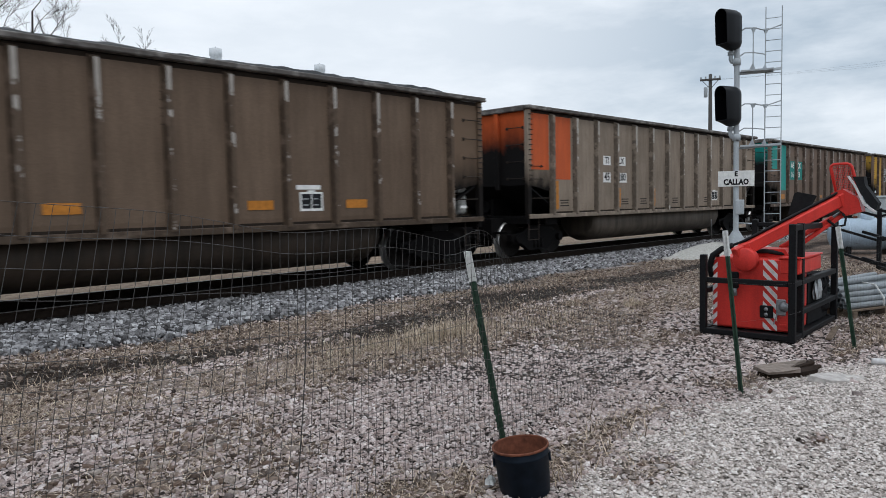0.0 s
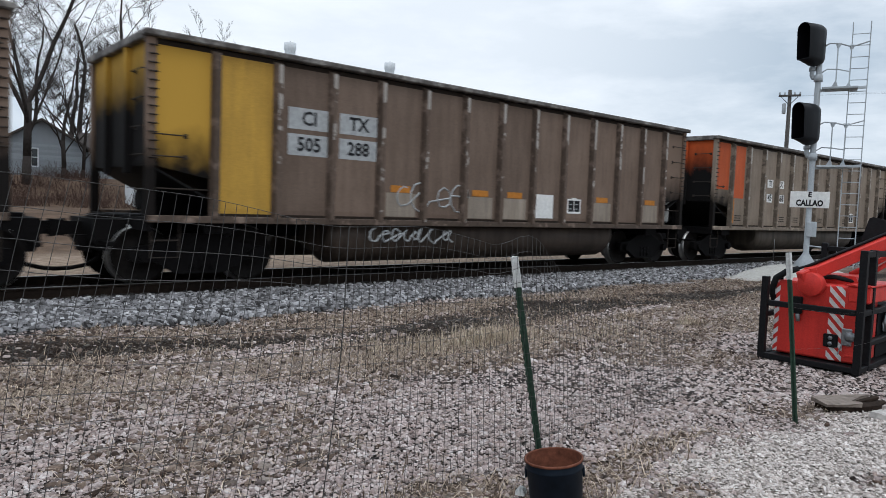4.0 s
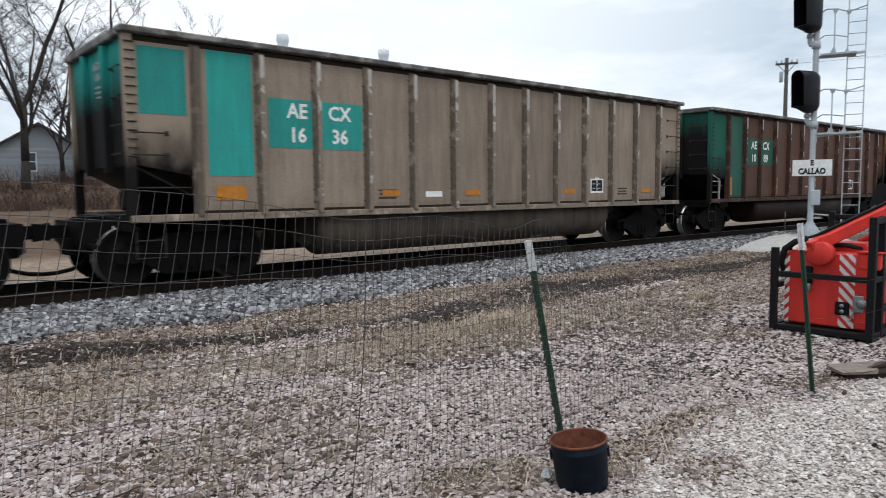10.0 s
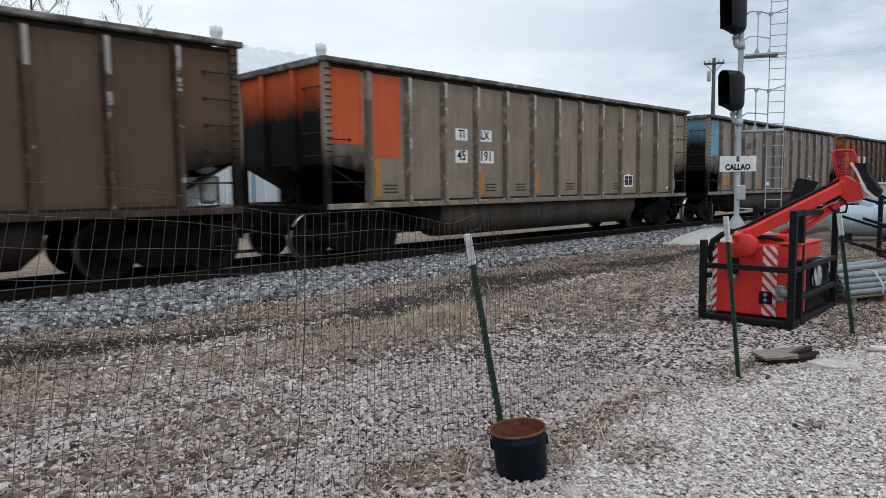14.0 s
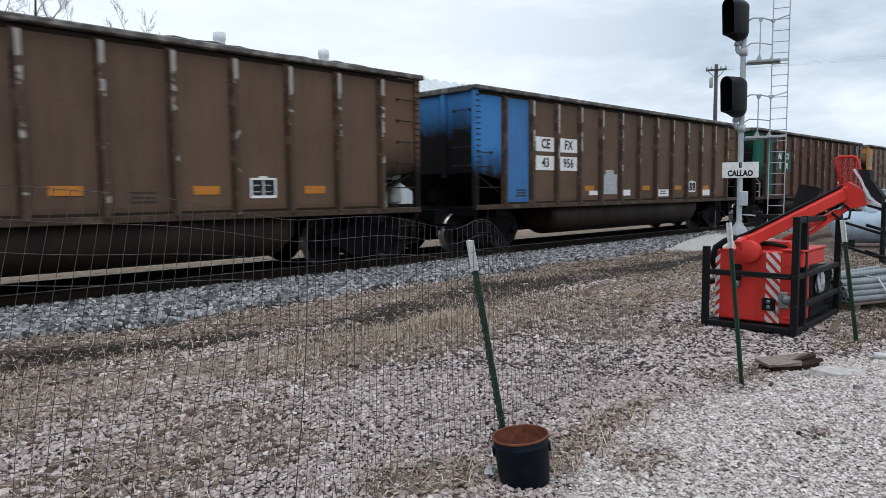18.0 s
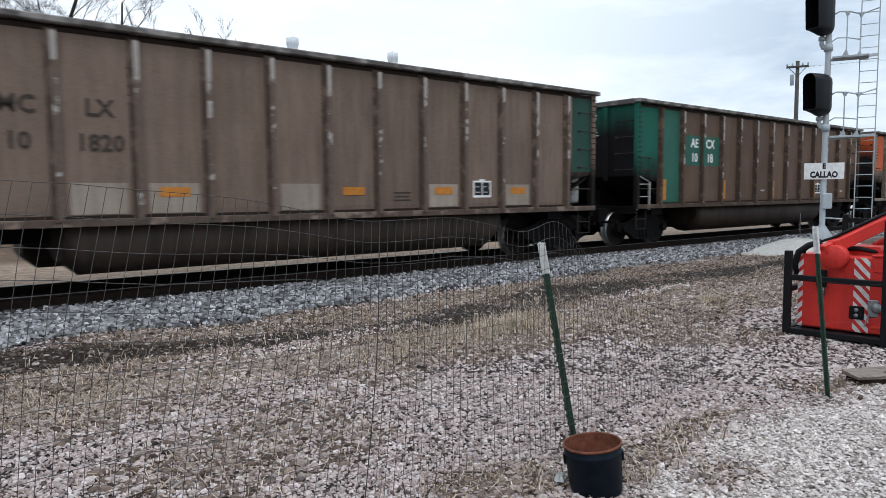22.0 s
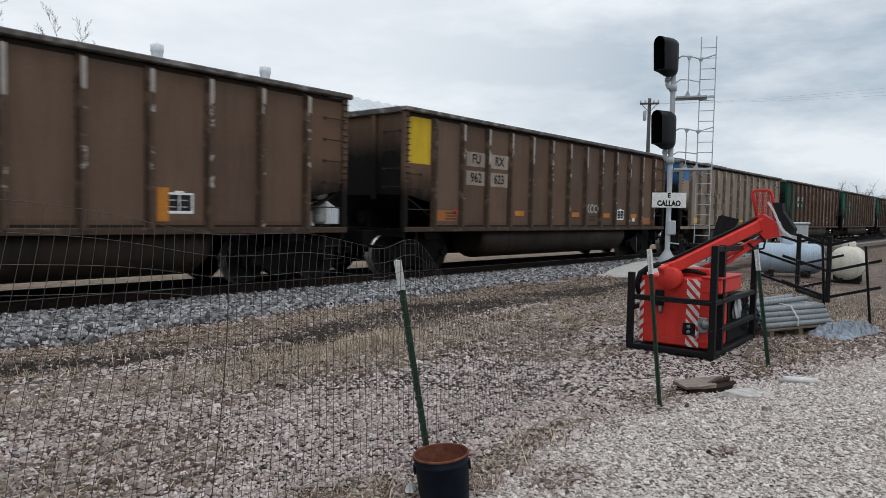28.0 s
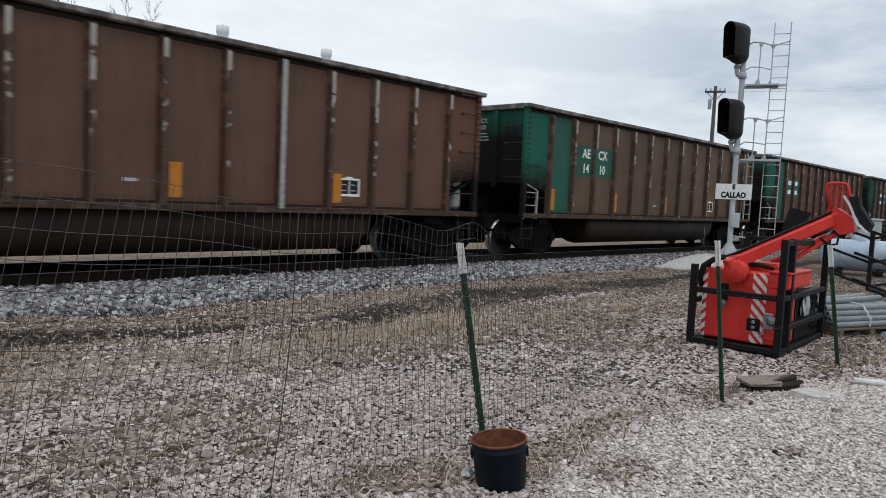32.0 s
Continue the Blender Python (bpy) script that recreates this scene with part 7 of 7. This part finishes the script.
# ---- beyond the line: long white shed, house, bare trees ----
M_CLAD = weathered("white_sheet_cladding", (0.62, 0.67, 0.70), dirt=(0.30, 0.30, 0.29), amount=0.35, rough=0.5)
M_ROOF = weathered("pale_metal_roof", (0.58, 0.60, 0.61), dirt=(0.3, 0.3, 0.3), amount=0.3, rough=0.45)
M_TRIM = plain("white_trim", (0.70, 0.72, 0.73), 0.6, 0, 12, 0.15)
SX0, SX1, SY0, SY1, SZ0, SZE, SZR = 11.1, 36.0, 27.5, 37.2, 0.75, 5.75, 8.7
SYR, SHALF = 32.9, 5.4
SZB = SZR - (SZR - SZE) * (SY1 - SYR) / SHALF
shed = thing("long_shed", "long white sheet-metal shed with pale corrugated roof and vents", "shed")
part("wall", built(box, SX0, SX1, SY0, SY0 + 0.12, SZ0, SZE), M_CLAD, shed)
part("wall", built(box, SX0, SX1, SY1 - 0.12, SY1, SZ0, SZB), M_CLAD, shed)
for x in (SX0, SX1 - 0.12):
    g = bmesh.new()
    prism(g, [(SY0 + 0.12, SZ0), (SY1 - 0.12, SZ0), (SY1 - 0.12, SZB), (SYR, SZR), (SY0 + 0.12, SZE)], x, x + 0.12, "x")
    part("gable_wall", g, M_CLAD, shed)
for k in range(15):
    y = SY0 + 0.25 + k * 0.605
    top = SZE + (SZR - SZE) * (1 - abs(y - SYR) / SHALF) - 0.1
    part("batten", built(box, SX0 - 0.035, SX0 - 0.002, y - 0.03, y + 0.03, 4.3, top), M_CLAD, shed)
for k in range(40):
    x = SX0 + 0.3 + k * 0.62
    part("batten", built(box, x - 0.04, x + 0.04, SY0 - 0.04, SY0 - 0.002, SZ0, SZE - 0.05), M_CLAD, shed)
part("ledge", built(box, SX0 - 0.14, SX0 - 0.002, SY0, SY1, 4.18, 4.3, 0.01), M_TRIM, shed)
M_BAND = plain("yellow_band_paint", (0.62, 0.36, 0.06), 0.6, 0, 10, 0.2)
part("yellow_band", built(box, 17.9, 20.9, SY0 - 0.075, SY0 - 0.042, 1.50, 1.84), M_BAND, shed, "yellow painted band low on the wall")
M_BLUEPOST = plain("dull_blue_post", (0.20, 0.30, 0.42), 0.6, 0, 10, 0.2)
for x in (16.4, 17.7, 19.3, 20.4):
    part("wall_post", built(box, x - 0.09, x + 0.09, SY0 - 0.10, SY0 - 0.08, SZ0, 2.6), M_BLUEPOST, shed, "narrow blue wall post")
part("sliding_door", built(box, SX0 - 0.08, SX0 - 0.004, SY0 + 0.9, SY1 - 0.2, SZ0, 4.1, 0.01), M_TRIM, shed, "large smooth white sliding door")
part("wicket", built(box, SX0 - 0.10, SX0 - 0.084, SY0 + 1.1, SY0 + 1.9, SZ0, 2.8, 0.01), M_TRIM, shed)
part("hatch", built(box, SX0 - 0.06, SX0 - 0.004, 32.6, 33.3, 5.7, 6.5, 0.01), M_CLAD, shed)
for s in (-1, 1):
    rf = bmesh.new()
    rows = []
    for i in range(0, 241):
        x = SX0 - 0.3 + i * 0.104
        w = 0.13 * abs(math.sin(i * 0.36))
        rows.append([rf.verts.new((x, SYR + s * (SHALF + 0.25) * f, SZR + 0.04 - (SZR - SZE + 0.1) * f + w)) for f in ((0.0, 0.5, 1.0) if s < 0 else (0.0, 0.38, (SY1 - SYR + 0.25) / (SHALF + 0.25)))])
    for a, b in zip(rows, rows[1:]):
        for j in range(2):
            rf.faces.new((a[j], b[j], b[j + 1], a[j + 1]))
    r = bmesh.ops.extrude_face_region(rf, geom=rf.faces[:])
    bmesh.ops.translate(rf, verts=[g for g in r["geom"] if isinstance(g, bmesh.types.BMVert)], vec=(0, 0, 0.03))
    part("roof", rf, M_ROOF, shed, "pale corrugated roof slope")
part("verge_trim", built(beam, (SX0 - 0.15, SY1 + 0.1, SZB - 0.02), (SX0 - 0.15, SYR, SZR + 0.06), 0.1, 0.14), M_TRIM, shed)
part("verge_trim", built(beam, (SX0 - 0.15, SY0 - 0.1, SZE - 0.02), (SX0 - 0.15, SYR, SZR + 0.06), 0.1, 0.14), M_TRIM, shed)
for x in (17.6, 23.85):
    v = part("roof_vent", built(lathe, [(0.27, 0), (0.27, 0.50), (0.31, 0.52), (0.31, 0.87), (0.27, 0.89), (0.0, 0.90)], (x, SYR - 0.4, SZR - 0.12), "z", 16), M_TRIM, shed, "round pale roof vent")
    part("vent_spike", built(tube, (x, SYR - 0.4, SZR + 0.6), (x, SYR - 0.4, SZR + 0.86), 0.02, n=6), M_GALV, v)

M_SIDING = weathered("grey_siding", (0.30, 0.325, 0.345), dirt=(0.25, 0.25, 0.25), amount=0.25)
M_SHINGLE = plain("dark_shingle", (0.085, 0.072, 0.066), 0.9, 0, 8, 0.4)
M_GLASS = plain("dark_window_glass", (0.02, 0.022, 0.025), 0.1, 0, 4, 0.2)
house = thing("house", "small grey sided house with dark shingle roof", "house", at=pose(6.9, 46.0, 1.9, 0, 0, -8))
hw = bmesh.new()
prism(hw, [(0.0, 0.0), (4.2, 0.0), (4.2, 2.3), (2.1, 3.6), (0.0, 2.3)], 0.0, 6.0)
part("wall", hw, M_SIDING, house)
for k in range(14):
    part("siding_board", built(box, 0.02, 4.18, -0.03, -0.002, 0.12 + 0.155 * k, 0.26 + 0.155 * k, 0.004), M_SIDING, house)
for s in (-1, 1):
    part("roof", built(beam, (2.1, -0.3, 3.68), (2.1 + s * 0.01, 6.3, 3.68), 0.02, 0.02), M_SHINGLE, house)
    rr = bmesh.new()
    prism(rr, [(2.1, 3.62), (2.1 + s * 2.5, 2.07), (2.1 + s * 2.5, 2.19), (2.1, 3.76)], -0.3, 6.3)
    part("roof", rr, M_SHINGLE, house)
wf = part("window", built(box, 1.2, 1.95, -0.06, -0.03, 0.95, 2.05, 0.005), M_TRIM, house, "white framed window")
for x in (1.27, 1.60):
    for z in (1.02, 1.53):
        part("pane", built(box, x, x + 0.28, -0.068, -0.058, z, z + 0.46), M_GLASS, wf)
wing = bmesh.new()
prism(wing, [(0.0, 0.0), (5.0, 0.0), (5.0, 2.1), (0.0, 2.1)], 1.2, 5.2)
part("wing", wing, M_SIDING, house, at=pose(4.25, 0, 0))
wr = bmesh.new()
prism(wr, [(0.9, 2.05), (3.2, 3.2), (5.5, 2.05), (5.5, 2.2), (3.2, 3.36), (0.9, 2.2)], 4.2, 9.4, "x")
part("wing_roof", wr, M_SHINGLE, house)

M_BARK = plain("bare_bark", (0.046, 0.038, 0.034), 0.9, 0, 6, 0.4)


def limb(bm, p, d, length, r, depth, rg, wide=1.0):
    """A crooked limb that throws side shoots and ends in fine twigs."""
    segs = 5 if depth > 2 else 4 if depth > 0 else 2
    for k in range(segs):
        q = p + d * (length / segs)
        r2 = max(0.0055, r * (0.86 if depth > 0 else 0.7))
        tube(bm, p, q, r, r2, 6 if r > 0.08 else 3, caps=False)
        if depth > 0 and k > (0 if depth > 2 else -1):
            for _ in range(1 if depth > 2 else rg.choice((1, 2, 2, 2))):
                a = rg.uniform(0, math.tau)
                side = Vector((math.cos(a), math.sin(a), rg.uniform(-0.15, 0.55)))
                limb(bm, q, (d * 0.75 + side * rg.uniform(0.5, 0.95) * wide).normalized(), length * rg.uniform(0.36, 0.58) * (0.6 + 0.4 * wide), max(0.007, r2 * rg.uniform(0.36, 0.55)), depth - 1, rg, wide)
        p, r = q, r2
        d = (d + Vector((rg.uniform(-1, 1), rg.uniform(-1, 1), rg.uniform(-0.25, 0.5))) * 0.22).normalized()


def bare_tree(x, y, z, h, seed, r=0.22, depth=4, label="tall bare winter tree with spreading crown", spread=1.0, broad=False):
    rg = random.Random(seed)
    ob = thing("bare_tree", label, "tree", at=pose(x, y, z), group="bare trees beyond the line")
    trunk = bmesh.new()
    tube(trunk, (0, 0, -0.3), (0.05, 0, h * 0.12), r * 1.25, r, 10)
    top = Vector((rg.uniform(-.2, .2), rg.uniform(-.2, .2), h * 0.32))
    tube(trunk, (0.05, 0, h * 0.12), top, r, r * 0.85, 10)
    part("trunk", trunk, M_BARK, ob)
    crown = bmesh.new()
    for k in range(5 if broad else 0):
        a = k * 1.26 + rg.uniform(0, 0.6)
        out = 0.45 + 0.3 * (k % 2)
        limb(crown, top - Vector((0, 0, 0.03 * h * k)), Vector((math.cos(a) * out, math.sin(a) * out, 1)).normalized(), h * (0.62 - 0.06 * k), r * (0.66 - 0.05 * k), depth, rg, 1.0)
    for k in range(0 if broad else 4):
        a = k * 1.7 + rg.uniform(0, 1)
        out = 0.12 * spread if k == 0 else 0.75 * spread
        limb(crown, top - Vector((0, 0, 0.04 * h * k)), Vector((math.cos(a) * out, math.sin(a) * out, 1)).normalized(), h * (0.60 if k == 0 else 0.42 * spread ** 0.5), r * (0.80 if k == 0 else 0.42), depth, rg, min(1.0, 0.35 + 0.65 * spread))
    part("crown", crown, M_BARK, ob, "bare forking branches")
    return ob


bare_tree(7.3, 40.5, 1.6, 13.5, 6, 0.20, 4, "broad bare winter tree with heavy crooked limbs", broad=True)
bare_tree(10.9, 47.5, 2.3, 9.0, 5, 0.16, 4, "slender bare tree with fine twigs by the house")
bare_tree(3.0, 50.0, 2.3, 13.0, 8, 0.25, 4, broad=True)
bare_tree(17.0, 58.0, 2.0, 12.6, 11, 0.16, 4, spread=0.35)
bare_tree(20.9, 58.0, 2.0, 13.0, 14, 0.14, 4, "slender bare tree rising behind the shed", 0.3)
bare_tree(25.4, 58.0, 2.0, 11.6, 17, 0.12, 4, "slender bare tree rising behind the shed", 0.32)
bare_tree(9.4, 42.5, 1.9, 7.5, 35, 0.12, 4, "small bare tree with fine twigs before the house", 0.9)
bare_tree(10.6, 43.5, 2.0, 6.5, 37, 0.10, 4, "small bare tree with fine twigs before the house", 0.9)
bare_tree(13.4, 46.5, 2.3, 12.5, 33, 0.18, 4, spread=0.7)
bare_tree(13.0, 54.0, 2.2, 12.0, 21, 0.2, 4)
bare_tree(-3.0, 44.0, 2.0, 14.0, 23, 0.25, 3)
bare_tree(5.2, 47.0, 2.0, 12.5, 27, 0.17, 4)
bare_tree(9.3, 49.5, 2.2, 11.0, 29, 0.14, 4, "slender bare tree with fine twigs by the house")

# low woods on the horizon, with the haze put into their pale colour
woods = bmesh.new()
wrg = random.Random(31)
for k in range(180):
    x = wrg.uniform(170, 330)
    y = 6 + (x - 170) * 0.10 + wrg.uniform(-10, 34)
    h = wrg.uniform(8, 13)
    base = Vector((x, y, 0))
    for j in range(7):
        a, out = wrg.uniform(0, math.tau), wrg.uniform(0.1, 0.75)
        p = base + Vector((0, 0, wrg.uniform(0.2, 0.55) * h))
        q = p + Vector((math.cos(a) * out, math.sin(a) * out, 1)).normalized() * h * wrg.uniform(0.2, 0.42)
        tube(woods, p, q, 0.09, 0.04, 3, caps=False)
        for i in range(12):
            c = p.lerp(q, wrg.uniform(0.35, 1.0))
            e = Vector((wrg.uniform(-1, 1), wrg.uniform(-1, 1), wrg.uniform(-0.1, 1.0))).normalized()
            tube(woods, c, c + e * h * wrg.uniform(0.06, 0.15), 0.035, 0.015, 3, caps=False)
    tube(woods, base, base + Vector((0, 0, h * 0.7)), 0.22, 0.10, 4, caps=False)
single("far_woods", woods, plain("haze_pale_wood", (0.42, 0.41, 0.41), 0.95, 0, 2, 0.3), "hazy line of bare far woods on the horizon", "woods", kind="stuff")

brush = bmesh.new()
brg = random.Random(41)
for k in range(260):
    base = Vector((brg.uniform(-2, 11), brg.uniform(33, 44), 1.2))
    base.z = float(ground_z(np.array(base.x), np.array(base.y)))
    for j in range(18):
        a = brg.uniform(0, math.tau)
        lean = brg.uniform(0.1, 1.6)
        d = Vector((math.cos(a) * lean, math.sin(a) * lean, 1)).normalized()
        tube(brush, base + Vector((math.cos(a * 3) * 0.4, math.sin(a * 3) * 0.3, -0.05)), base + Vector((math.cos(a * 3) * 0.4, math.sin(a * 3) * 0.3, 0)) + d * brg.uniform(0.2, 1.0), 0.010, 0.004, 3, caps=False)
single("brush", brush, plain("red_brown_brush", (0.075, 0.043, 0.032), 0.95, 0, 5, 0.4), "tangled red-brown winter brush below the trees", "brush", kind="stuff")


# ---- what moves: the train and its wheels ----
def motions():
    steps = [i * 1.0 for i in range(33)]
    for number, car in TRAIN:
        walk(car, [(t, pose(5.0975 + number * CAR_PITCH - train_at(t), RAIL_Y, RAIL_TOP)) for t in steps])
    for k, x in enumerate((-0.89, 0.89)):
        lead = WHEELS[k][0]
        walk(lead, [(i / FPS, pose(x, 0, 0.457, 0, -math.degrees(train_at(i / FPS) / 0.457), 0)) for i in range(0, 961)])
        act, slot = lead.animation_data.action, lead.animation_data.action_slot
        for w in WHEELS[k][1:]:
            w.rotation_mode = "QUATERNION"
            w.animation_data_create()
            w.animation_data.action, w.animation_data.action_slot = act, slot


motions()
